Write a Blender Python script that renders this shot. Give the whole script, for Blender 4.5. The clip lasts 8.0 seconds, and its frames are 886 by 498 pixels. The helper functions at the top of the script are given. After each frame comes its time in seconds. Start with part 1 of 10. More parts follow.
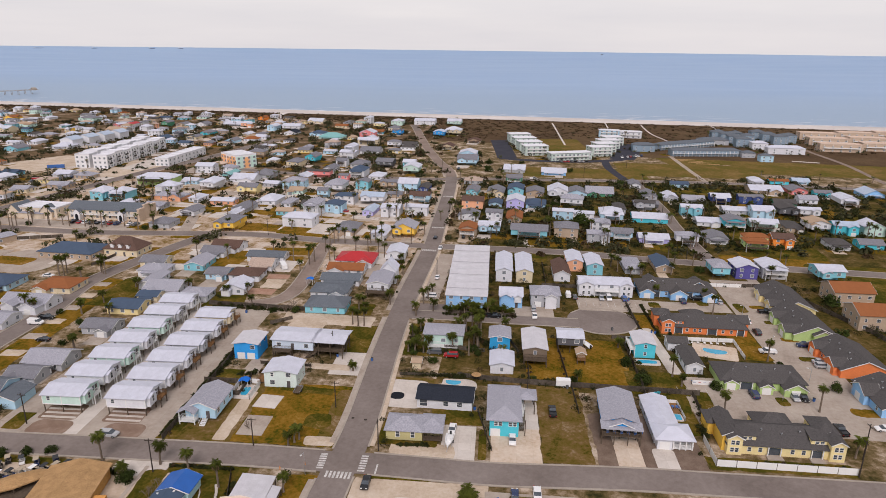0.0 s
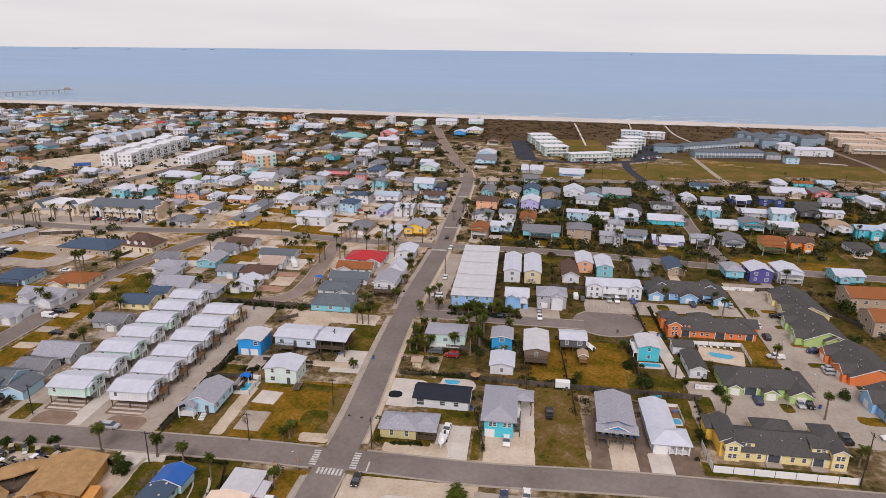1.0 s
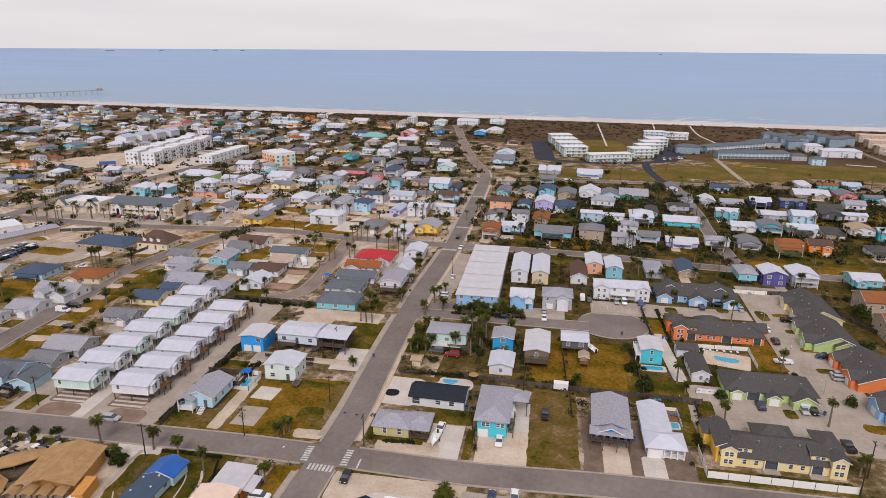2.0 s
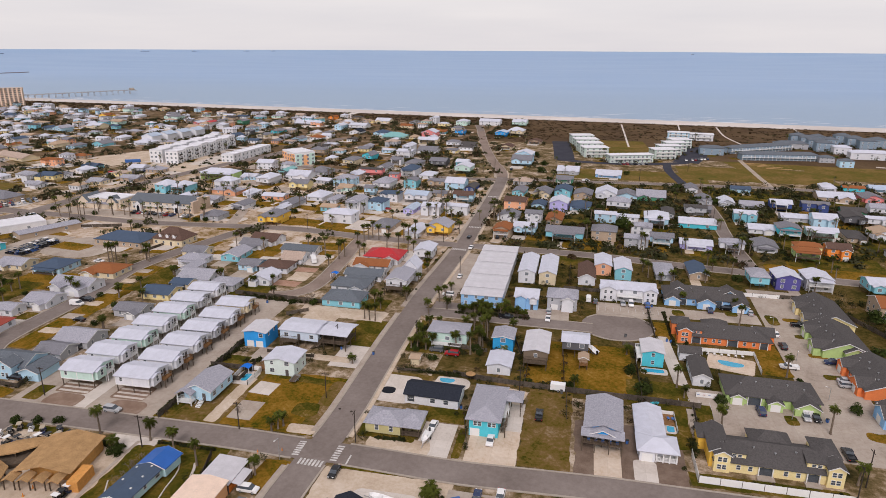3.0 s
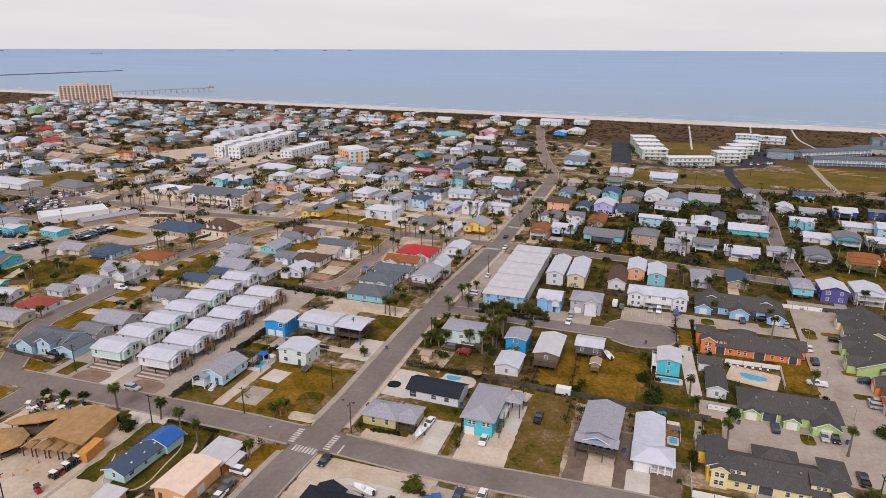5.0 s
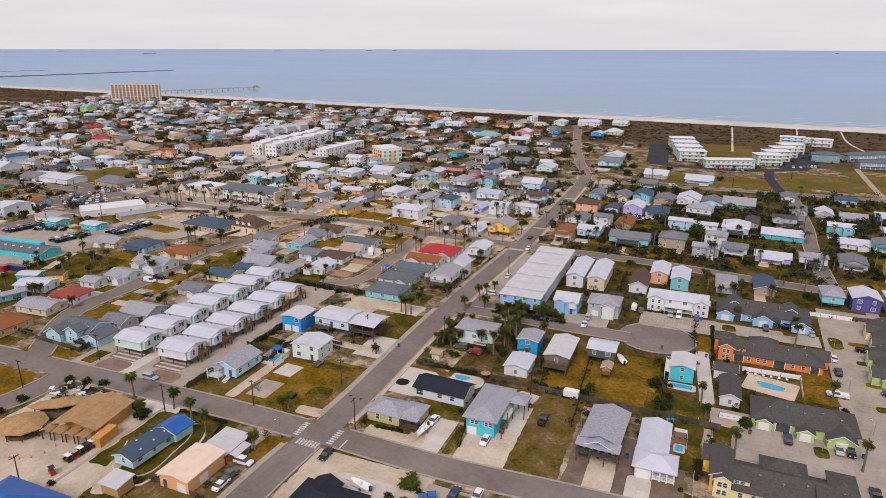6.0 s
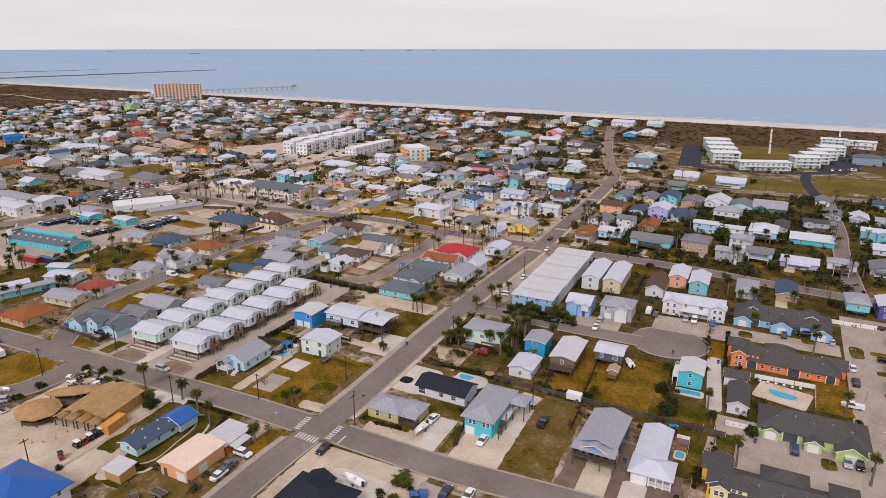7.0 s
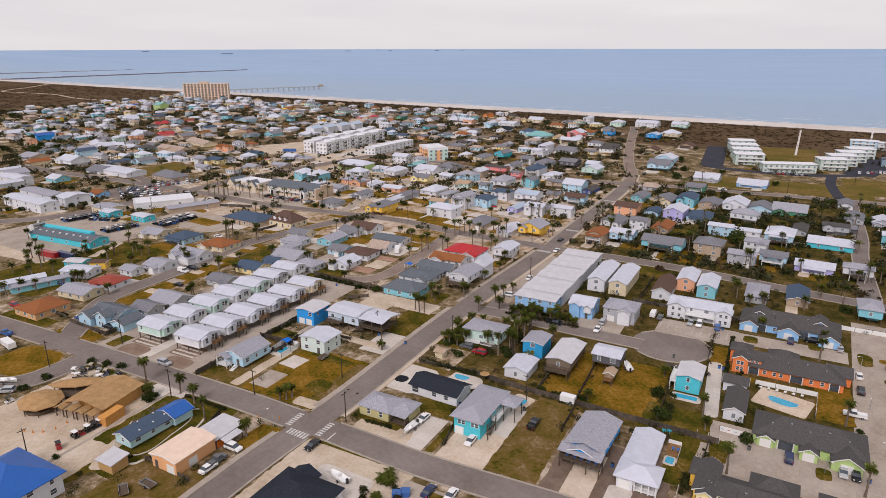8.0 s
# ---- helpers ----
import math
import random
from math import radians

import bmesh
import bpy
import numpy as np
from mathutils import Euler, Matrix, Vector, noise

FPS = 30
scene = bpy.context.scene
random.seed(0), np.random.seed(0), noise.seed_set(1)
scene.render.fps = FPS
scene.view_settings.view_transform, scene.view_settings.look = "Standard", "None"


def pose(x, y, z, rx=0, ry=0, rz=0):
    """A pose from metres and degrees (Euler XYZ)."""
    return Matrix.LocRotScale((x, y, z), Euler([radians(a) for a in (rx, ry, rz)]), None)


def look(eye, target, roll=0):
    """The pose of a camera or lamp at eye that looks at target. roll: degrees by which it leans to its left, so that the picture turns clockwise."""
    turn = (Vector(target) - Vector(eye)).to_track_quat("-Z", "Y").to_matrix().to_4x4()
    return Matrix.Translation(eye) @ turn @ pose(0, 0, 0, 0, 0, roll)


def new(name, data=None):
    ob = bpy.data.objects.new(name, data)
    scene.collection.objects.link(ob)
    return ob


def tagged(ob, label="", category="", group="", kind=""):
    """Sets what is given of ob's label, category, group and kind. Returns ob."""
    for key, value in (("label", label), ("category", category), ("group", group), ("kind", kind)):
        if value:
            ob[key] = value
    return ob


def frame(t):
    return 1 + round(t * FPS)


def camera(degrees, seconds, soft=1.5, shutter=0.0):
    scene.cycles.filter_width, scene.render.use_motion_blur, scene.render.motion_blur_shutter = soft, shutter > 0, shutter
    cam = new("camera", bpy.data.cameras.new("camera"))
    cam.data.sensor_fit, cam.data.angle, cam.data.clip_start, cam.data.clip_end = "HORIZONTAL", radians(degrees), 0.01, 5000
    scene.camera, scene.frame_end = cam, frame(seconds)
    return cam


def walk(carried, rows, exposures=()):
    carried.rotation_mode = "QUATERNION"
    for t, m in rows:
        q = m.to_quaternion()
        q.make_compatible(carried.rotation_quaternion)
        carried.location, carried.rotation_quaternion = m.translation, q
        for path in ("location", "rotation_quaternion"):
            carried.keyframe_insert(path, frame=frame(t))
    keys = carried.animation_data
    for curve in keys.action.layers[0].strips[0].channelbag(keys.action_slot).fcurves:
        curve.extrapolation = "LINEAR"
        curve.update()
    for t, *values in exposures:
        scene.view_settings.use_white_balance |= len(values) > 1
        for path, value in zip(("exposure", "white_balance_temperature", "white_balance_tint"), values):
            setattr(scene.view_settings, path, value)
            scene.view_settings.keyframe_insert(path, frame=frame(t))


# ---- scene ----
cam = camera(69.0, 8.0, 0.5)
PATH = [
    (0, (16.18, -130.292, 95.338), (16.288, -128.387, 94.739), 0.7),
    (0.5, (19.815, -130.558, 95.322), (19.884, -128.651, 94.723), 0.7),
    (1, (23.818, -130.638, 95.203), (23.845, -128.73, 94.604), 0.6),
    (1.5, (27.779, -130.662, 95.065), (27.766, -128.753, 94.466), 0.5),
    (3, (40.481, -130.635, 94.664), (40.341, -128.731, 94.066), 0.3),
    (3.5, (44.754, -130.295, 94.502), (44.572, -128.395, 93.904), 0.3),
    (4, (49.158, -130.064, 94.428), (48.921, -128.17, 93.83), 0.2),
    (4.5, (53.598, -129.626, 94.417), (53.304, -127.741, 93.818), 0.2),
    (6, (67.036, -127.647, 94.509), (66.556, -125.801, 93.908), 0.1),
    (6.5, (71.468, -126.624, 94.517), (70.93, -124.794, 93.916), 0.0),
    (7, (75.928, -125.466, 94.515), (75.338, -123.652, 93.913), -0.0),
    (7.5, (80.35, -124.116, 94.55), (79.719, -122.316, 93.948), -0.0),
    (8, (84.737, -122.621, 94.527), (84.066, -120.836, 93.925), -0.1),
]
walk(cam, [(t, look(eye, target, roll)) for t, eye, target, roll in PATH])
# ---------------------------------------------------------------- light
world = bpy.data.worlds.new("sky")
world.use_nodes = True
scene.world = world
SUN_UP, SUN_TURN = radians(46), radians(185)


def build_sky():
    nt = world.node_tree
    nt.nodes.clear()
    out = nt.nodes.new("ShaderNodeOutputWorld")
    bg = nt.nodes.new("ShaderNodeBackground")
    sky = nt.nodes.new("ShaderNodeTexSky")
    sky.sky_type = "NISHITA"
    sky.sun_disc = False
    sky.sun_elevation, sky.sun_rotation = SUN_UP, SUN_TURN
    sky.dust_density, sky.air_density = 3.0, 1.0
    # thin high overcast over the blue
    co = nt.nodes.new("ShaderNodeTexCoord")
    mp = nt.nodes.new("ShaderNodeMapping")
    mp.inputs["Scale"].default_value = (1.5, 1.5, 14.0)
    no = nt.nodes.new("ShaderNodeTexNoise")
    no.inputs["Scale"].default_value = 2.2
    no.inputs["Detail"].default_value = 5
    ramp = nt.nodes.new("ShaderNodeValToRGB")
    ramp.color_ramp.elements[0].position, ramp.color_ramp.elements[0].color = 0.3, (7.75, 7.4, 7.7, 1)
    ramp.color_ramp.elements[1].position, ramp.color_ramp.elements[1].color = 0.75, (8.6, 8.1, 8.2, 1)
    mix = nt.nodes.new("ShaderNodeMix")
    mix.data_type = "RGBA"
    mix.inputs["Factor"].default_value = 0.88
    lk = nt.links.new
    lk(co.outputs["Generated"], mp.inputs["Vector"])
    lk(mp.outputs["Vector"], no.inputs["Vector"])
    lk(no.outputs["Fac"], ramp.inputs["Fac"])
    lk(sky.outputs["Color"], mix.inputs["A"])
    lk(ramp.outputs["Color"], mix.inputs["B"])
    # the cloud sheet is brightest in the haze near the skyline and thinner overhead
    xyz = nt.nodes.new("ShaderNodeSeparateXYZ")
    lk(co.outputs["Generated"], xyz.inputs["Vector"])
    fade = nt.nodes.new("ShaderNodeMapRange")
    fade.interpolation_type = "SMOOTHSTEP"
    fade.inputs["From Min"].default_value, fade.inputs["From Max"].default_value = 0.14, 0.6
    fade.inputs["To Min"].default_value, fade.inputs["To Max"].default_value = 1.0, 0.70
    lk(xyz.outputs["Z"], fade.inputs["Value"])
    dim = nt.nodes.new("ShaderNodeVectorMath")
    dim.operation = "SCALE"
    lk(mix.outputs["Result"], dim.inputs[0])
    lk(fade.outputs["Result"], dim.inputs["Scale"])
    lk(dim.outputs["Vector"], bg.inputs["Color"])
    bg.inputs["Strength"].default_value = 0.105
    lk(bg.outputs["Background"], out.inputs["Surface"])


build_sky()
sun_data = bpy.data.lights.new("sun", "SUN")
sun_data.energy, sun_data.angle, sun_data.color = 2.15, radians(24), (1.0, 0.905, 0.915)
sun = new("sun", sun_data)
sun.matrix_world = look((math.sin(SUN_TURN) * math.cos(SUN_UP) * 300, math.cos(SUN_TURN) * math.cos(SUN_UP) * 300, math.sin(SUN_UP) * 300), (0, 0, 0))
scene.view_settings.exposure = 0.0

# ---------------------------------------------------------------- materials


def mat(name, col, rough=0.8, vary=0.18, scale=0.6, bump=0.0, bump_scale=8.0, lap=0.0, lap_axis="Z", metal=0.0, col2=None, spec=0.3, per_object=0.0, fine=6.0):
    """A surface with variation at two scales; lap: spacing in metres of boards or seams."""
    m = bpy.data.materials.new(name)
    m.use_nodes = True
    nt = m.node_tree
    lk = nt.links.new
    bs = nt.nodes["Principled BSDF"]
    co = nt.nodes.new("ShaderNodeTexCoord")
    src = co.outputs["Object"]
    n1 = nt.nodes.new("ShaderNodeTexNoise")
    n1.inputs["Scale"].default_value = scale
    n1.inputs["Detail"].default_value = 4
    n2 = nt.nodes.new("ShaderNodeTexNoise")
    n2.inputs["Scale"].default_value = scale * fine
    n2.inputs["Detail"].default_value = 5
    lk(src, n1.inputs["Vector"])
    lk(src, n2.inputs["Vector"])
    ad = nt.nodes.new("ShaderNodeMath")
    ad.operation = "ADD"
    lk(n1.outputs["Fac"], ad.inputs[0])
    lk(n2.outputs["Fac"], ad.inputs[1])
    mr = nt.nodes.new("ShaderNodeMapRange")
    mr.inputs["From Min"].default_value, mr.inputs["From Max"].default_value = 0.7, 1.3
    lk(ad.outputs[0], mr.inputs["Value"])
    mx = nt.nodes.new("ShaderNodeMix")
    mx.data_type = "RGBA"
    c2 = col2 or tuple(c * (1 - vary) for c in col)
    c1 = col if col2 else tuple(min(1, c * (1 + vary * 0.5)) for c in col)
    mx.inputs["A"].default_value = (*c2, 1)
    mx.inputs["B"].default_value = (*c1, 1)
    lk(mr.outputs["Result"], mx.inputs["Factor"])
    colour = mx.outputs["Result"]
    if per_object:
        oi = nt.nodes.new("ShaderNodeObjectInfo")
        hv = nt.nodes.new("ShaderNodeHueSaturation")
        m2 = nt.nodes.new("ShaderNodeMapRange")
        m2.inputs["To Min"].default_value, m2.inputs["To Max"].default_value = 1 - per_object, 1 + per_object
        lk(oi.outputs["Random"], m2.inputs["Value"])
        lk(m2.outputs["Result"], hv.inputs["Value"])
        lk(colour, hv.inputs["Color"])
        colour = hv.outputs["Color"]
    lk(colour, bs.inputs["Base Color"])
    bs.inputs["Roughness"].default_value = rough
    bs.inputs["Metallic"].default_value = metal
    bs.inputs["Specular IOR Level"].default_value = spec if rough < 0.7 else min(spec, 0.06)
    if bump or lap:
        bp = nt.nodes.new("ShaderNodeBump")
        bp.inputs["Strength"].default_value = bump or 0.4
        bp.inputs["Distance"].default_value = 0.04
        if lap:
            wv = nt.nodes.new("ShaderNodeTexWave")
            wv.bands_direction = lap_axis
            wv.wave_profile = "SAW"
            wv.inputs["Scale"].default_value = 0.314 / lap
            lk(src, wv.inputs["Vector"])
            lk(wv.outputs["Fac"], bp.inputs["Height"])
        else:
            n3 = nt.nodes.new("ShaderNodeTexNoise")
            n3.inputs["Scale"].default_value = bump_scale
            n3.inputs["Detail"].default_value = 5
            lk(src, n3.inputs["Vector"])
            lk(n3.outputs["Fac"], bp.inputs["Height"])
        lk(bp.outputs["Normal"], bs.inputs["Normal"])
    return m


def ground_mat(name, stops, scale, fine, bump=0.6, rough=0.95, joints=0.0):
    """Earth with several tints blended by noise at two sizes. stops: (place, colour)."""
    m = bpy.data.materials.new(name)
    m.use_nodes = True
    nt = m.node_tree
    lk = nt.links.new
    bs = nt.nodes["Principled BSDF"]
    co = nt.nodes.new("ShaderNodeTexCoord")
    n1 = nt.nodes.new("ShaderNodeTexNoise")
    n1.inputs["Scale"].default_value = scale
    n1.inputs["Detail"].default_value = 6
    n1.inputs["Roughness"].default_value = 0.6
    n2 = nt.nodes.new("ShaderNodeTexNoise")
    n2.inputs["Scale"].default_value = fine
    n2.inputs["Detail"].default_value = 5
    n2.inputs["Roughness"].default_value = 0.7
    lk(co.outputs["Object"], n1.inputs["Vector"])
    lk(co.outputs["Object"], n2.inputs["Vector"])
    mx = nt.nodes.new("ShaderNodeMix")
    mx.inputs["Factor"].default_value = 0.4
    lk(n1.outputs["Fac"], mx.inputs["A"])
    lk(n2.outputs["Fac"], mx.inputs["B"])
    rp = nt.nodes.new("ShaderNodeValToRGB")
    el = rp.color_ramp.elements
    while len(el) < len(stops):
        el.new(0.5)
    for e, (p, c) in zip(el, stops):
        e.position, e.color = p, (*c, 1)
    lk(mx.outputs["Result"], rp.inputs["Fac"])
    colour = rp.outputs["Color"]
    if joints:
        br = nt.nodes.new("ShaderNodeTexBrick")
        br.offset = 0.0
        br.inputs["Scale"].default_value = 1.0
        br.inputs["Brick Width"].default_value = joints
        br.inputs["Row Height"].default_value = joints
        br.inputs["Mortar Size"].default_value = 0.05
        br.inputs["Color1"].default_value = (1, 1, 1, 1)
        br.inputs["Color2"].default_value = (0.93, 0.93, 0.93, 1)
        br.inputs["Mortar"].default_value = (0.86, 0.85, 0.83, 1)
        lk(co.outputs["Object"], br.inputs["Vector"])
        mu = nt.nodes.new("ShaderNodeMix")
        mu.data_type, mu.blend_type = "RGBA", "MULTIPLY"
        mu.inputs["Factor"].default_value = 1.0
        lk(colour, mu.inputs["A"])
        lk(br.outputs["Color"], mu.inputs["B"])
        colour = mu.outputs["Result"]
    lk(colour, bs.inputs["Base Color"])
    bs.inputs["Roughness"].default_value = rough
    bs.inputs["Specular IOR Level"].default_value = 0.02
    bp = nt.nodes.new("ShaderNodeBump")
    bp.inputs["Strength"].default_value = bump
    bp.inputs["Distance"].default_value = 0.15
    lk(n2.outputs["Fac"], bp.inputs["Height"])
    lk(bp.outputs["Normal"], bs.inputs["Normal"])
    return m


M_EARTH = ground_mat("yard_earth", [(0.37, (0.033, 0.032, 0.012)), (0.43, (0.085, 0.065, 0.025)), (0.49, (0.16, 0.114, 0.058)), (0.55, (0.29, 0.22, 0.15)), (0.61, (0.48, 0.395, 0.315))], 0.09, 0.5)
M_GRASS = ground_mat("dry_lawn", [(0.38, (0.045, 0.052, 0.005)), (0.44, (0.115, 0.078, 0.008)), (0.53, (0.20, 0.11, 0.015)), (0.62, (0.255, 0.148, 0.03)), (0.74, (0.42, 0.31, 0.18))], 0.11, 0.9)
M_TURF = ground_mat("rough_turf", [(0.38, (0.024, 0.027, 0.006)), (0.46, (0.062, 0.050, 0.012)), (0.55, (0.115, 0.078, 0.026)), (0.63, (0.20, 0.145, 0.08)), (0.70, (0.36, 0.28, 0.20))], 0.10, 0.7)
M_LAWN = ground_mat("green_lawn", [(0.36, (0.026, 0.036, 0.004)), (0.47, (0.064, 0.058, 0.008)), (0.57, (0.14, 0.093, 0.018)), (0.68, (0.26, 0.185, 0.09))], 0.12, 1.1)
M_FIELD = ground_mat("meadow", [(0.36, (0.075, 0.085, 0.014)), (0.5, (0.14, 0.10, 0.026)), (0.64, (0.22, 0.14, 0.055))], 0.04, 0.4)
M_DIRT = ground_mat("bare_sandy_dirt", [(0.37, (0.042, 0.045, 0.006)), (0.44, (0.115, 0.082, 0.017)), (0.54, (0.165, 0.105, 0.04)), (0.62, (0.26, 0.19, 0.12)), (0.69, (0.46, 0.37, 0.28))], 0.14, 0.9)
M_SANDY = ground_mat("sand_lot", [(0.34, (0.38, 0.292, 0.215)), (0.5, (0.51, 0.415, 0.32)), (0.66, (0.62, 0.535, 0.45))], 0.10, 0.9, 0.3)
M_BEACH = ground_mat("beach_sand", [(0.34, (0.50, 0.45, 0.42)), (0.5, (0.60, 0.55, 0.52)), (0.66, (0.70, 0.65, 0.62))], 0.01, 0.2, 0.2)
M_SCRUB = ground_mat("dune_scrub", [(0.3, (0.045, 0.032, 0.018)), (0.45, (0.085, 0.055, 0.032)), (0.58, (0.12, 0.08, 0.045)), (0.72, (0.19, 0.14, 0.075))], 0.02, 0.35, 0.9)
M_TOWN = ground_mat("town_scrub", [(0.36, (0.050, 0.044, 0.021)), (0.45, (0.105, 0.074, 0.038)), (0.53, (0.165, 0.110, 0.066)), (0.59, (0.28, 0.205, 0.145)), (0.64, (0.46, 0.38, 0.315))], 0.045, 0.25, 0.9)
M_LOTS = ground_mat("sandy_town_lots", [(0.35, (0.085, 0.068, 0.018)), (0.42, (0.20, 0.130, 0.045)), (0.49, (0.40, 0.30, 0.21)), (0.57, (0.53, 0.44, 0.365)), (0.66, (0.58, 0.52, 0.465))], 0.05, 0.35, 0.4)
M_ASPH = ground_mat("asphalt", [(0.34, (0.155, 0.129, 0.115)), (0.5, (0.205, 0.172, 0.156)), (0.66, (0.258, 0.222, 0.203))], 0.05, 0.7, 0.15)
M_NEWASPH = ground_mat("fresh_asphalt", [(0.3, (0.04, 0.042, 0.055)), (0.7, (0.065, 0.065, 0.08))], 0.1, 2.0, 0.1)
M_CONC = ground_mat("concrete", [(0.34, (0.29, 0.235, 0.193)), (0.48, (0.388, 0.328, 0.277)), (0.66, (0.47, 0.413, 0.356))], 0.09, 0.9, 0.12, joints=4.6)
M_CONCT = ground_mat("tan_concrete", [(0.34, (0.46, 0.34, 0.24)), (0.48, (0.58, 0.47, 0.37)), (0.66, (0.66, 0.57, 0.48))], 0.12, 1.0, 0.12, joints=4.2)
M_CONCL = ground_mat("pale_concrete", [(0.34, (0.46, 0.405, 0.36)), (0.48, (0.57, 0.515, 0.465)), (0.66, (0.65, 0.60, 0.555))], 0.10, 1.1, 0.12, joints=3.2)
M_KERB = ground_mat("kerb_concrete", [(0.3, (0.29, 0.25, 0.21)), (0.7, (0.42, 0.37, 0.32))], 0.3, 2.5, 0.12)
M_GRAVEL = ground_mat("gravel", [(0.3, (0.115, 0.08, 0.058)), (0.5, (0.18, 0.13, 0.10)), (0.7, (0.26, 0.20, 0.16))], 0.3, 4.0, 0.6)
M_STONES = ground_mat("tan_gravel", [(0.3, (0.165, 0.11, 0.082)), (0.5, (0.235, 0.162, 0.122)), (0.7, (0.33, 0.25, 0.20))], 0.3, 4.0, 0.6)
M_PAVER = ground_mat("clay_pavers", [(0.34, (0.30, 0.17, 0.115)), (0.5, (0.38, 0.235, 0.17)), (0.66, (0.46, 0.30, 0.23))], 0.2, 1.4, 0.12, joints=1.2)
M_LANE = ground_mat("brown_asphalt", [(0.34, (0.19, 0.145, 0.118)), (0.5, (0.25, 0.195, 0.165)), (0.66, (0.31, 0.25, 0.215))], 0.06, 0.8, 0.15)
M_PAINT = mat("road_paint", (0.58, 0.56, 0.54), 0.7, 0.45, 1.5)
# Black gravel; also the painted shade of openings in uncut walls.
M_BLACK = mat("black_gravel_and_opening_shade", (0.02, 0.022, 0.028), 0.9, 0.3, 2.0)

WALLS = {
    "W": ("white", (0.70, 0.71, 0.75)), "C": ("cream", (0.70, 0.60, 0.42)), "M": ("mint green", (0.55, 0.73, 0.66)),
    "T": ("turquoise", (0.095, 0.55, 0.66)), "B": ("pale blue", (0.45, 0.66, 0.80)), "BB": ("bright blue", (0.045, 0.34, 0.80)),
    "N": ("navy blue", (0.06, 0.09, 0.25)), "G": ("grey", (0.44, 0.45, 0.48)), "Y": ("yellow", (0.85, 0.55, 0.10)),
    "O": ("orange", (0.85, 0.28, 0.06)), "P": ("coral pink", (0.80, 0.28, 0.28)), "L": ("lavender", (0.48, 0.45, 0.78)),
    "R": ("tan", (0.45, 0.35, 0.26)), "K": ("dark grey", (0.12, 0.12, 0.13)), "GN": ("green", (0.10, 0.30, 0.19)),
    "LG": ("lime green", (0.46, 0.61, 0.25)), "LY": ("pale yellow", (0.84, 0.71, 0.37)), "SB": ("sky blue", (0.30, 0.54, 0.84)),
    "CO": ("orange coral", (0.80, 0.24, 0.085)), "AQ": ("aqua", (0.24, 0.56, 0.66)), "OG": ("olive yellow", (0.52, 0.47, 0.24)),
    "SA": ("salmon", (0.80, 0.42, 0.26)), "PU": ("purple blue", (0.11, 0.10, 0.32)), "AZ": ("azure blue", (0.045, 0.36, 0.70)), "PE": ("peach", (0.82, 0.44, 0.22)),
    "PA": ("pale aqua", (0.48, 0.70, 0.73)), "PY": ("plywood", (0.50, 0.32, 0.14)), "PT": ("pale terracotta", (0.66, 0.40, 0.20)), "PM": ("pale mint", (0.56, 0.66, 0.61)), "SL": ("slate blue", (0.26, 0.34, 0.42)), "TU": ("tan stucco", (0.55, 0.43, 0.33)), "CS": ("cream stucco", (0.68, 0.58, 0.46)), "BW": ("bright white", (0.76, 0.76, 0.78)), "BR": ("dark brown", (0.20, 0.155, 0.115)), "WM": ("whitish mint", (0.66, 0.76, 0.73)), "WB": ("bluish white", (0.60, 0.69, 0.80)),
}
ROOFS = {
    "w": ("white metal", (0.56, 0.575, 0.66), 0.5), "g": ("grey shingle", (0.21, 0.21, 0.235), 0.9), "d": ("charcoal shingle", (0.096, 0.090, 0.089), 0.9), "x": ("brick red metal", (0.30, 0.055, 0.035), 0.6),
    "b": ("brown shingle", (0.13, 0.082, 0.066), 0.9), "r": ("red metal", (0.43, 0.028, 0.034), 0.5), "n": ("slate blue", (0.072, 0.102, 0.155), 0.8),
    "s": ("silver blue metal", (0.42, 0.50, 0.62), 0.4), "o": ("rust-brown", (0.28, 0.108, 0.045), 0.85), "t": ("teal metal", (0.20, 0.42, 0.42), 0.5),
    "k": ("near-black shingle", (0.03, 0.035, 0.048), 0.85), "u": ("pale grey shingle", (0.36, 0.36, 0.41), 0.9), "c": ("light metal", (0.565, 0.555, 0.59), 0.4),
    "a": ("tan tile", (0.42, 0.31, 0.22), 0.85), "l": ("slate grey shingle", (0.14, 0.158, 0.182), 0.85), "q": ("beige shingle", (0.46, 0.36, 0.30), 0.9), "p": ("pale peach metal", (0.80, 0.62, 0.50), 0.5), "e": ("royal blue metal", (0.025, 0.115, 0.41), 0.45),
    "v": ("bright white membrane", (0.70, 0.70, 0.74), 0.6), "y": ("peach gravel", (0.62, 0.49, 0.40), 0.9),
}
M_WALL = {k: mat("siding_" + n.replace(" ", "_"), c, 0.75, 0.10, 0.4, lap=0.2) for k, (n, c) in WALLS.items()}
M_ROOF = {}
for k, (n, c, r) in ROOFS.items():
    M_ROOF[k] = mat("roof_" + n.replace(" ", "_").replace("-", "_"), c, r, 0.36 if "shingle" in n else 0.10, 2.4 if "shingle" in n else 0.5, bump=0.5 if "shingle" in n or "tile" in n else 0.15, bump_scale=6.0, fine=9.0)
M_SEAM = {(k, r): mat("seamed_" + M_ROOF[k].name + "_" + r, ROOFS[k][1], ROOFS[k][2], 0.14, 0.5, bump=0.9, lap=0.55, lap_axis="X" if r == "x" else "Y", fine=9.0) for k in ("w", "c", "s", "p", "e", "t") for r in "xy"}
M_TRIM = mat("white_trim", (0.76, 0.76, 0.75), 0.6, 0.06)
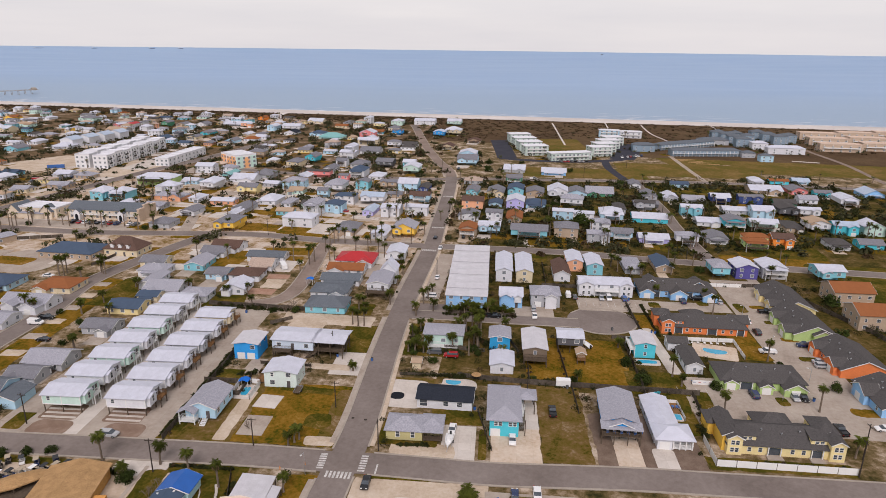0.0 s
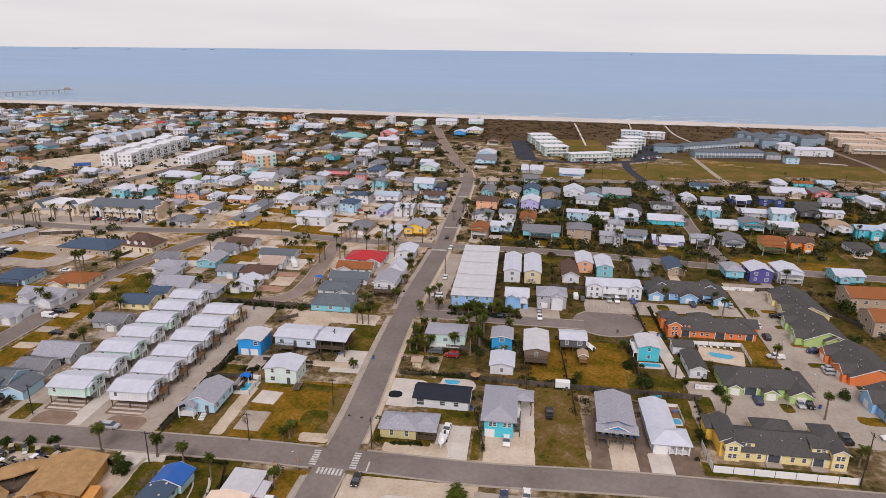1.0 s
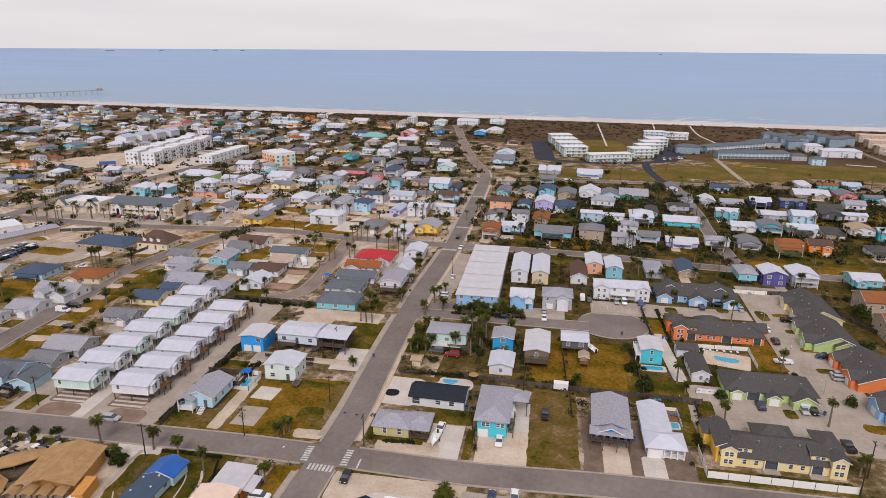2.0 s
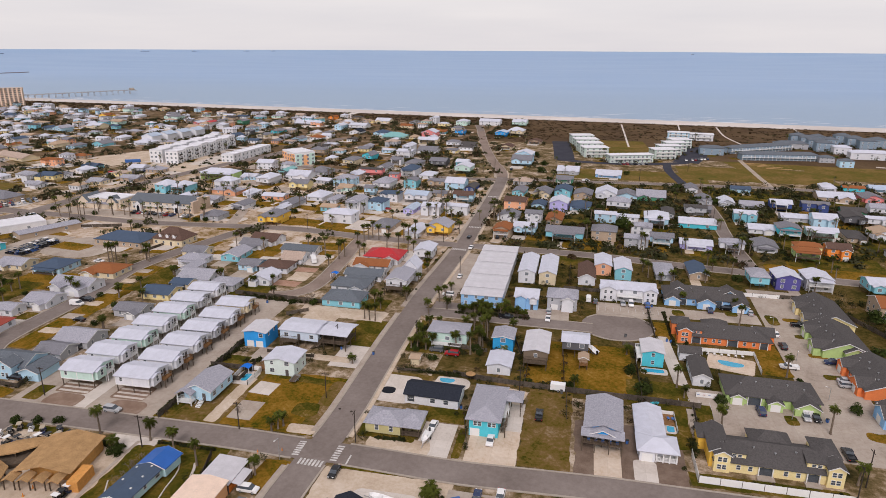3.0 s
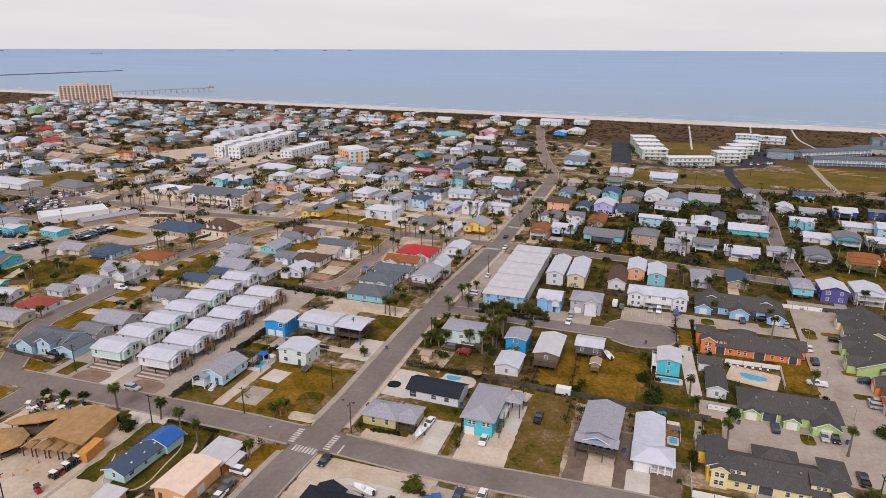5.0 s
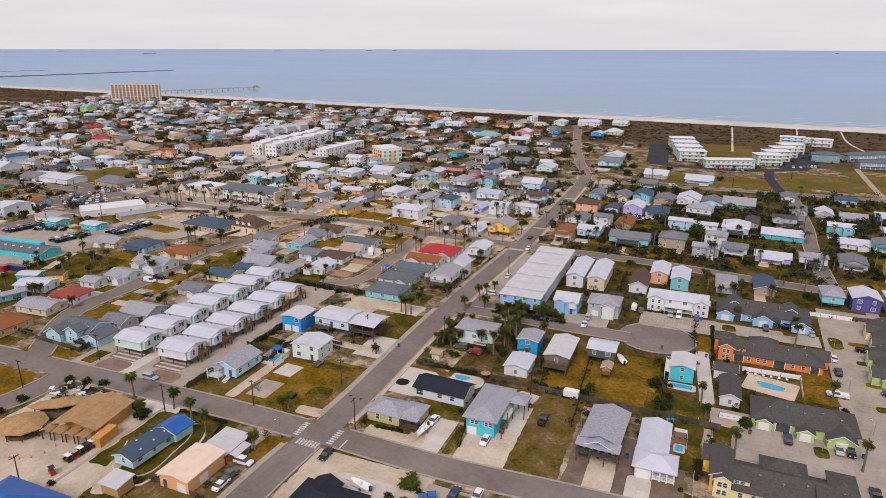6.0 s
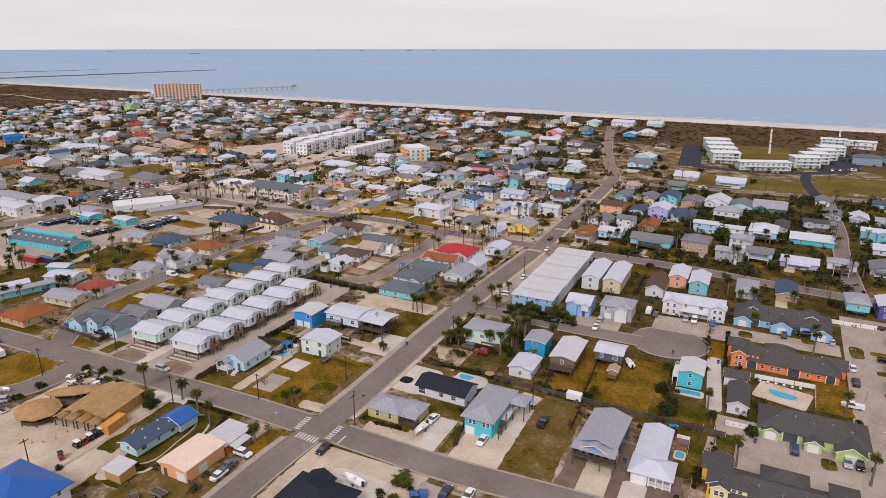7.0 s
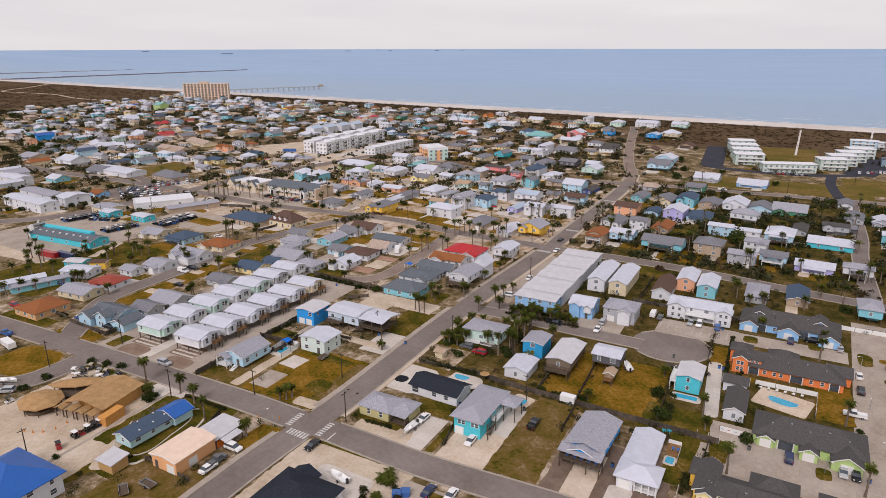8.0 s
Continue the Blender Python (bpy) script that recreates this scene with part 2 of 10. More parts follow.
# Paler copy of window_glass: sky reflection and haze are put into its base colour.
M_GLASSF = mat("window_glass_painted_sky_sheen", (0.22, 0.245, 0.275), 0.25, 0.3, 0.5, spec=0.5)
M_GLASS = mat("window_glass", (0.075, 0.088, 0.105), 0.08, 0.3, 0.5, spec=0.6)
M_WOOD = mat("weathered_wood", (0.12, 0.092, 0.068), 0.85, 0.35, 1.5)
M_DECK = mat("brown_deck_wood", (0.25, 0.135, 0.062), 0.8, 0.3, 1.5)
M_FENCEW = mat("grey_fence_wood", (0.105, 0.087, 0.070), 0.9, 0.5, 1.2, lap=0.15, lap_axis="X", per_object=0.35)
M_VINYL = mat("white_vinyl", (0.78, 0.78, 0.77), 0.5, 0.05)
M_POLE = mat("creosote_pole", (0.055, 0.045, 0.038), 0.9, 0.3, 1.5)
M_METAL = mat("galvanised_metal", (0.45, 0.46, 0.48), 0.4, 0.15, 1.0, metal=0.6)
M_TRUNK = mat("palm_bark", (0.19, 0.15, 0.115), 0.95, 0.35, 1.5, bump=0.6, per_object=0.2)
M_PALM = mat("palm_leaf", (0.068, 0.080, 0.013), 0.75, 0.4, 0.9, per_object=0.35)
M_PALMD = mat("dead_palm_leaf", (0.20, 0.14, 0.075), 0.9, 0.3, 0.9, per_object=0.3)
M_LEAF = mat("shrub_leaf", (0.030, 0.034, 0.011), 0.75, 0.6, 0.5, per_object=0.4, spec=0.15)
# Lighter, duller copy of shrub_leaf: distance haze is mixed into the colour.
M_LEAFF = mat("hazed_shrub_leaf", (0.062, 0.062, 0.030), 0.85, 0.6, 0.4, spec=0.1)
M_BUSH = mat("bush_leaf", (0.040, 0.056, 0.013), 0.8, 0.5, 0.6, per_object=0.35, spec=0.1)
M_LEAFB = mat("dry_shrub_leaf", (0.062, 0.042, 0.022), 0.85, 0.5, 0.5, per_object=0.3, spec=0.1)
M_THATCH = mat("palm_thatch", (0.42, 0.26, 0.125), 0.95, 0.30, 0.5, bump=0.5, bump_scale=4.0, fine=8.0)
M_POOL = mat("pool_water", (0.04, 0.36, 0.56), 0.08, 0.2, 0.8, spec=0.5)
M_TYRE = mat("tyre_rubber", (0.02, 0.02, 0.02), 0.85)
PAINTS = {"white": (0.78, 0.78, 0.78), "black": (0.012, 0.013, 0.016), "silver": (0.42, 0.43, 0.45), "red": (0.35, 0.02, 0.025), "navy": (0.02, 0.035, 0.10), "grey": (0.12, 0.125, 0.13), "blue": (0.04, 0.12, 0.35), "tan": (0.4, 0.33, 0.24)}
M_CAR = {k: mat("car_paint_" + k, c, 0.25, 0.05, 1.0, spec=0.5) for k, c in PAINTS.items()}

# ---------------------------------------------------------------- building blocks


def mesh_of(name, bm, *materials):
    me = bpy.data.meshes.new(name)
    bm.normal_update()
    bm.to_mesh(me)
    bm.free()
    for m in materials:
        me.materials.append(m)
    return me


def part(name, bm, material, parent, label=""):
    ob = new(name, mesh_of(name, bm, *(material if isinstance(material, (list, tuple)) else [material])))
    ob.parent = parent
    return tagged(ob, label)


def shared(name, me, parent, m=None, label=""):
    ob = new(name, me)
    ob.parent = parent
    if m is not None:
        ob.matrix_basis = m
    return tagged(ob, label)


def thing(name, label, category, x, y, z=0.0, rot=0.0, group="", kind=""):
    e = new(name)
    e.empty_display_size = 0.5
    e.matrix_basis = pose(x, y, z, 0, 0, rot)
    return tagged(e, label, category, group, kind)


def box(bm, x0, x1, y0, y1, z0, z1, mi=0):
    v = [bm.verts.new((x, y, z)) for z in (z0, z1) for x, y in ((x0, y0), (x1, y0), (x1, y1), (x0, y1))]
    for f in ((3, 2, 1, 0), (4, 5, 6, 7), (0, 1, 5, 4), (1, 2, 6, 5), (2, 3, 7, 6), (3, 0, 4, 7)):
        bm.faces.new([v[i] for i in f]).material_index = mi


def prism(bm, pts, y0, y1, axis="y", mi=0):
    """Extrudes a closed outline of (a, z) along y, or along x."""
    def at(a, z, t):
        return (a, t, z) if axis == "y" else (t, a, z)
    lo = [bm.verts.new(at(a, z, y0)) for a, z in pts]
    hi = [bm.verts.new(at(a, z, y1)) for a, z in pts]
    n = len(pts)
    fs = [bm.faces.new(lo[::-1]), bm.faces.new(hi)]
    for i in range(n):
        fs.append(bm.faces.new((lo[i], lo[(i + 1) % n], hi[(i + 1) % n], hi[i])))
    for f in fs:
        f.material_index = mi
    bmesh.ops.recalc_face_normals(bm, faces=fs)


def cyl(bm, x, y, z0, z1, r0, r1, n=10, mi=0):
    lo = [bm.verts.new((x + r0 * math.cos(6.2832 * i / n), y + r0 * math.sin(6.2832 * i / n), z0)) for i in range(n)]
    hi = [bm.verts.new((x + r1 * math.cos(6.2832 * i / n), y + r1 * math.sin(6.2832 * i / n), z1)) for i in range(n)]
    for i in range(n):
        bm.faces.new((lo[i], lo[(i + 1) % n], hi[(i + 1) % n], hi[i])).material_index = mi
    bm.faces.new(hi).material_index = mi
    bm.faces.new(lo[::-1]).material_index = mi


LAID = []
LAYER = [0.0]
PAVED = []


def slab(name, x, y, w, d, z, material, label, rot=-8.0, category="pavement", corner=0.0):
    """A flat piece of ground cover with real thickness; each later piece lies a little higher."""
    if material in (M_CONC, M_CONCL, M_ASPH, M_NEWASPH, M_SANDY, M_FIELD, M_CONCT, M_PAVER):
        PAVED.append((x, y, w, d, rot))
    reach, lift = math.hypot(w, d) / 2, 0.03 if z > 0.09 else 0.0
    for _ in range(80):
        LAYER[0] = LAYER[0] % 0.08 + 0.001
        z = 0.012 + LAYER[0] + lift
        if all(abs(z - q) > 0.0005 or math.hypot(x - a, y - b) > reach + r for a, b, r, q in LAID):
            break
    LAID.append((x, y, reach, z))
    bm = bmesh.new()
    wild = material in (M_GRASS, M_LAWN, M_DIRT, M_SANDY, M_FIELD, M_GRAVEL)
    if corner or wild:
        pts = []
        corner = corner or 0.6
        for cx, cy, a0 in ((w / 2 - corner, d / 2 - corner, 0), (-w / 2 + corner, d / 2 - corner, 90), (-w / 2 + corner, -d / 2 + corner, 180), (w / 2 - corner, -d / 2 + corner, 270)):
            pts += [(cx + corner * math.cos(radians(a0 + k * 15)), cy + corner * math.sin(radians(a0 + k * 15))) for k in range(7)]
        if wild:
            rough = []
            for i, (a, b) in enumerate(pts):
                c, e = pts[(i + 1) % len(pts)]
                n = max(1, int(math.hypot(c - a, e - b) / 1.3))
                rough += [(a + (c - a) * k / n, b + (e - b) * k / n) for k in range(n)]
            jit = min(0.32, 0.05 * min(w, d))
            pts = [(a + jit * noise.noise((a * 0.45 + x, b * 0.45 + y, 1.7)) * 2, b + jit * noise.noise((a * 0.45 + x, b * 0.45 + y, 7.1)) * 2) for a, b in rough]
        lo = [bm.verts.new((a, b, -0.3)) for a, b in pts]
        hi = [bm.verts.new((a, b, z)) for a, b in pts]
        bm.faces.new(hi)
        for i in range(len(pts)):
            bm.faces.new((lo[i], lo[(i + 1) % len(pts)], hi[(i + 1) % len(pts)], hi[i]))
    else:
        box(bm, -w / 2, w / 2, -d / 2, d / 2, -0.3, z)
    ob = new(name, mesh_of(name, bm, material))
    ob.matrix_basis = pose(x, y, 0, 0, 0, rot)
    return tagged(ob, label, category, kind="structure")


def smooth_line(pts, step=6.0):
    """A Catmull-Rom line through a few way points."""
    p = [Vector((*a, 0)) for a in pts]
    p = [p[0] * 2 - p[1]] + p + [p[-1] * 2 - p[-2]]
    out = []
    for i in range(1, len(p) - 2):
        n = max(2, int((p[i + 1] - p[i]).length / step))
        for k in range(n):
            t = k / n
            out.append(0.5 * (2 * p[i] + (p[i + 1] - p[i - 1]) * t + (2 * p[i - 1] - 5 * p[i] + 4 * p[i + 1] - p[i + 2]) * t * t + (3 * p[i] - p[i - 1] - 3 * p[i + 1] + p[i + 2]) * t ** 3))
    out.append(p[-2])
    return out


def ribbon(name, pts, left, right, z, material, label, category, depth=0.3, avoid=()):
    """A strip along way points, from left to right of their line, with thickness and gaps where it would cross others."""
    line = smooth_line(pts, 2.5 if avoid else 6.0)
    bm = bmesh.new()
    runs, run = [], []
    for i, p in enumerate(line):
        d = (line[min(i + 1, len(line) - 1)] - line[max(i - 1, 0)]).normalized()
        nrm = Vector((-d.y, d.x, 0))
        a, b = p + nrm * left, p - nrm * right
        mid = (a + b) / 2
        if any((mid - q).length < reach for other, reach in avoid for q in other):
            runs.append(run)
            run = []
        else:
            run.append((a, b))
    for run in runs + [run]:
        if len(run) < 2:
            continue
        rows = [[bm.verts.new((q.x, q.y, h)) for q, h in ((a, -depth), (a, z), (b, z), (b, -depth))] for a, b in run]
        for r0, r1 in zip(rows, rows[1:]):
            for k in range(3):
                bm.faces.new((r0[k], r1[k], r1[k + 1], r0[k + 1]))
        bm.faces.new(rows[0])
        bm.faces.new(rows[-1][::-1])
    bmesh.ops.recalc_face_normals(bm, faces=bm.faces[:])
    ob = new(name, mesh_of(name, bm, material))
    return tagged(ob, label, category, kind="structure")


# ---------------------------------------------------------------- houses


def window_meshes(w, h):
    f = 0.09
    bm = bmesh.new()
    for x0, x1, z0, z1 in ((-w / 2, w / 2, 0, f), (-w / 2, w / 2, h - f, h), (-w / 2, -w / 2 + f, f, h - f), (w / 2 - f, w / 2, f, h - f), (-w / 2 + f, w / 2 - f, h / 2 - 0.03, h / 2 + 0.03)):
        box(bm, x0, x1, -0.05, 0.03, z0, z1)
    a = mesh_of("window", bm, M_TRIM)
    bm = bmesh.new()
    box(bm, -w / 2 + f, w / 2 - f, -0.015, 0.03, f, h - f)
    return a, mesh_of("pane", bm, M_GLASS)


WINDOW = {"s": window_meshes(1.0, 1.3), "m": window_meshes(1.5, 1.4), "t": window_meshes(1.1, 1.8), "f": window_meshes(2.2, 2.0)}
PLACED = []


def plain_window(w, h):
    bm = bmesh.new()
    for x0, x1, z0, z1 in ((-w / 2, w / 2, 0, 0.1), (-w / 2, w / 2, h - 0.1, h), (-w / 2, -w / 2 + 0.1, 0.1, h - 0.1), (w / 2 - 0.1, w / 2, 0.1, h - 0.1)):
        box(bm, x0, x1, -0.05, 0.03, z0, z1, 0)
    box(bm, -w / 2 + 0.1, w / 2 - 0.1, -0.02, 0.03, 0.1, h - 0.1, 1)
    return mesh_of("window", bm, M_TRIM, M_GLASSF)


# These panes carry the reflected sky as a lighter colour.
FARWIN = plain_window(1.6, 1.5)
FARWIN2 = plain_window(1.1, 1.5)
bm = bmesh.new()
box(bm, -0.5, 0.5, -0.06, 0.03, 0, 2.1)
DOOR = mesh_of("door", bm, mat("dark_door", (0.10, 0.09, 0.09), 0.5))
bm = bmesh.new()
for k in range(4):
    box(bm, -1.25, 1.25, -0.06 - 0.015 * (k % 2), 0.03, 0.55 * k, 0.55 * k + 0.53)
GARAGE = mesh_of("garage_door", bm, M_TRIM)
bm = bmesh.new()
box(bm, -0.11, 0.11, -0.11, 0.11, 0, 1)
POST = mesh_of("post", bm, M_WOOD)
POSTW = POST.copy()
POSTW.materials[0] = M_TRIM
SIDE = {"S": (0, -1, 0), "N": (0, 1, 180), "E": (1, 0, 90), "W": (-1, 0, -90)}


def on_wall(h, side, u, z, mesh, name, label=""):
    """Hangs a piece on a side of house h: u metres from the middle of that side."""
    w, d = h["size_x"], h["size_y"]
    sx, sy, a = SIDE[side]
    x = sx * w / 2 if sx else (u if side == "S" else -u)
    y = sy * d / 2 if sy else (u if side == "E" else -u)
    return shared(name, mesh, h, pose(x, y, z, 0, 0, a), label)


def window(h, side, u, z, size="s"):
    ob = on_wall(h, side, u, z, WINDOW[size][0], "window")
    shared("pane", WINDOW[size][1], ob)
    return ob


def window_row(e, side, n, length, z, w=1.6, h=1.5):
    """One storey's line of windows on a side of a far building."""
    bm = bmesh.new()
    for i in range(n):
        u = ((i + 0.5) / n - 0.5) * length
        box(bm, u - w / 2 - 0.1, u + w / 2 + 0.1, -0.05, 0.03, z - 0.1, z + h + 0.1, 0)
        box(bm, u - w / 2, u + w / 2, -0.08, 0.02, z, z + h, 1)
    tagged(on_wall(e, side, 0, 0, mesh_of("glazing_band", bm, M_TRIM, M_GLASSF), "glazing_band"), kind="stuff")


def roof_mesh(bm, w, d, eave, kind, ridge, pitch, over, seams):
    """Adds a solid roof over a w x d box; returns its rise."""
    t = 0.16
    if kind == "flat":
        box(bm, -w / 2 - over, w / 2 + over, -d / 2 - over, d / 2 + over, eave, eave + 0.3)
        return 0.3
    if kind == "parapet":
        box(bm, -w / 2, w / 2, -d / 2, d / 2, eave - 0.1, eave + 0.05)
        for x0, x1, y0, y1 in ((-w / 2, w / 2, -d / 2, -d / 2 + 0.25), (-w / 2, w / 2, d / 2 - 0.25, d / 2), (-w / 2, -w / 2 + 0.25, -d / 2 + 0.25, d / 2 - 0.25), (w / 2 - 0.25, w / 2, -d / 2 + 0.25, d / 2 - 0.25)):
            box(bm, x0, x1, y0, y1, eave - 0.1, eave + 0.7)
        return 0.7
    a, b = (w, d) if ridge == "x" else (d, w)
    half = b / 2
    rise = half * pitch
    if kind == "gable":
        lo = eave - over * pitch
        pts = [(-half - over, lo), (0, eave + rise), (half + over, lo), (half + over, lo + t), (0, eave + rise + t), (-half - over, lo + t)]
        prism(bm, pts, -a / 2 - over, a / 2 + over, "x" if ridge == "x" else "y")
        return rise
    if kind == "shed":
        rise = b * pitch
        lo = eave - over * pitch
        hi = eave + rise + over * pitch
        prism(bm, [(-half - over, lo), (half + over, hi), (half + over, hi + t), (-half - over, lo + t)], -a / 2 - over, a / 2 + over, "x" if ridge == "x" else "y")
        return rise
    # hip
    lo = eave - 0.02
    W, D = w / 2 + over, d / 2 + over
    rise = min(W, D) * pitch
    r = max(0.05, abs(W - D))
    tops = [(-r, 0), (r, 0)] if W >= D else [(0, -r), (0, r)]
    b0 = [bm.verts.new((x, y, lo)) for x, y in ((-W, -D), (W, -D), (W, D), (-W, D))]
    b1 = [bm.verts.new((x, y, lo + t)) for x, y in ((-W, -D), (W, -D), (W, D), (-W, D))]
    tp = [bm.verts.new((x, y, lo + t + rise)) for x, y in tops]
    fs = [bm.faces.new(b0[::-1])]
    for i in range(4):
        fs.append(bm.faces.new((b0[i], b0[(i + 1) % 4], b1[(i + 1) % 4], b1[i])))
    if W >= D:
        fs += [bm.faces.new((b1[0], b1[1], tp[1], tp[0])), bm.faces.new((b1[1], b1[2], tp[1])), bm.faces.new((b1[2], b1[3], tp[0], tp[1])), bm.faces.new((b1[3], b1[0], tp[0]))]
    else:
        fs += [bm.faces.new((b1[0], b1[1], tp[0])), bm.faces.new((b1[1], b1[2], tp[1], tp[0])), bm.faces.new((b1[2], b1[3], tp[1])), bm.faces.new((b1[3], b1[0], tp[0], tp[1]))]
    bmesh.ops.recalc_face_normals(bm, faces=fs)
    return 0.0


def fascia(h, x, y, w, d, eave, roof, ridge, pitch, over):
    """White boards along the rakes of a gable."""
    a, c = (w, d) if ridge == "x" else (d, w)
    half, lo, up = c / 2 + over, eave - over * pitch, eave + c / 2 * pitch
    for s in (-1, 1):
        bm = bmesh.new()
        e = s * (a / 2 + over + 0.03)
        prism(bm, [(-half, lo - 0.1), (0, up - 0.1), (half, lo - 0.1), (half, lo + 0.14), (0, up + 0.14), (-half, lo + 0.14)], e - 0.024, e + 0.024, "x" if ridge == "x" else "y")
        bmesh.ops.translate(bm, vec=(x, y, 0), verts=bm.verts[:])
        part("fascia", bm, M_TRIM, h)


def block(h, x, y, w, d, base, eave, roof, ridge, pitch, wall, top, over=0.45, seams=0.0, trim=True):
    """One volume of a house with its roof, in the house's own axes."""
    bm = bmesh.new()
    box(bm, x - w / 2, x + w / 2, y - d / 2, y + d / 2, base, eave)
    if roof in ("gable", "shed"):
        a, b = (w, d) if ridge == "x" else (d, w)
        q = [(-b / 2, eave - 0.02), (b / 2, eave - 0.02), (0, eave + b / 2 * pitch)] if roof == "gable" else [(-b / 2, eave - 0.02), (b / 2, eave - 0.02), (b / 2, eave + b * pitch)]
        off = y if ridge == "x" else x
        mid = x if ridge == "x" else y
        prism(bm, [(u + off, z) for u, z in q], mid - a / 2 + 0.01, mid + a / 2 - 0.01, "x" if ridge == "x" else "y")
    part("wall", bm, M_WALL[wall] if isinstance(wall, str) else wall, h)
    bm = bmesh.new()
    roof_mesh(bm, w, d, eave, roof, ridge, pitch, over, seams)
    bmesh.ops.translate(bm, vec=(x, y, 0), verts=bm.verts[:])
    part("roof", bm, M_SEAM[top, ridge] if (top, ridge) in M_SEAM and roof != "hip" else M_ROOF[top], h)
    if trim and roof == "gable" and h.matrix_basis.translation.y < 175 and top not in ("w", "c"):
        fascia(h, x, y, w, d, eave, roof, ridge, pitch, over)


def house(x, y, w, d, eave, wall, top, roof="gable", ridge="x", pitch=0.38, base=0.0, rot=-8.0, over=0.45, seams=0.0, glaze=2, label="", category="house", name="house", group="", doors=True, trim=True):
    """A house: walls, roof, windows and doors; base > 0 stands it on posts."""
    storeys = max(1, round((eave - base) / 2.65))
    n = "one" if storeys == 1 else "two" if storeys == 2 else "three"
    lab = label or "%s %s-storey house with %s roof%s" % (WALLS[wall][0], n, ROOFS[top][0], " raised on posts" if base > 1 else "")
    h = thing(name, lab, category, x, y, 0, rot, group)
    h["size_x"], h["size_y"] = w, d
    block(h, 0, 0, w, d, base, eave, roof, ridge, pitch, wall, top, over, seams, trim)
    if base > 1:
        nx, ny = (max(2, round(w / 5)), max(1, round(d / 6))) if y < 100 else (2, 1) if y < 260 else (1, 1)
        for i in range(nx + 1):
            for j in range(ny + 1):
                shared("post", POST, h, pose(-w / 2 + 0.2 + (w - 0.4) * i / nx, -d / 2 + 0.2 + (d - 0.4) * j / ny, 0) @ Matrix.Diagonal((1, 1, base, 1)))
    PLACED.append((x, y, w, d, rot))
    if glaze == 1 and y > 400:
        for s in range(storeys):
            window_row(h, "S", 2 if w < 12 else 3, w, base + 0.8 + 2.55 * s, 1.3, 1.3)
    elif glaze == 1:
        for side, length in (("S", w), ("E" if x < 45 else "W", d)):
            k = max(1, min(4, int(length / 3.8))) if y < 160 else (2 if side == "S" else 1 if y < 250 else 0)
            for s in range(storeys):
                for i in range(k):
                    on_wall(h, side, ((i + 0.5) / k - 0.5) * length, base + 0.8 + 2.55 * s, FARWIN if (i + s) % 2 else FARWIN2, "window")
    elif glaze:
        for side, length in (("S", w), ("E", d), ("W", d)):
            k = max(1, int(length / (3.6 if glaze > 1 else 5.0)))
            for s in range(storeys):
                for i in range(k):
                    u = (i + 0.5) / k * length - length / 2
                    if doors and s == 0 and side == "S" and i == k // 2 and k > 1:
                        on_wall(h, side, u, base + 0.05, DOOR, "door")
                    else:
                        window(h, side, u, base + 0.85 + 2.55 * s, "s" if length < 9 or (i + s) % 2 else "m")
    return h


def deck(h, x0, x1, y0, y1, z, material=None, posts=True, rail=True, posth=None):
    """A raised deck with posts and railing, in the house's own axes."""
    material = material or M_WOOD
    bm = bmesh.new()
    box(bm, x0, x1, y0, y1, z - 0.16, z)
    part("deck", bm, material, h)
    if rail:
        bm = bmesh.new()
        for a, b, c, e in ((x0, x1, y0, y0 + 0.06), (x0, x1, y1 - 0.06, y1), (x0, x0 + 0.06, y0, y1), (x1 - 0.06, x1, y0, y1)):
            box(bm, a, b, c, e, z + 0.95, z + 1.03)
            box(bm, a, b, c, e, z + 0.12, z + 0.18)
        for k in range(int((x1 - x0) / 0.35) + 1):
            for yy in (y0, y1 - 0.05):
                box(bm, x0 + 0.35 * k, x0 + 0.35 * k + 0.05, yy, yy + 0.05, z, z + 0.97)
        for k in range(int((y1 - y0) / 0.35) + 1):
            for xx in (x0, x1 - 0.05):
                box(bm, xx, xx + 0.05, y0 + 0.35 * k, y0 + 0.35 * k + 0.05, z, z + 0.97)
        part("railing", bm, material, h)
    if posts and z > 0.6:
        for px in (x0 + 0.15, x1 - 0.15):
            for py in (y0 + 0.15, y1 - 0.15):
                shared("post", POST if material is not M_TRIM else POSTW, h, pose(px, py, 0) @ Matrix.Diagonal((1, 1, posth or z - 0.06, 1)))


def stairs(h, x, y, z, run, turn, width=1.2, material=None):
    """A straight flight from height z down to the ground, going the way turn points."""
    bm = bmesh.new()
    n = max(3, int(z / 0.18))
    for i in range(n):
        box(bm, run * i / n, run * (i + 1) / n + 0.02, -width / 2, width / 2, z * (1 - (i + 1) / n) - 0.02, z * (1 - (i + 1) / n) + 0.03)
    for s in (-1, 1):
        prism(bm, [(0, z - 0.35), (0, z), (run, 0.02), (run - 0.5, 0.0)], s * width / 2 - 0.03, s * width / 2 + 0.03, "y")
        prism(bm, [(0, z + 0.9), (0, z + 0.98), (run, 0.98), (run, 0.9)], s * width / 2 - 0.03, s * width / 2 + 0.03, "y")
    ob = part("stairs", bm, material or M_WOOD, h)
    ob.matrix_basis = pose(x, y, 0, 0, 0, turn)


town_rng = random.Random(23)


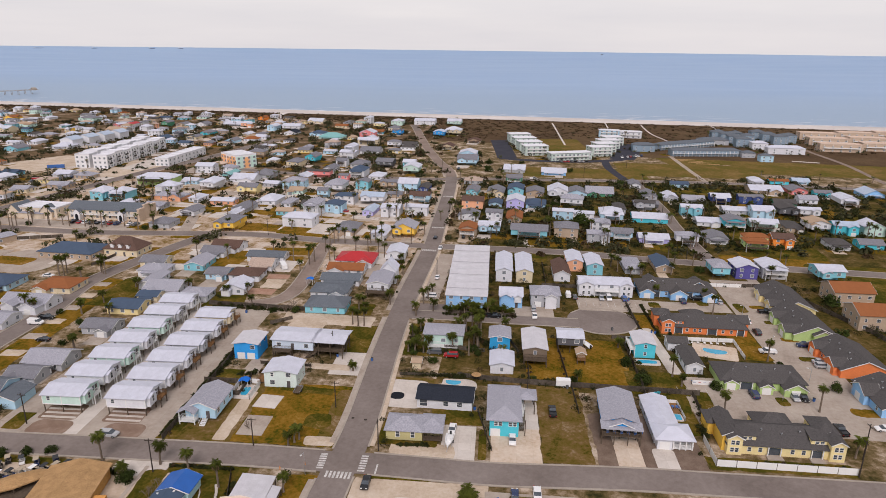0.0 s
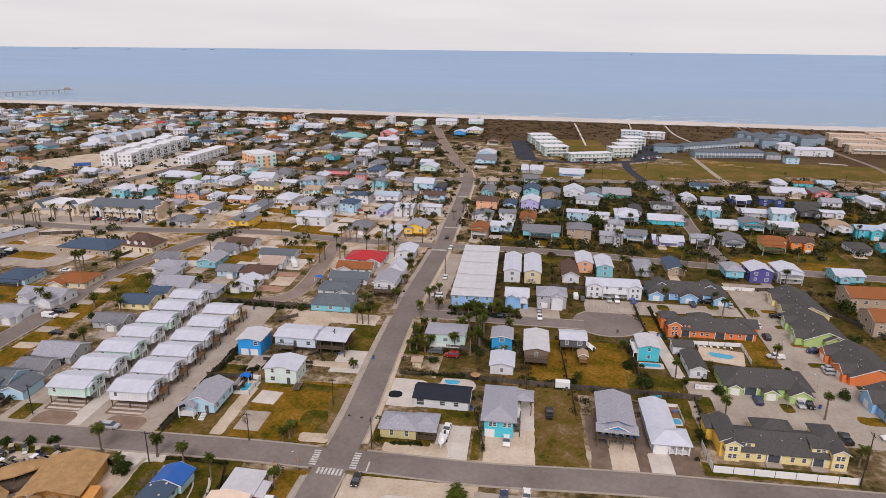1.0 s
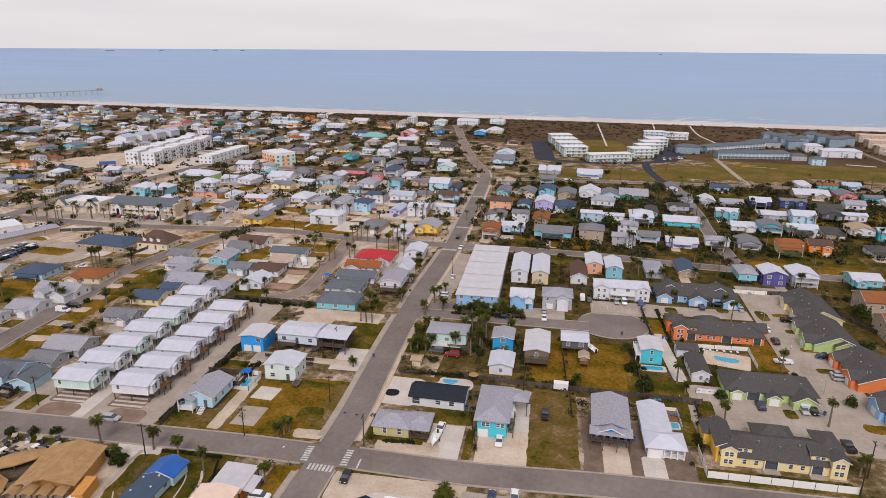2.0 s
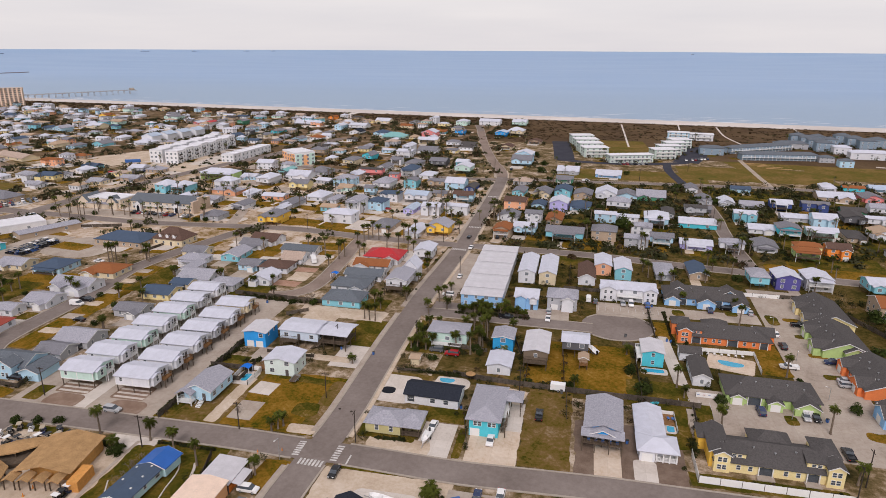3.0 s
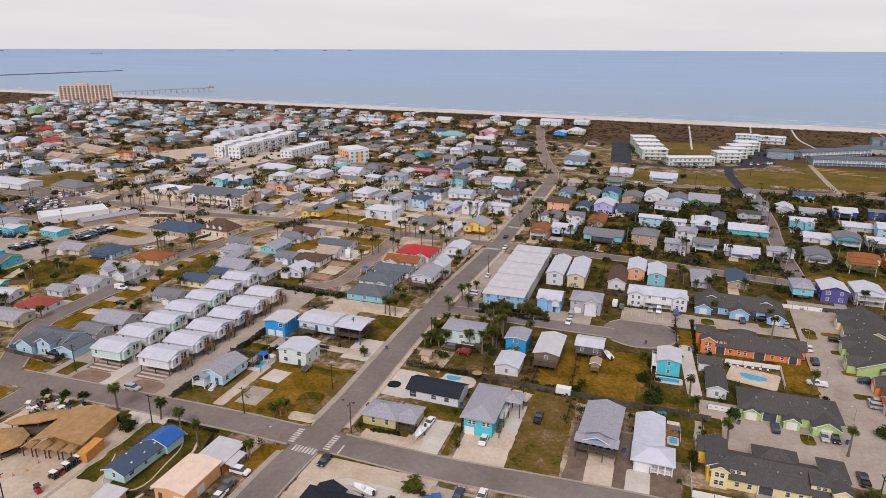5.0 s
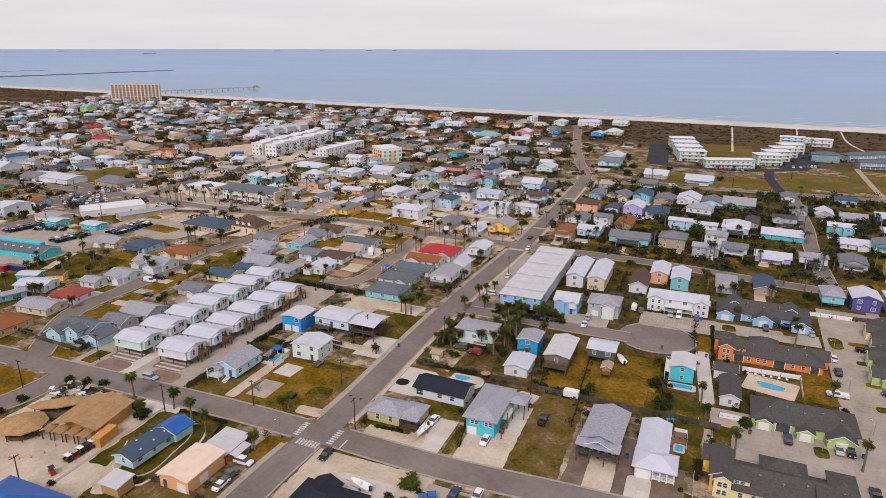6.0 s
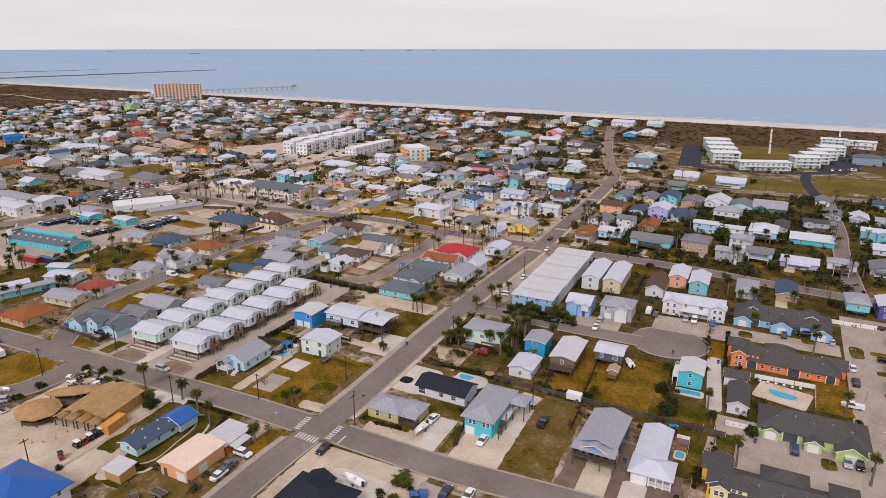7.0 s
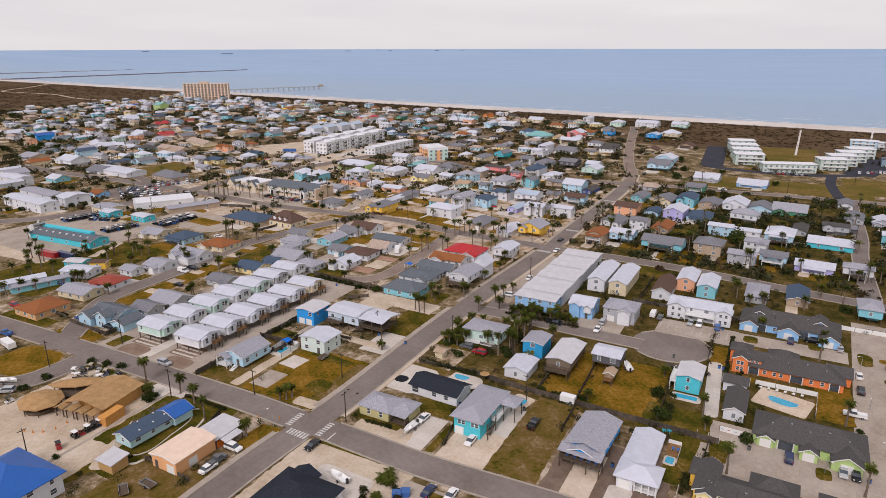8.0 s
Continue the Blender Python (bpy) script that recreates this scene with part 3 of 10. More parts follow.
def simple_house(x, y, w, d, storeys, wall, top, roof="gable", rot=-10.0, plain=0):
    """A house farther off, some raised on posts, with porches, bays and a drive."""
    ridge = "x" if (w >= d) else "y"
    raised = storeys == 2 and town_rng.random() < 0.5
    base = 2.3 if raised else 0.0
    h = house(x, y, w, d, storeys * 2.6, wall, top, roof, ridge, town_rng.uniform(0.26, 0.46), base, rot, 0.5, 0.0, 1, group="houses of the beach town")
    if raised:
        bm = bmesh.new()
        box(bm, -w * 0.1, w * 0.42, -d * 0.1, d * 0.45, 0, 2.5)
        part("store_room", bm, M_WALL[wall], h)
    pick = town_rng.random()
    if plain:
        return h
    if pick < 0.3:
        pw = w * town_rng.uniform(0.5, 0.95)
        z = base or (2.8 if storeys > 1 else 0.4)
        deck(h, -pw / 2, pw / 2, -d / 2 - 2.2, -d / 2 - 0.02, z, M_TRIM if town_rng.random() < 0.6 else M_WOOD, rail=z > 1, posts=False)
        bm = bmesh.new()
        roof_mesh(bm, pw, 2.4, storeys * 2.6 - 0.5, "shed", "x", 0.12, 0.15, 0)
        bmesh.ops.translate(bm, vec=(0, -d / 2 - 1.15, 0), verts=bm.verts[:])
        part("porch_roof", bm, M_ROOF[top], h)
        for px in (-pw / 2 + 0.2, pw / 2 - 0.2):
            shared("post", POSTW, h, pose(px, -d / 2 - 2.05, 0) @ Matrix.Diagonal((1, 1, storeys * 2.6 - 0.5, 1)))
    elif pick < 0.75 and w > 8:
        bw = w * town_rng.uniform(0.3, 0.45)
        u = w * town_rng.choice((-0.25, 0.25))
        block(h, u, -d / 2 - 0.6, bw, 3.2, base, storeys * 2.6 - town_rng.choice((0, 0.3)), "gable", "y", 0.45, wall, top)
        shared("window", FARWIN, h, pose(u, -d / 2 - 2.2, storeys * 2.6 - 2.2))
        if base == 0 and y < 220:
            shared("garage_door", GARAGE, h, pose(u, -d / 2 - 2.21, 0.02))
    if town_rng.random() < 0.45 and plain < 2:
        m = h.matrix_basis @ Vector((w * town_rng.choice((-0.22, 0.22)), -d / 2 - 4.0, 0))
        slab("pavement_drive", m.x, m.y, town_rng.uniform(4, 7), 7.5, 0.05, town_rng.choice((M_CONC, M_CONCL, M_SANDY)), "concrete drive in front of a house", rot=rot)
    return h


# ---------------------------------------------------------------- land and sea
SHORE = pose(0, 845, 0, 0, 0, -13.2)


def shore_strip(name, v0, v1, z, material, label, category, u0=-4600, u1=4600, z1=None):
    bm = bmesh.new()
    prism(bm, [(v0, -3), (v1, -3), (v1, z if z1 is None else z1), (v0, z)], u0, u1, "x")
    ob = new(name, mesh_of(name, bm, material))
    ob.matrix_basis = SHORE
    return tagged(ob, label, category, kind="structure")


shore_strip("ground", -6000, -8, 0.0, M_EARTH, "flat sandy town ground with dry grass and bare soil", "ground")
shore_strip("ground_beach", -44, -7, 0.3, M_BEACH, "wide pale sand beach along the sea", "beach", z1=0.0)
shore_strip("ground_wet_sand", -7, 45, 0.0, M_BEACH, "wet sand sloping under the surf", "beach", z1=-2.4)
shore_strip("ground_dunes", -112, -44, 0.06, M_SCRUB, "low dunes covered with brown scrub", "dunes", u0=-4000, u1=90)
shore_strip("ground_dunes", -270, -44, 0.06, M_SCRUB, "low dunes covered with brown scrub", "dunes", u0=90, u1=4000)


shore_strip("ground_dunes", -460, -112, 0.05, M_SCRUB, "wide dunes covered with brown scrub beyond the town", "dunes", u0=-4200, u1=-830)
shore_strip("ground_dunes", -330, -270, 0.05, M_SCRUB, "low dunes covered with brown scrub", "dunes", u0=250, u1=4000)


shore_strip("ground_scrub", -500, -112, 0.008, M_TOWN, "olive and brown scrub between the houses of the far town", "scrub", u0=-830, u1=92)


def water_material():
    m = bpy.data.materials.new("sea_water")
    m.use_nodes = True
    nt = m.node_tree
    lk = nt.links.new
    bs = nt.nodes["Principled BSDF"]
    co = nt.nodes.new("ShaderNodeTexCoord")
    mp = nt.nodes.new("ShaderNodeMapping")
    mp.inputs["Scale"].default_value = (0.3, 1, 1)
    mp.inputs["Rotation"].default_value = (0, 0, radians(13))
    lk(co.outputs["Object"], mp.inputs["Vector"])
    n1 = nt.nodes.new("ShaderNodeTexNoise")
    n1.inputs["Scale"].default_value = 0.006
    n1.inputs["Detail"].default_value = 4
    lk(mp.outputs["Vector"], n1.inputs["Vector"])
    rp = nt.nodes.new("ShaderNodeValToRGB")
    rp.color_ramp.elements[0].position, rp.color_ramp.elements[0].color = 0.35, (0.185, 0.325, 0.545, 1)
    rp.color_ramp.elements[1].position, rp.color_ramp.elements[1].color = 0.7, (0.235, 0.372, 0.575, 1)
    lk(n1.outputs["Fac"], rp.inputs["Fac"])
    # paler, greener shallows off the beach, deeper blue farther out
    sx = nt.nodes.new("ShaderNodeVectorMath")
    sx.operation = "DOT_PRODUCT"
    sx.inputs[1].default_value = (0.228, 0.974, 0.0)
    lk(co.outputs["Object"], sx.inputs[0])
    md = nt.nodes.new("ShaderNodeMapRange")
    md.interpolation_type = "SMOOTHSTEP"
    md.inputs["From Min"].default_value, md.inputs["From Max"].default_value = 820, 1900
    lk(sx.outputs["Value"], md.inputs["Value"])
    sh = nt.nodes.new("ShaderNodeMix")
    sh.data_type = "RGBA"
    sh.inputs["A"].default_value = (0.225, 0.335, 0.475, 1)
    lk(md.outputs["Result"], sh.inputs["Factor"])
    lk(rp.outputs["Color"], sh.inputs["B"])
    lk(sh.outputs["Result"], bs.inputs["Base Color"])
    bs.inputs["Roughness"].default_value = 0.38
    bs.inputs["Specular IOR Level"].default_value = 0.35
    n2 = nt.nodes.new("ShaderNodeTexNoise")
    n2.inputs["Scale"].default_value = 0.12
    n2.inputs["Detail"].default_value = 5
    lk(mp.outputs["Vector"], n2.inputs["Vector"])
    bp = nt.nodes.new("ShaderNodeBump")
    bp.inputs["Strength"].default_value = 0.6
    bp.inputs["Distance"].default_value = 1.2
    lk(n2.outputs["Fac"], bp.inputs["Height"])
    lk(bp.outputs["Normal"], bs.inputs["Normal"])
    return m


M_SEA = water_material()


def build_sea():
    """A sheet of sea out to the skyline, where the far water closes the view."""
    bm = bmesh.new()
    radii = [700, 900, 1200, 1600, 2100, 2700, 3200, 3600, 4000, 4300, 4600, 4800, 4930]
    rows = []
    for r in radii:
        lift = max(0.0, (r - 2700) / (4930 - 2700))
        z = -1.2 + 71.0 * lift ** 2.2
        rows.append([bm.verts.new((45 + r * math.sin(radians(a)), -130 + r * math.cos(radians(a)), z)) for a in range(-84, 85, 3)])
    for a, b in zip(rows, rows[1:]):
        for i in range(len(a) - 1):
            bm.faces.new((a[i], a[i + 1], b[i + 1], b[i]))
    bmesh.ops.recalc_face_normals(bm, faces=bm.faces[:])
    me = mesh_of("water", bm, M_SEA)
    me.polygons.foreach_set("use_smooth", [True] * len(me.polygons))
    tagged(new("water", me), "calm hazy blue sea reaching the horizon", "sea", kind="structure")


build_sea()


def build_surf():
    rng = random.Random(5)
    bm = bmesh.new()
    for v, wd, gap in ((8, 6.0, 0.15), (22, 4.5, 0.35), (38, 4.0, 0.4), (56, 3.5, 0.5), (78, 3.0, 0.6), (104, 2.4, 0.7)):
        u = -2600.0
        while u < 1500:
            ln = rng.uniform(15, 60)
            if rng.random() > gap:
                a, b = v + rng.uniform(-3, 3), v + rng.uniform(-3, 3)
                w0 = wd * rng.uniform(0.5, 1.3)
                n = 6
                top, low = [], []
                for k in range(n + 1):
                    s = math.sin(math.pi * k / n)
                    c = a + (b - a) * k / n
                    top.append(bm.verts.new((u + ln * k / n, c + w0 * s * rng.uniform(0.3, 0.6) + 0.05, -1.08)))
                    low.append(bm.verts.new((u + ln * k / n, c - w0 * s * rng.uniform(0.3, 0.6) - 0.05, -1.08)))
                for k in range(n):
                    bm.faces.new((low[k], low[k + 1], top[k + 1], top[k]))
            u += ln * 0.9
    ob = new("surf", mesh_of("surf", bm, mat("foam", (0.80, 0.80, 0.82), 0.9, 0.1, 0.3)))
    ob.matrix_basis = SHORE
    tagged(ob, "white lines of breaking surf along the beach", "surf", kind="stuff")


build_surf()

# ---------------------------------------------------------------- roads
MAIN = [(-16, -150), (-8.5, -60), (-4.3, -22.5), (-0.8, -2), (1.5, 7.5), (4.2, 24), (8, 56), (11.8, 84), (16.4, 113), (27.5, 175), (34, 224), (41, 276), (48.7, 344), (49, 385), (42, 434), (34, 528), (27.5, 652), (24, 700)]
CROSS = [(-190, 25), (-140, 20), (-97, 15.5), (-29, 7.3), (-5, 3.6), (7, 2), (22, -0.7), (37, -3.2), (67, -6), (89, -9), (140, -16), (260, -33)]
SECOND = [(-310, 250), (-256, 228), (-205, 216), (-150, 205), (-69, 200), (-26, 188), (22, 178.5), (86, 167.5), (140, 151.5), (203, 136), (330, 105)]
LEFT_ST = [(-101, 12), (-108, 25), (-119, 45), (-121.5, 60), (-117, 97), (-116, 132), (-99, 176), (-88, 200)]
FOURTH = [(-130, 392), (-60, 366), (27, 349), (67, 350), (110, 346), (157, 343), (240, 335), (303, 322), (420, 296)]
CUL = [(13, 92), (28, 90.5), (50, 86.5), (78, 82)]
BAR_ST = [(-310, 90), (-258, 132), (-243, 164), (-238, 202), (-231, 222), (-224, 262), (-208, 310), (-185, 380), (-160, 440), (-120, 560)]
FAR_ST = [(-420, 250), (-374, 240), (-303, 232), (-233, 221)]
LOWL_ST = [(-150, -34), (-112, -18.5), (-98, -13), (-90.5, -6.5), (-87.6, 3), (-86.4, 12)]
MID_ST = [(-47, 103.5), (-40, 104.5), (-33.7, 108.5), (-29.5, 120), (-27, 147), (-26, 172), (-24.5, 188)]
RIGHT_ST = [(158, 148), (166, 210), (174, 252), (186, 340)]
CONDO_ST = [(181, 341), (184, 395), (192, 436)]


ALL_STREETS = {"cross": (CROSS, 4.0), "second": (SECOND, 3.9), "fourth": (FOURTH, 3.8), "left": (LEFT_ST, 4.0), "cul": (CUL, 3.6), "bar": (BAR_ST, 5.0), "far": (FAR_ST, 4.2), "low": (LOWL_ST, 4.5), "mid": (MID_ST, 3.2), "right": (RIGHT_ST, 3.2), "condo": (CONDO_ST, 3.4), "main": (MAIN, 4.0)}
LINES = {k: (smooth_line(p, 1.5), h) for k, (p, h) in ALL_STREETS.items()}


def street(key, name, label, z, kerb=True, material=None):
    pts, half = ALL_STREETS[key]
    ribbon(name, pts, half, half, z, material or M_ASPH, label, "road")
    others = [(line, h + 0.9) for k, (line, h) in LINES.items() if k != key]
    if kerb:
        for lo, hi in ((half + 0.5, -half), (-half, half + 0.5)):
            ribbon("pavement_kerb", pts, lo, hi, 0.22, M_KERB, "worn concrete kerb and gutter along the street", "kerb", avoid=others)


street("cross", "road_cross_street", "worn grey asphalt cross street", 0.105)
street("second", "road_second_street", "grey asphalt residential street", 0.109)
street("fourth", "road_fourth_street", "grey asphalt street near the dunes", 0.109)
street("left", "road_left_street", "grey asphalt street beside lawns", 0.113)
street("cul", "road_cul_de_sac", "asphalt dead-end street", 0.113)
street("bar", "road_bar_street", "wide asphalt street with shops", 0.117)
street("far", "road_far_street", "asphalt side street", 0.121)
street("low", "road_low_lane", "asphalt lane by the beach bar", 0.121)
street("mid", "road_mid_street", "brown-grey asphalt dead-end lane", 0.105, True, M_LANE)
street("right", "road_right_street", "asphalt side street between houses", 0.105)
ribbon("road_lane", [(-102, 199), (-105, 222), (-108, 240)], 3.2, 3.2, 0.1, M_CONC, "pale concrete lane between houses", "road")
street("condo", "road_condo_drive", "fresh black asphalt drive to the white condominiums", 0.105, False, M_NEWASPH)
street("main", "road_main_street", "long straight asphalt street leading to the beach", 0.125)
SIDE_STREETS = [(line, h + 2.5) for k, (line, h) in LINES.items() if k != "main"]
ribbon("pavement_main", MAIN[4:14], 5.9, -4.5, 0.20, M_CONC, "pale concrete pavement along the main street", "pavement", avoid=SIDE_STREETS)
ribbon("pavement_main", MAIN[4:14], -4.5, 5.7, 0.20, M_SANDY, "pale concrete pavement along the main street", "pavement", avoid=SIDE_STREETS)
ribbon("pavement_main", MAIN[1:4], 5.8, -4.5, 0.20, M_CONC, "pale concrete pavement along the main street", "pavement", avoid=SIDE_STREETS)
slab("road_turning_circle", 87, 84, 25, 23, 0.1, M_ASPH, "round asphalt turning circle at the end of the street", corner=11.0)


ribbon("pavement_kerb", [(87 + 12.7 * math.cos(radians(a)), 84 + 11.7 * math.sin(radians(a))) for a in range(-140, 141, 20)], 0.3, 0.3, 0.2, M_KERB, "pale concrete kerb round the turning circle", "kerb")


def crossing(x, y, length, turn, n, wide=2.4):
    """A zebra crossing: painted bars across a road."""
    c = thing("zebra_crossing", "faded white zebra crossing bars painted on asphalt", "crossing", x, y, 0.0, turn)
    for i in range(n):
        bm = bmesh.new()
        u = -length / 2 + length * (i + 0.5) / n
        box(bm, u - 0.27, u + 0.27, -wide / 2, wide / 2, 0.09, 0.131)
        part("bar", bm, M_PAINT, c)
    return c


crossing(-0.4, -2.0, 6.4, -9, 7)
crossing(5.2, 2.1, 6.6, 82, 7, 1.7)
crossing(-4.7, 3.5, 6.2, 84, 7, 1.7)
crossing(26.4, 170.6, 7.0, -11, 8, 2.4)
crossing(32.8, 212.0, 7.0, -9, 8, 2.4)
crossing(43.0, 289.0, 7.0, -9, 8, 2.4)
bm = bmesh.new()
box(bm, -0.2, 0.2, -1.9, 1.9, 0.05, 0.115)
stop = new("road_stop_line", mesh_of("road_stop_line", bm, M_PAINT))
stop.matrix_basis = pose(8.4, -0.2, 0, 0, 0, -8)
tagged(stop, "white painted stop line", "road marking", kind="structure")

# lots, drives and yards
bm = bmesh.new()
box(bm, -145, 145, -162, 162, -0.3, 0.006)
PAVED += [(72, 52, 27, 33, -8), (57.1, 18.5, 12.4, 37, -8), (-14, 25.5, 27, 30, -8), (58, 47, 11, 16, -8), (74, 8, 24, 22, -8)]
turf = new("ground_turf", mesh_of("ground_turf", bm, M_TURF))
turf.matrix_basis = pose(195, 175, 0, 0, 0, -10)
tagged(turf, "rough olive and brown turf between the houses", "grass", kind="structure")
bm = bmesh.new()
box(bm, -140, 140, -92, 92, -0.3, 0.0072)
lots = new("ground_lots", mesh_of("ground_lots", bm, M_LOTS))
lots.matrix_basis = pose(-106, 252, 0, 0, 0, -12)
tagged(lots, "pale sandy and concrete lots with patches of dry grass", "yards", kind="structure")
slab("ground_lawn_empty_lot", -14, 25.5, 27, 30, 0.03, M_GRASS, "dry brown grass on an empty lot", category="lawn")
slab("pavement_slab", -23.1, 31.5, 6.6, 6.8, 0.12, M_CONCL, "bare concrete slab in dry grass", rot=-12)
slab("pavement_slab", -24.2, 19.6, 6.8, 9.2, 0.12, M_CONC, "cracked bare concrete slab in dry grass")
slab("ground_yard_cleared", -38, 27, 22, 32, 0.018, M_DIRT, "bare dirt yard beside the pale blue house", category="yard")
slab("ground_cottage_yard", -63, 62, 46, 92, 0.012, M_CONC, "concrete yard under the raised cottages", category="yard")
slab("pavement_drive_alley", -66.5, 60, 6.0, 94, 0.03, M_CONCL, "pale concrete alley between two rows of cottages", rot=-6.7)
slab("ground_gravel_bed", -77, 20.5, 11, 7, 0.05, M_STONES, "bed of brown gravel beside the street", category="gravel", corner=2.5)
slab("ground_gravel_bed", -57.5, 18.0, 11, 7, 0.05, M_STONES, "bed of brown gravel beside the street", category="gravel", corner=2.5)
for gx, gy in ((-77.0, 28.0), (-59.4, 25.8)):
    slab("ground_gravel_bed", gx, gy, 10.5, 7.5, 0.05, M_STONES, "brown gravel under a raised cottage", category="gravel", rot=-7, corner=1)
    for k in range(3):
        slab("pavement_strip", gx, gy - 2.6 + 2.0 * k, 9.5, 0.9, 0.06, M_CONCL, "narrow pale concrete strip in gravel", rot=-7)
slab("ground_green_yard", -45, 18, 5, 10, 0.05, M_LAWN, "strip of green grass by a fence", category="lawn")
slab("ground_green_lot", 0.0, 71, 14, 22, 0.03, M_LAWN, "patchy green and sandy lot", category="lawn", rot=-5)
slab("pavement_drive", -2.5, 53.5, 10, 15, 0.06, M_CONCL, "pale concrete drive of the long white house")
slab("ground_weeds", -56, 109, 17, 17, 0.035, M_LAWN, "green weedy lot beside a tan fence", category="lot", rot=12, corner=3)
slab("ground_sand_lane", -13, 88, 34, 9, 0.04, M_SANDY, "sandy lane behind a wooden fence", category="yard", rot=-10)
slab("ground_white_lot", 15, 40.5, 20, 7, 0.03, M_DIRT, "bare dirt lot with parked cars", category="yard")
slab("pavement_drive", 15.4, 34.6, 12.5, 15.5, 0.07, M_CONCL, "pale concrete forecourt of the dark-roofed house", rot=-10, corner=3.0)
slab("ground_stone_bed", 12.9, 33.4, 4.0, 3.8, 0.10, M_BLACK, "black gravel bed set in pale concrete", category="gravel", corner=1.6)
slab("pavement_drive", 28.6, 9.9, 8.6, 15.0, 0.06, M_CONCL, "pale concrete drive with a parked car and a boat")
slab("ground_sand_verge", 19.4, 6.6, 16, 6.6, 0.055, M_SANDY, "sandy verge at the street corner", category="verge", corner=1.5)
slab("ground_lawn", 29, 21.5, 14, 7, 0.05, M_LAWN, "small green lawn between two houses", category="lawn")
slab("ground_lawn", 34.6, 9.0, 2.0, 13, 0.07, M_LAWN, "narrow green strip beside a drive", category="lawn")
slab("pavement_drive", 43.0, 8.5, 12.6, 17, 0.06, M_CONCT, "wide sand-coloured concrete drive of the turquoise house")
slab("pavement_drive", 48.6, 22.0, 5.0, 14, 0.055, M_CONCL, "pale concrete side drive")
slab("ground_dirt_lot", 57.1, 18.5, 12.4, 37, 0.03, M_DIRT, "empty dirt lot worn by tyres", category="lot")
slab("ground_gravel_lot", 76.2, 8.6, 26, 24, 0.04, M_GRAVEL, "brown gravel yard", category="yard")
slab("pavement_drive", 70.6, 6.0, 6.4, 20.0, 0.06, M_CONCT, "concrete drive under the raised house")
slab("pavement_drive", 78.6, 0.6, 5.4, 9.5, 0.07, M_CONCL, "concrete drive of the white house", corner=1.2)
slab("ground_lawn", 16.5, 15.0, 15, 12, 0.05, M_LAWN, "green weedy bed round the olive house", category="lawn")
slab("pavement_patio", 31.0, 38.6, 10.5, 7.5, 0.05, M_CONCL, "pale curved patio behind the dark-roofed house", category="patio", corner=3.2)
slab("ground_lawn", 105, -3.0, 34, 5, 0.04, M_LAWN, "dry verge by a white vinyl fence", category="lawn")
slab("pavement_lot", 122, 25, 53, 26, 0.05, M_CONC, "concrete parking yard between coloured terraces", rot=-9)
slab("pavement_lot", 145, 66, 18, 120, 0.055, M_CONC, "concrete drive between coloured terraces", rot=-10)
slab("ground_lawn", 72, 52, 27, 33, 0.045, M_GRASS, "wide brown lawn inside a fence", category="lawn")
slab("ground_lawn", 58, 47, 11, 16, 0.045, M_GRASS, "brown lawn between sheds", category="lawn")
slab("ground_lawn", 90, 38, 17, 14, 0.05, M_LAWN, "fenced green lawn", category="lawn")
slab("ground_lawn", 91.2, 21.5, 6.4, 22, 0.05, M_LAWN, "narrow green yard beside the white house", category="lawn")
slab("pavement_lot", 95, 99, 26, 13, 0.06, M_CONC, "concrete parking lot of the white apartment house")
slab("pavement_drive", 63, 93.5, 16, 9, 0.06, M_CONC, "concrete drives of two houses")
slab("pavement_lot", 28, 97, 16, 9, 0.06, M_ASPH, "dark parking apron by palms", rot=-10)
slab("pavement_lot", 28.5, 135, 10, 60, 0.05, M_CONC, "concrete aprons in front of the row houses", rot=-11)
slab("ground_sand_lot", 17, -19, 31, 28, 0.05, M_SANDY, "sandy parking lot at the street corner", category="lot")
slab("ground_lawn", 13.5, -3.6, 15.5, 1.6, 0.11, M_LAWN, "thin green verge along the kerb", category="verge", corner=0.6)
slab("pavement_lot", 46, -18, 28, 14, 0.05, M_CONC, "concrete lot beside the street")
slab("pavement_lot", 19, -15.5, 15, 9, 0.05, M_CONCL, "pale concrete apron behind the dark-roofed house", corner=2)
slab("ground_lawn", 100, 27.5, 4.5, 10, 0.05, M_LAWN, "green island between parking bays", category="lawn")
slab("ground_lawn", 122.5, 26.3, 3.2, 5.0, 0.05, M_LAWN, "small green island between parking bays", category="lawn", corner=1.2)
slab("ground_lawn", 142.5, 19.5, 8, 4.2, 0.05, M_GRASS, "brown planted island in the drive", category="lawn", corner=1.8)
slab("ground_lawn", 130.5, 62, 9, 22, 0.05, M_GRASS, "brown lawn beside the orange terrace", category="lawn")
slab("ground_lawn", 118, 67.5, 26, 3.4, 0.05, M_GRASS, "brown strip below the orange terrace", category="lawn")
slab("ground_lawn", 104, 81, 9, 16, 0.05, M_GRASS, "dark lawn beside the turning circle", category="lawn")
slab("pavement_lot", 123, 96.5, 34, 9, 0.05, M_CONC, "concrete yard below the blue terrace")
slab("ground_lawn", 112, 98.5, 4.5, 5.5, 0.05, M_LAWN, "small green island by the blue terrace", category="lawn", corner=1.5)
slab("ground_lawn", 131.5, 99, 4.5, 4.5, 0.05, M_LAWN, "small green island by the blue terrace", category="lawn", corner=1.5)
slab("ground_lawn", 144.5, 94.5, 4.0, 9, 0.05, M_LAWN, "green island in the drive", category="lawn", corner=1.8)
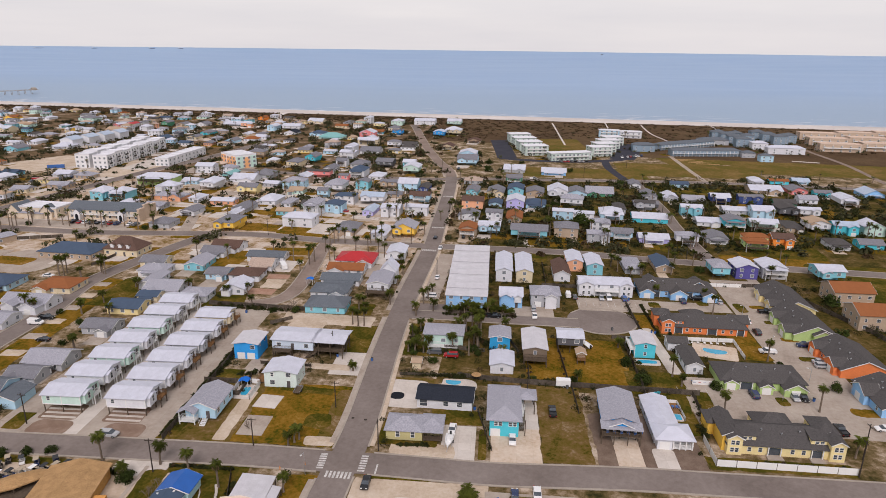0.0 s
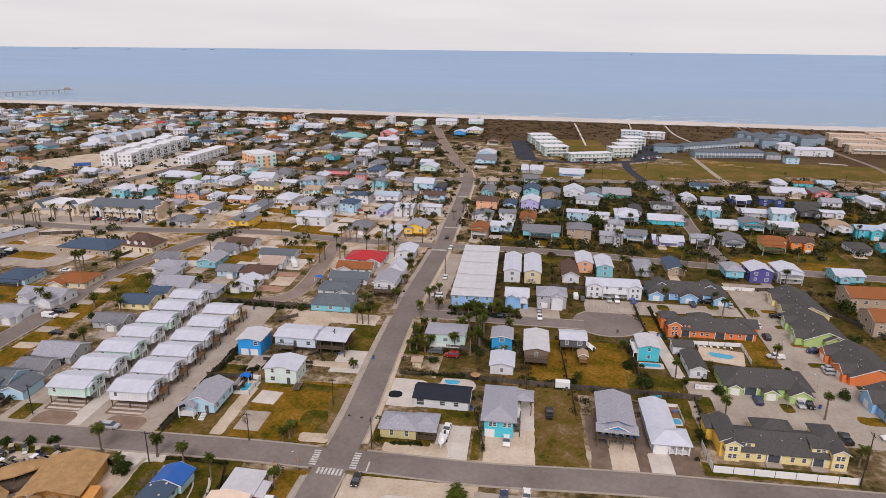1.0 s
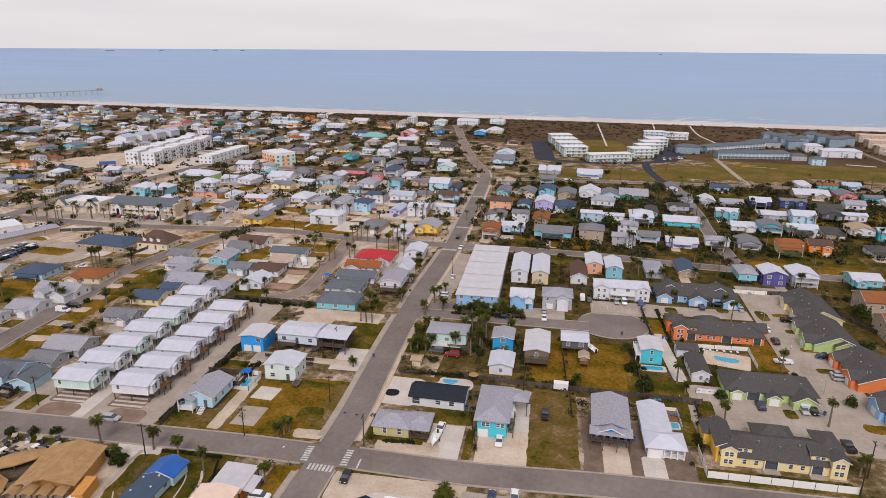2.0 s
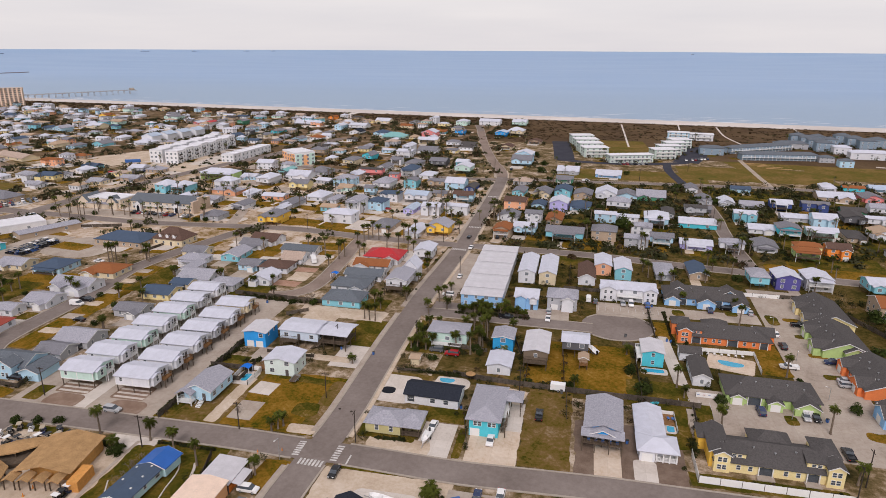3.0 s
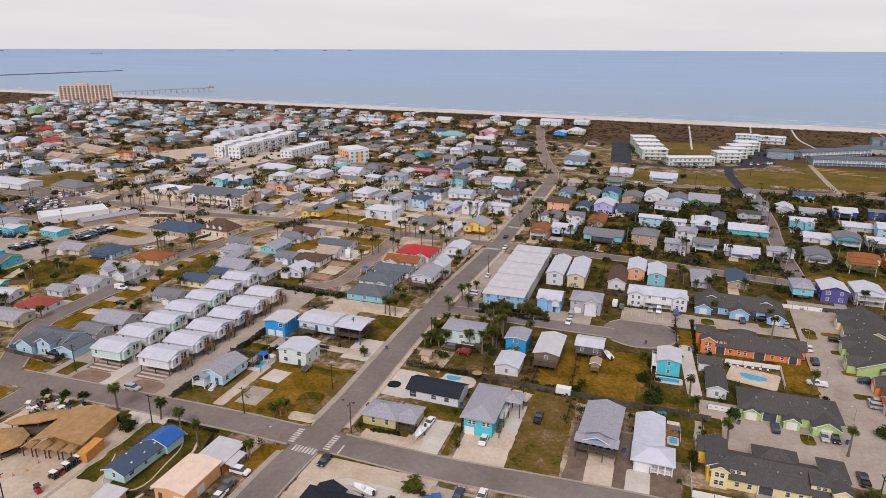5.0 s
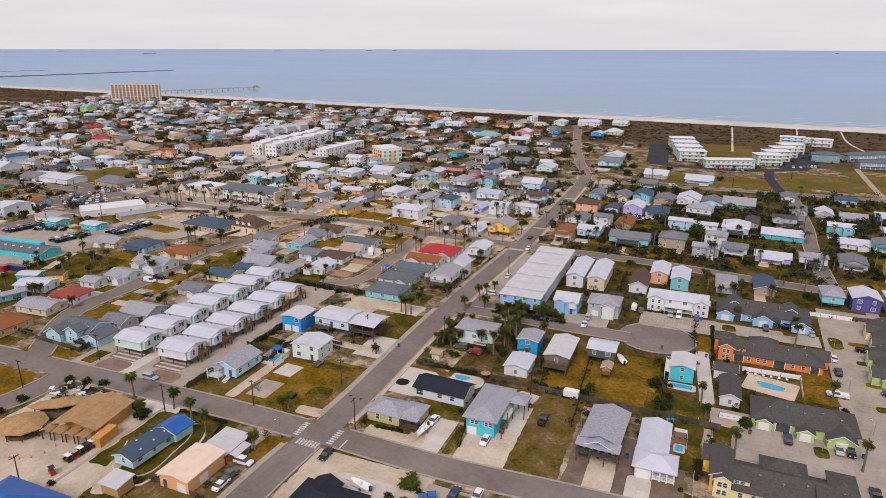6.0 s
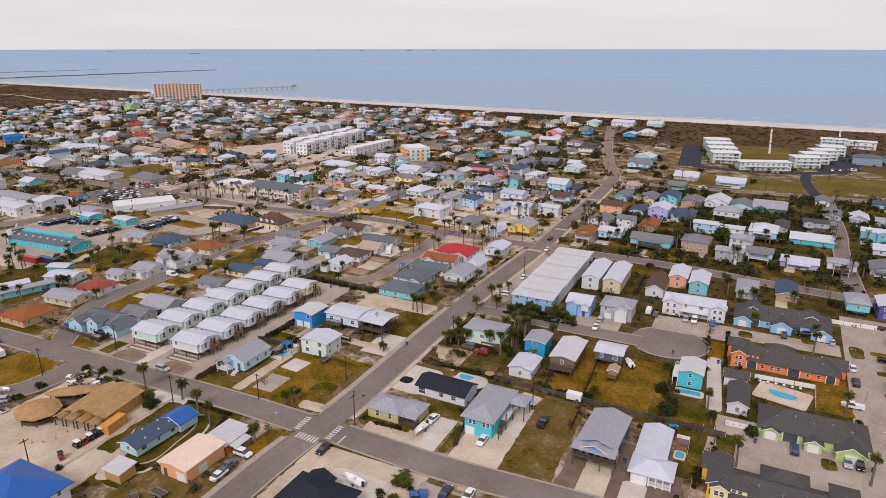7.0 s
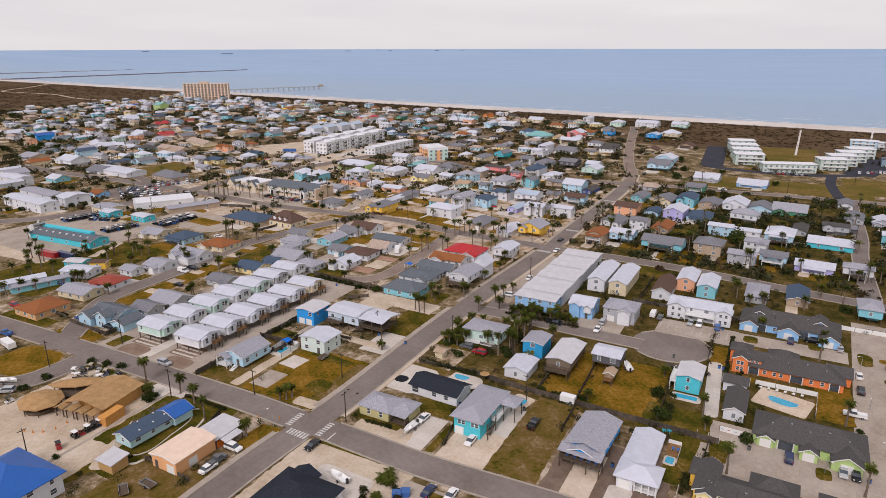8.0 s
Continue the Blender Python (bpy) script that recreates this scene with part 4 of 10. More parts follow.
for k in range(4):
    slab("ground_lawn", 151.5 - 2.0 * k, 95 - 14.5 * k, 6.0, 3.2, 0.05, M_LAWN if k % 2 else M_GRASS, "narrow planted island between parking bays", category="lawn", corner=1.2)
slab("pavement_path", 99.5, 60, 4.0, 34, 0.05, M_CONCL, "pale concrete path from the turning circle", rot=-4, corner=1.5)
slab("ground_dirt", 48, 42.5, 9, 8, 0.05, M_DIRT, "bare dirt by garden sheds", category="yard")
slab("ground_lawn", 22, 62, 17, 8, 0.05, M_LAWN, "overgrown garden under palms", category="lawn")
slab("ground_lawn", 26, 78, 22, 9, 0.05, M_LAWN, "overgrown garden under palms", category="lawn")
slab("ground_lawn", 48, 93, 13, 7, 0.05, M_LAWN, "dark hedge bed by the row houses", category="lawn")
slab("ground_lawn", -13, 37.5, 16, 3.4, 0.05, M_LAWN, "green strip in dry grass", category="lawn", rot=-14)
slab("ground_lawn", -8, 21, 7, 7, 0.05, M_LAWN, "green patch in dry grass", category="lawn", corner=2.5)
slab("ground_sand", -6.5, 11.8, 8, 4, 0.05, M_SANDY, "sandy patch at the corner", category="verge", corner=1.5)
slab("ground_sand", -12.5, 52.0, 22, 3.6, 0.05, M_SANDY, "sandy track beside a fence", category="yard", rot=-9)
slab("pavement_drive", -31.5, 52.5, 5, 10, 0.05, M_CONC, "concrete drive of the bright blue house")
slab("ground_lawn", -38.5, 48.0, 9, 6, 0.05, M_LAWN, "green patch behind a house", category="lawn")
slab("ground_lawn", 60, -15.2, 44, 2.6, 0.08, M_LAWN, "thin green verge along the street", category="verge")
slab("ground_bar_yard", -62, -24, 46, 54, 0.03, M_SANDY, "pale sandy yard of the beach bar", category="yard", rot=-8)
slab("pavement_apron", -47.0, 2.6, 13, 6.5, 0.05, M_CONCL, "pale concrete apron by the bar hall", rot=-8)
slab("ground_verge", -31, 0.6, 19, 6.5, 0.05, M_LAWN, "patchy verge with young palms", category="verge", rot=-8)
slab("ground_bar_lawn", -27, -17, 20, 32, 0.04, M_LAWN, "patchy lawn around a low blue house", category="lawn")
slab("ground_dirt_yard", -18, -34, 26, 24, 0.035, M_DIRT, "dirt yard with trailers and sheds", category="yard")
slab("ground_corner_lawn", -8.5, -7.5, 8, 12, 0.05, M_GRASS, "brown corner lawn with a palm", category="lawn")
slab("ground_lawn_corner", -103.4, 2.6, 20, 17, 0.04, M_GRASS, "brown grass plot between two streets", category="lawn", corner=5)
slab("ground_lawn", -86.5, 24, 5, 8, 0.03, M_LAWN, "lawn by a pale blue house", category="lawn")
slab("ground_lawn", -133, 26, 26, 9, 0.045, M_LAWN, "lawn in front of an orange house", category="lawn")
slab("ground_lawn", -170, 62, 44, 34, 0.02, M_LAWN, "green lawn with palms and trailers", category="lawn", rot=-8, corner=3)
slab("pavement_shop_lot", -212, 86, 56, 22, 0.03, M_SANDY, "sandy car park of the beach shop", rot=-4, corner=3)
slab("ground_lawn", -128, 80, 14, 50, 0.045, M_LAWN, "lawns along the street", category="lawn", rot=-6)
slab("ground_lawn", -109, 80, 9, 60, 0.04, M_GRASS, "brown verge along the street", category="verge", rot=-6)
slab("ground_lawn", -146, 112, 26, 20, 0.02, M_GRASS, "dry garden plots", category="lawn", corner=3)
slab("pavement_plaza", -158, 158, 34, 30, 0.05, M_CONC, "pale concrete turning yard", rot=-12, corner=10)
slab("ground_lawn", -105, 165, 22, 18, 0.04, M_GRASS, "brown lawn by the street", category="lawn")
slab("pavement_bar_yard", -215, 115, 74, 60, 0.03, M_CONC, "concrete yard with rows of golf carts", rot=-12)
slab("pavement_parking", -265, 205, 34, 36, 0.03, M_ASPH, "asphalt car park", rot=-14)
slab("pavement_hotel", -175, 222, 90, 12, 0.04, M_CONC, "concrete forecourt with palms", rot=-12)
slab("ground_field", -311, 272, 36, 58, 0.03, M_FIELD, "green field beside a street", category="field", rot=-14)
slab("ground_field", -82, 262, 30, 26, 0.03, M_FIELD, "green empty lot", category="field", rot=-12)
slab("ground_lawn", -62, 214, 52, 14, 0.04, M_GRASS, "brown lawn on a street corner", category="lawn", rot=-14)
slab("ground_cleared_site", -215, 395, 80, 70, 0.03, M_SANDY, "cleared sandy building site", category="lot", rot=-20)
slab("ground_field", 150, 375, 110, 42, 0.03, M_FIELD, "dry meadow in front of the condominiums", category="field", rot=-8)
slab("ground_field", 245, 385, 110, 60, 0.03, M_FIELD, "green and yellow meadow", category="field", rot=-10)
slab("ground_field", 370, 400, 150, 90, 0.03, M_FIELD, "green and brown meadow", category="field", rot=-14)
slab("ground_field", 318, 432, 150, 40, 0.03, M_FIELD, "green and yellow meadow in front of the resort", category="field", rot=2)
slab("pavement_resort_lot", 252, 462, 40, 26, 0.05, M_ASPH, "asphalt car park of the resort", rot=-8)
ribbon("ground_field", [(166, 455), (171, 510), (177, 572)], 24, 24, 0.10, M_FIELD, "yellow lawn inside the ring of condominiums", "field")
ribbon("pavement_condo_lot", [(106, 446), (110, 500), (114, 562)], 9, 9, 0.12, M_NEWASPH, "fresh black asphalt car park", "pavement")
ribbon("pavement_condo_lot", [(100, 446), (125, 433), (166, 427), (205, 437), (216, 452)], 5, 5, 0.116, M_NEWASPH, "fresh black asphalt drive", "pavement")
ribbon("pavement_condo_lot", [(208, 440), (228, 482), (244, 536)], 10, 12, 0.124, M_NEWASPH, "fresh black asphalt car park", "pavement")
ribbon("pavement_garden_kerb", [(-37.9, -25.6), (-34.5, -28.0), (-29.5, -26.0), (-27.6, -19.5), (-26.3, -10.0), (-27.5, -4.5)], 0.3, 0.3, 0.2, M_CONCL, "curved pale garden kerb round the aqua bungalow", "kerb")
ribbon("pavement_beach_path", [(178, 528), (193, 628), (208, 728)], 0.9, 0.9, 0.35, M_BEACH, "narrow sandy boardwalk through the dunes", "path")
ribbon("pavement_beach_path", [(240, 330), (248, 382), (261, 458)], 1.9, 1.9, 0.1, M_CONC, "sandy track across a meadow", "path")
ribbon("pavement_beach_path", [(252, 602), (264, 660), (282, 738)], 0.9, 0.9, 0.35, M_BEACH, "sandy path through the dunes", "path")
ribbon("pavement_beach_path", [(298, 560), (303, 625), (322, 712)], 0.9, 0.9, 0.35, M_BEACH, "sandy path through the dunes", "path")
ribbon("pavement_beach_path", [(386, 600), (396, 640), (413, 705)], 0.9, 0.9, 0.35, M_BEACH, "sandy path through the dunes", "path")
ribbon("pavement_beach_path", [(425, 530), (414, 490), (401, 413), (377, 330)], 2.2, 2.2, 0.1, M_LANE, "sandy track across a meadow", "path")
ribbon("road_beach_access", [(-210, 640), (-150, 690), (-165, 800), (-160, 850)], 5, 5, 0.4, M_BEACH, "sandy access road to the beach", "path")


# ---------------------------------------------------------------- cottages in two rows


def cottage(x, y, wall, deck_side, rot=-6.7):
    h = house(x, y + 0.4, 10.6, 8.8, 5.2, wall, "w", "gable", "x", 0.25, 2.5, rot, 0.45, 0.6, 0, group="raised cottages in two rows", label="%s cottage with white metal roof raised on posts" % WALLS[wall][0])
    for u in (-2.2, 0.2, 1.6):
        window(h, "E", u, 3.2, "t")
    window(h, "S", -3.6, 3.5)
    # corner boards, floor band and a projecting front bay under the east gable
    bm = bmesh.new()
    for cx, cy in ((-5.3, -4.4), (0.0, -4.4), (5.3, -4.4), (5.3, 4.4), (-5.3, 4.4)):
        box(bm, cx - 0.09, cx + 0.09, cy - 0.09, cy + 0.09, 2.5, 5.1)
    for x0, x1, y0, y1 in ((-5.36, 5.36, -4.47, -4.35), (-5.36, 5.36, 4.35, 4.47), (5.26, 5.36, -4.35, 4.35), (-5.36, -5.26, -4.35, 4.35)):
        box(bm, x0, x1, y0, y1, 2.32, 2.6)
    part("corner_trim", bm, M_TRIM, h)
    block(h, 5.5, -1.9, 1.6, 3.6, 2.5, 5.1, "gable", "x", 0.3, wall, "w", 0.25)
    shared("pane", WINDOW["t"][1], shared("window", WINDOW["t"][0], h, pose(6.31, -1.9, 3.3, 0, 0, 90)))
    window(h, "W", 0, 3.5)
    on_wall(h, "E", 2.9, 2.65, DOOR, "door")
    if deck_side:
        deck(h, 5.4, 7.2, 0.1, 3.6, 2.6, M_DECK)
    else:
        deck(h, 5.4, 6.4, 0.1, 3.2, 2.6, M_TRIM)
    bm = bmesh.new()
    box(bm, -5.1, -2.4, -1.0, 3.7, 0.0, 2.45)
    part("store_room", bm, M_WALL[wall], h)
    return h


for i, wall in enumerate(("M", "W", "M", "W", "M", "G", "W")):
    cottage(-76.4 + 1.26 * i, 31.6 + 11.0 * i, wall, False)
for i, wall in enumerate(("W", "W", "W", "G", "W", "C")):
    cottage(-58.6 + 1.4 * i, 29.4 + 10.8 * i, wall, True)

# ---------------------------------------------------------------- houses left of the main street
h = house(-38.0, 27.9, 8.2, 11.5, 3.9, "B", "u", "gable", "y", 0.42, 0.9, label="pale blue raised house with grey shingle roof and white porch", glaze=2)
deck(h, -5.0, -0.6, -8.0, -5.8, 0.95, M_TRIM)
bm = bmesh.new()
roof_mesh(bm, 4.6, 2.4, 3.5, "gable", "y", 0.5, 0.25, 0)
bmesh.ops.translate(bm, vec=(-2.8, -6.9, 0), verts=bm.verts[:])
part("porch_roof", bm, M_ROOF["u"], h)
for px in (-4.8, -0.8):
    shared("post", POSTW, h, pose(px, -7.8, 0) @ Matrix.Diagonal((1, 1, 3.5, 1)))
stairs(h, 1.2, -5.8, 0.95, 2.4, -90, 1.4, M_TRIM)

h = house(-34.6, 61.9, 7.6, 8.8, 5.3, "BB", "c", "gable", "y", 0.16, 0.0, over=0.55, seams=0.7, label="bright blue two-storey house with light metal roof", glaze=0)
for u in (-1.6, 1.6):
    on_wall(h, "S", u, 0.02, GARAGE, "garage_door", "bright blue garage door").data = GARAGE
window(h, "E", -2, 3.5)
window(h, "E", 2, 3.5)
window(h, "S", 2.2, 3.5, "m")
h = house(-20.5, 43.4, 9.6, 8.4, 4.7, "WM", "w", "gable", "y", 0.2, 0.0, label="pale mint two-storey house with light metal roof", over=0.5, seams=0.7)
deck(h, -7.5, -4.9, -3.0, 1.0, 0.9, M_DECK)
h = house(-20.0, 63.6, 13.5, 9.5, 5.6, "WB", "w", "gable", "x", 0.14, 2.4, label="long bluish white raised house with white metal roof and open porch", over=0.5, seams=0.8, rot=-10)
bm = bmesh.new()
roof_mesh(bm, 10.0, 9.5, 5.6, "gable", "x", 0.14, 0.5, 0.8)
bmesh.ops.translate(bm, vec=(11.7, 0, 0), verts=bm.verts[:])
part("porch_roof", bm, M_SEAM["w", "x"], h)
deck(h, 6.8, 16.3, -4.6, 4.6, 2.5, M_WOOD)
deck(h, -6.0, 0.0, -6.8, -4.8, 2.5, M_WOOD)
for px in (8.4, 12.2, 16.2):
    for py in (-4.4, 0, 4.4):
        shared("post", POST, h, pose(px, py, 0) @ Matrix.Diagonal((1, 1, 5.6, 1)))
stairs(h, 8.0, -4.8, 2.5, 4.0, 180, 1.3)
# stilted house with a steep white part behind
h = house(5.0, 117, 8.5, 14, 5.4, "W", "u", "gable", "y", 0.28, 2.6, label="white raised house with grey roof on tall posts", rot=-9)
block(h, 1.5, 12.0, 6.5, 8, 0, 6.0, "gable", "y", 1.0, "W", "w")
deck(h, -4.2, 4.2, -10.0, -7.1, 2.6)

# ---------------------------------------------------------------- houses right of the main street
h = house(15.4, 14.6, 9.2, 7.4, 3.1, "OG", "u", "hip", "x", 0.42, 0.4, label="olive yellow small house with pale grey hip roof", glaze=0, over=0.5)
block(h, 6.9, 1.6, 5.0, 5.6, 0.4, 3.0, "hip", "y", 0.42, "OG", "u", 0.5)
for u in (-1.6, 2.2):
    window(h, "S", u, 1.2, "t")
window(h, "W", 0, 1.2, "t")
deck(h, 4.8, 9.6, -3.4, -1.3, 0.6)
for px in (5.0, 9.3):
    shared("post", POST, h, pose(px, -3.2, 0) @ Matrix.Diagonal((1, 1, 3.0, 1)))
bm = bmesh.new()
roof_mesh(bm, 5.2, 2.4, 2.9, "shed", "x", 0.15, 0.2, 0)
bmesh.ops.translate(bm, vec=(7.1, -2.4, 0), verts=bm.verts[:])
part("porch_roof", bm, M_ROOF["u"], h)
h = house(26.6, 29.6, 15.2, 8.0, 2.9, "W", "k", "gable", "x", 0.36, 0.0, label="white one-storey house with near-black shingle roof", glaze=0, rot=-10)
for u, sz in ((-5.8, "f"), (0.4, "m"), (4.2, "m")):
    ob = window(h, "S", u, 0.6 if sz == "f" else 1.0, sz)
h = house(41.6, 20.4, 7.4, 16.6, 4.95, "T", "u", "hip", "y", 0.42, 0.0, label="turquoise two-storey house with pale grey hip roof and carport", glaze=0, over=0.9)
window(h, "S", -2.1, 3.0, "s")
window(h, "S", -1.0, 3.0, "s")
window(h, "S", 1.6, 3.0, "s")
window(h, "S", 2.7, 3.0, "s")
on_wall(h, "S", -2.2, 0.02, GARAGE, "garage_door", "white garage door")
# The wall is not cut: a black panel paints the bay's inner shade.
bm = bmesh.new()
box(bm, 0.2, 3.2, -8.24, -8.16, 0.02, 2.2)
part("carport_shade_panel", bm, M_BLACK, h, "black wall panel painted as the shade of an open carport bay")
for u in (-6, -2, 2, 6):
    window(h, "E", u, 3.0)
for py in (-7.6, -2.6, 2.4, 7.6):
    shared("post", POST, h, pose(5.4, py, 0) @ Matrix.Diagonal((1, 1, 4.6, 1)))
deck(h, 3.95, 5.5, -2.2, 8.0, 2.45, M_TRIM, posts=False)
stairs(h, 4.7, -2.2, 2.45, 3.6, -90, 1.1)
bm = bmesh.new()
roof_mesh(bm, 5.0, 5.2, 4.6, "hip", "x", 0.36, 0.4, 0)
bmesh.ops.translate(bm, vec=(6.0, 5.4, 0), verts=bm.verts[:])
part("porch_roof", bm, M_ROOF["u"], h)
for py in (3.0, 7.8):
    shared("post", POST, h, pose(8.3, py, 0) @ Matrix.Diagonal((1, 1, 4.6, 1)))
h = house(71.2, 17.2, 8.7, 15.0, 5.3, "BB", "u", "gable", "y", 0.30, 2.7, rot=-10.5, label="bright blue raised house with pale grey roof and open porch", glaze=0, over=0.5, trim=False)
block(h, 0, -8.4, 5.6, 2.0, 4.4, 5.0, "gable", "y", 0.42, "BB", "u", 0.5)
deck(h, -4.9, 4.9, -10.4, -7.55, 2.75, M_WOOD)
for k in range(5):
    for dy, m in ((0, M_CAR["blue"]), (0.42, M_TRIM)):
        bm = bmesh.new()
        box(bm, -3.6 + 1.7 * k, -2.9 + 1.7 * k, -9.3 + dy, -8.9 + dy, 2.78, 3.25 + dy)
        part("porch_chair", bm, m, h)
for px in (-4.7, -1.7, 1.7, 4.7):
    shared("post", POST, h, pose(px, -10.2, 0) @ Matrix.Diagonal((1, 1, 4.7, 1)))
bm = bmesh.new()
roof_mesh(bm, 10.0, 2.8, 4.7, "shed", "x", 0.18, 0.2, 0)
bmesh.ops.translate(bm, vec=(0, -9.1, 0), verts=bm.verts[:])
part("porch_roof", bm, M_ROOF["u"], h)
for u in (-3.4, -1.2, 1.2, 3.4):
    window(h, "S", u, 3.2, "s")
for u in (-5, -1.6, 1.6, 5):
    window(h, "E", u, 3.4)
    window(h, "W", u, 3.4)
h = house(82.7, 16.4, 6.7, 18.6, 2.9, "W", "w", "gable", "y", 0.30, 0.2, label="white house with white metal roof and columned porch", glaze=1, over=0.4, seams=0.6)
block(h, 1.1, -8.1, 9.0, 7.0, 2.5, 2.9, "hip", "x", 0.42, "W", "w", 0.5)
block(h, -1.3, -8.4, 3.6, 6.4, 0.0, 2.6, "flat", "x", 0.1, "W", "w", 0.0)
deck(h, 0.7, 5.6, -11.6, -7.6, 0.5, M_TRIM)
for px in (0.8, 2.4, 3.9, 5.5):
    shared("post", POSTW, h, pose(px, -11.4, 0) @ Matrix.Diagonal((1.4, 1.4, 2.6, 1)))
shared("garage_door", GARAGE, h, pose(-1.35, -11.61, 0.02))
# small houses behind
h = house(28.3, 69.0, 13.0, 8.4, 4.2, "M", "u", "hip", "x", 0.14, 0.6, label="pale green cottage with nearly flat white roof among palms", glaze=1)
deck(h, -5, 5, -6.4, -4.3, 0.65, M_TRIM)
h = house(46.6, 64.8, 6.6, 8.0, 4.9, "AZ", "u", "gable", "y", 0.2, 0.0, label="bright blue box-shaped two-storey house with white roof", glaze=1)
h = house(45.2, 49.8, 7.0, 9.4, 3.0, "W", "w", "gable", "y", 0.26, 0.0, label="white low house with light metal roof", glaze=1, seams=0.7)
h = house(57.0, 59.0, 7.4, 15.0, 5.0, "BR", "c", "gable", "y", 0.22, 2.2, label="brown raised cabin with light metal roof", glaze=1, seams=0.7)
deck(h, -3.6, 3.6, -10.0, -7.6, 2.2)
h = house(69.5, 62.5, 8.2, 7.5, 5.3, "K", "w", "gable", "x", 0.24, 2.6, label="dark grey raised house with white roof", glaze=1, seams=0.7)
h2 = house(71.0, 53.5, 2.6, 3.4, 3.2, "R", "a", "gable", "y", 0.5, 1.6, label="small wooden playhouse on posts", glaze=0, category="playhouse", name="playhouse")
deck(h2, -1.3, 1.3, -3.2, -1.75, 1.6, M_DECK)
h = house(93.0, 59.0, 6.4, 9.4, 4.7, "T", "c", "gable", "y", 0.26, 0.0, label="turquoise two-storey house with white metal roof and side porch", glaze=2, seams=0.7)
deck(h, -4.9, -3.25, -5, 3, 2.9, M_TRIM)
h = house(105.4, 61.6, 6.2, 5.0, 3.0, "W", "d", "gable", "x", 0.42, label="white pool house with charcoal roof", glaze=1)
h = house(104.8, 49.4, 5.0, 12.6, 3.0, "W", "d", "gable", "y", 0.45, label="white pool house with charcoal roof", glaze=1)
house(18.8, 51.0, 2.6, 3.2, 2.2, "C", "a", "gable", "x", 0.3, label="cream garden shed with tan roof", glaze=0, name="garden_shed", category="shed")
h = house(56.0, 102.0, 8.6, 9.5, 5.0, "SB", "w", "gable", "x", 0.34, label="blue two-storey house with white roof and gabled bays", glaze=2)
block(h, -2.0, -5.2, 3.6, 1.6, 0, 5.0, "gable", "y", 0.5, "SB", "w")
block(h, 2.6, -5.0, 2.6, 1.2, 2.5, 4.8, "gable", "y", 0.5, "W", "w")
h = house(69.4, 102.2, 11.0, 9.5, 5.0, "G", "u", "hip", "x", 0.42, label="light grey two-storey house with hipped roof", glaze=2)
block(h, 2.0, -5.2, 4.2, 2.2, 0, 4.9, "gable", "y", 0.5, "W", "u")
on_wall(h, "S", -2.8, 0.02, GARAGE, "garage_door")
h = house(58.5, 138.0, 6.8, 24, 5.0, "W", "w", "gable", "y", 0.36, label="white narrow two-storey house with white metal roof", glaze=1, seams=0.7)
h = house(67.0, 136.5, 6.8, 24, 5.0, "C", "w", "gable", "y", 0.36, label="cream narrow two-storey house with white metal roof", glaze=1, seams=0.7)
house(83.0, 134.5, 6.8, 18, 3.4, "W", "b", "gable", "y", 0.5, label="white house with dark brown roof", glaze=1)
house(91.6, 146.0, 6.8, 15, 4.6, "SA", "w", "gable", "y", 0.36, label="salmon two-storey house with white roof", glaze=1)
house(99.2, 140.8, 6.8, 15, 4.6, "AQ", "w", "gable", "y", 0.36, label="turquoise two-storey house with white roof", glaze=1)

# row houses: eight units with stepped white roofs
for i in range(8):
    t = (i - 3.5) * 8.1
    h = house(42.6 + t * 0.133, 130.0 + t * 0.99, 15.6, 8.0, 4.8 + 0.3 * (i % 2), "SB" if i == 0 else "W", "c", "gable", "x", 0.09, 0.0, rot=-8.0, over=0.4, seams=0.9, glaze=1 if i == 0 else 0, group="attached row houses", label="pale blue row house with sloping white metal roof", category="row house", name="row_house")
    on_wall(h, "W", 0, 0.02, GARAGE, "garage_door")
    window(h, "W", -2, 3.0)
    window(h, "W", 2, 3.0)

# apartment house with white siding
h = house(96.0, 113.5, 20.5, 9.5, 4.9, "W", "w", "gable", "x", 0.3, label="white two-storey apartment house with white metal roof", glaze=1, category="apartment house")
block(h, -7.5, -3.6, 6.0, 4.4, 0, 4.9, "gable", "y", 0.42, "W", "w")
block(h, 8.3, -3.6, 5.0, 4.4, 0, 4.9, "gable", "y", 0.42, "W", "w")
deck(h, -4.4, 5.6, -6.6, -4.8, 2.4, M_TRIM)
for u in (-8.6, -6.4, 7.4, 9.2):
    shared("pane", WINDOW["s"][1], shared("window", WINDOW["s"][0], h, pose(u, -5.83, 3.2)))
    shared("pane", WINDOW["s"][1], shared("window", WINDOW["s"][0], h, pose(u, -5.83, 0.9)))

# ---------------------------------------------------------------- coloured terraces


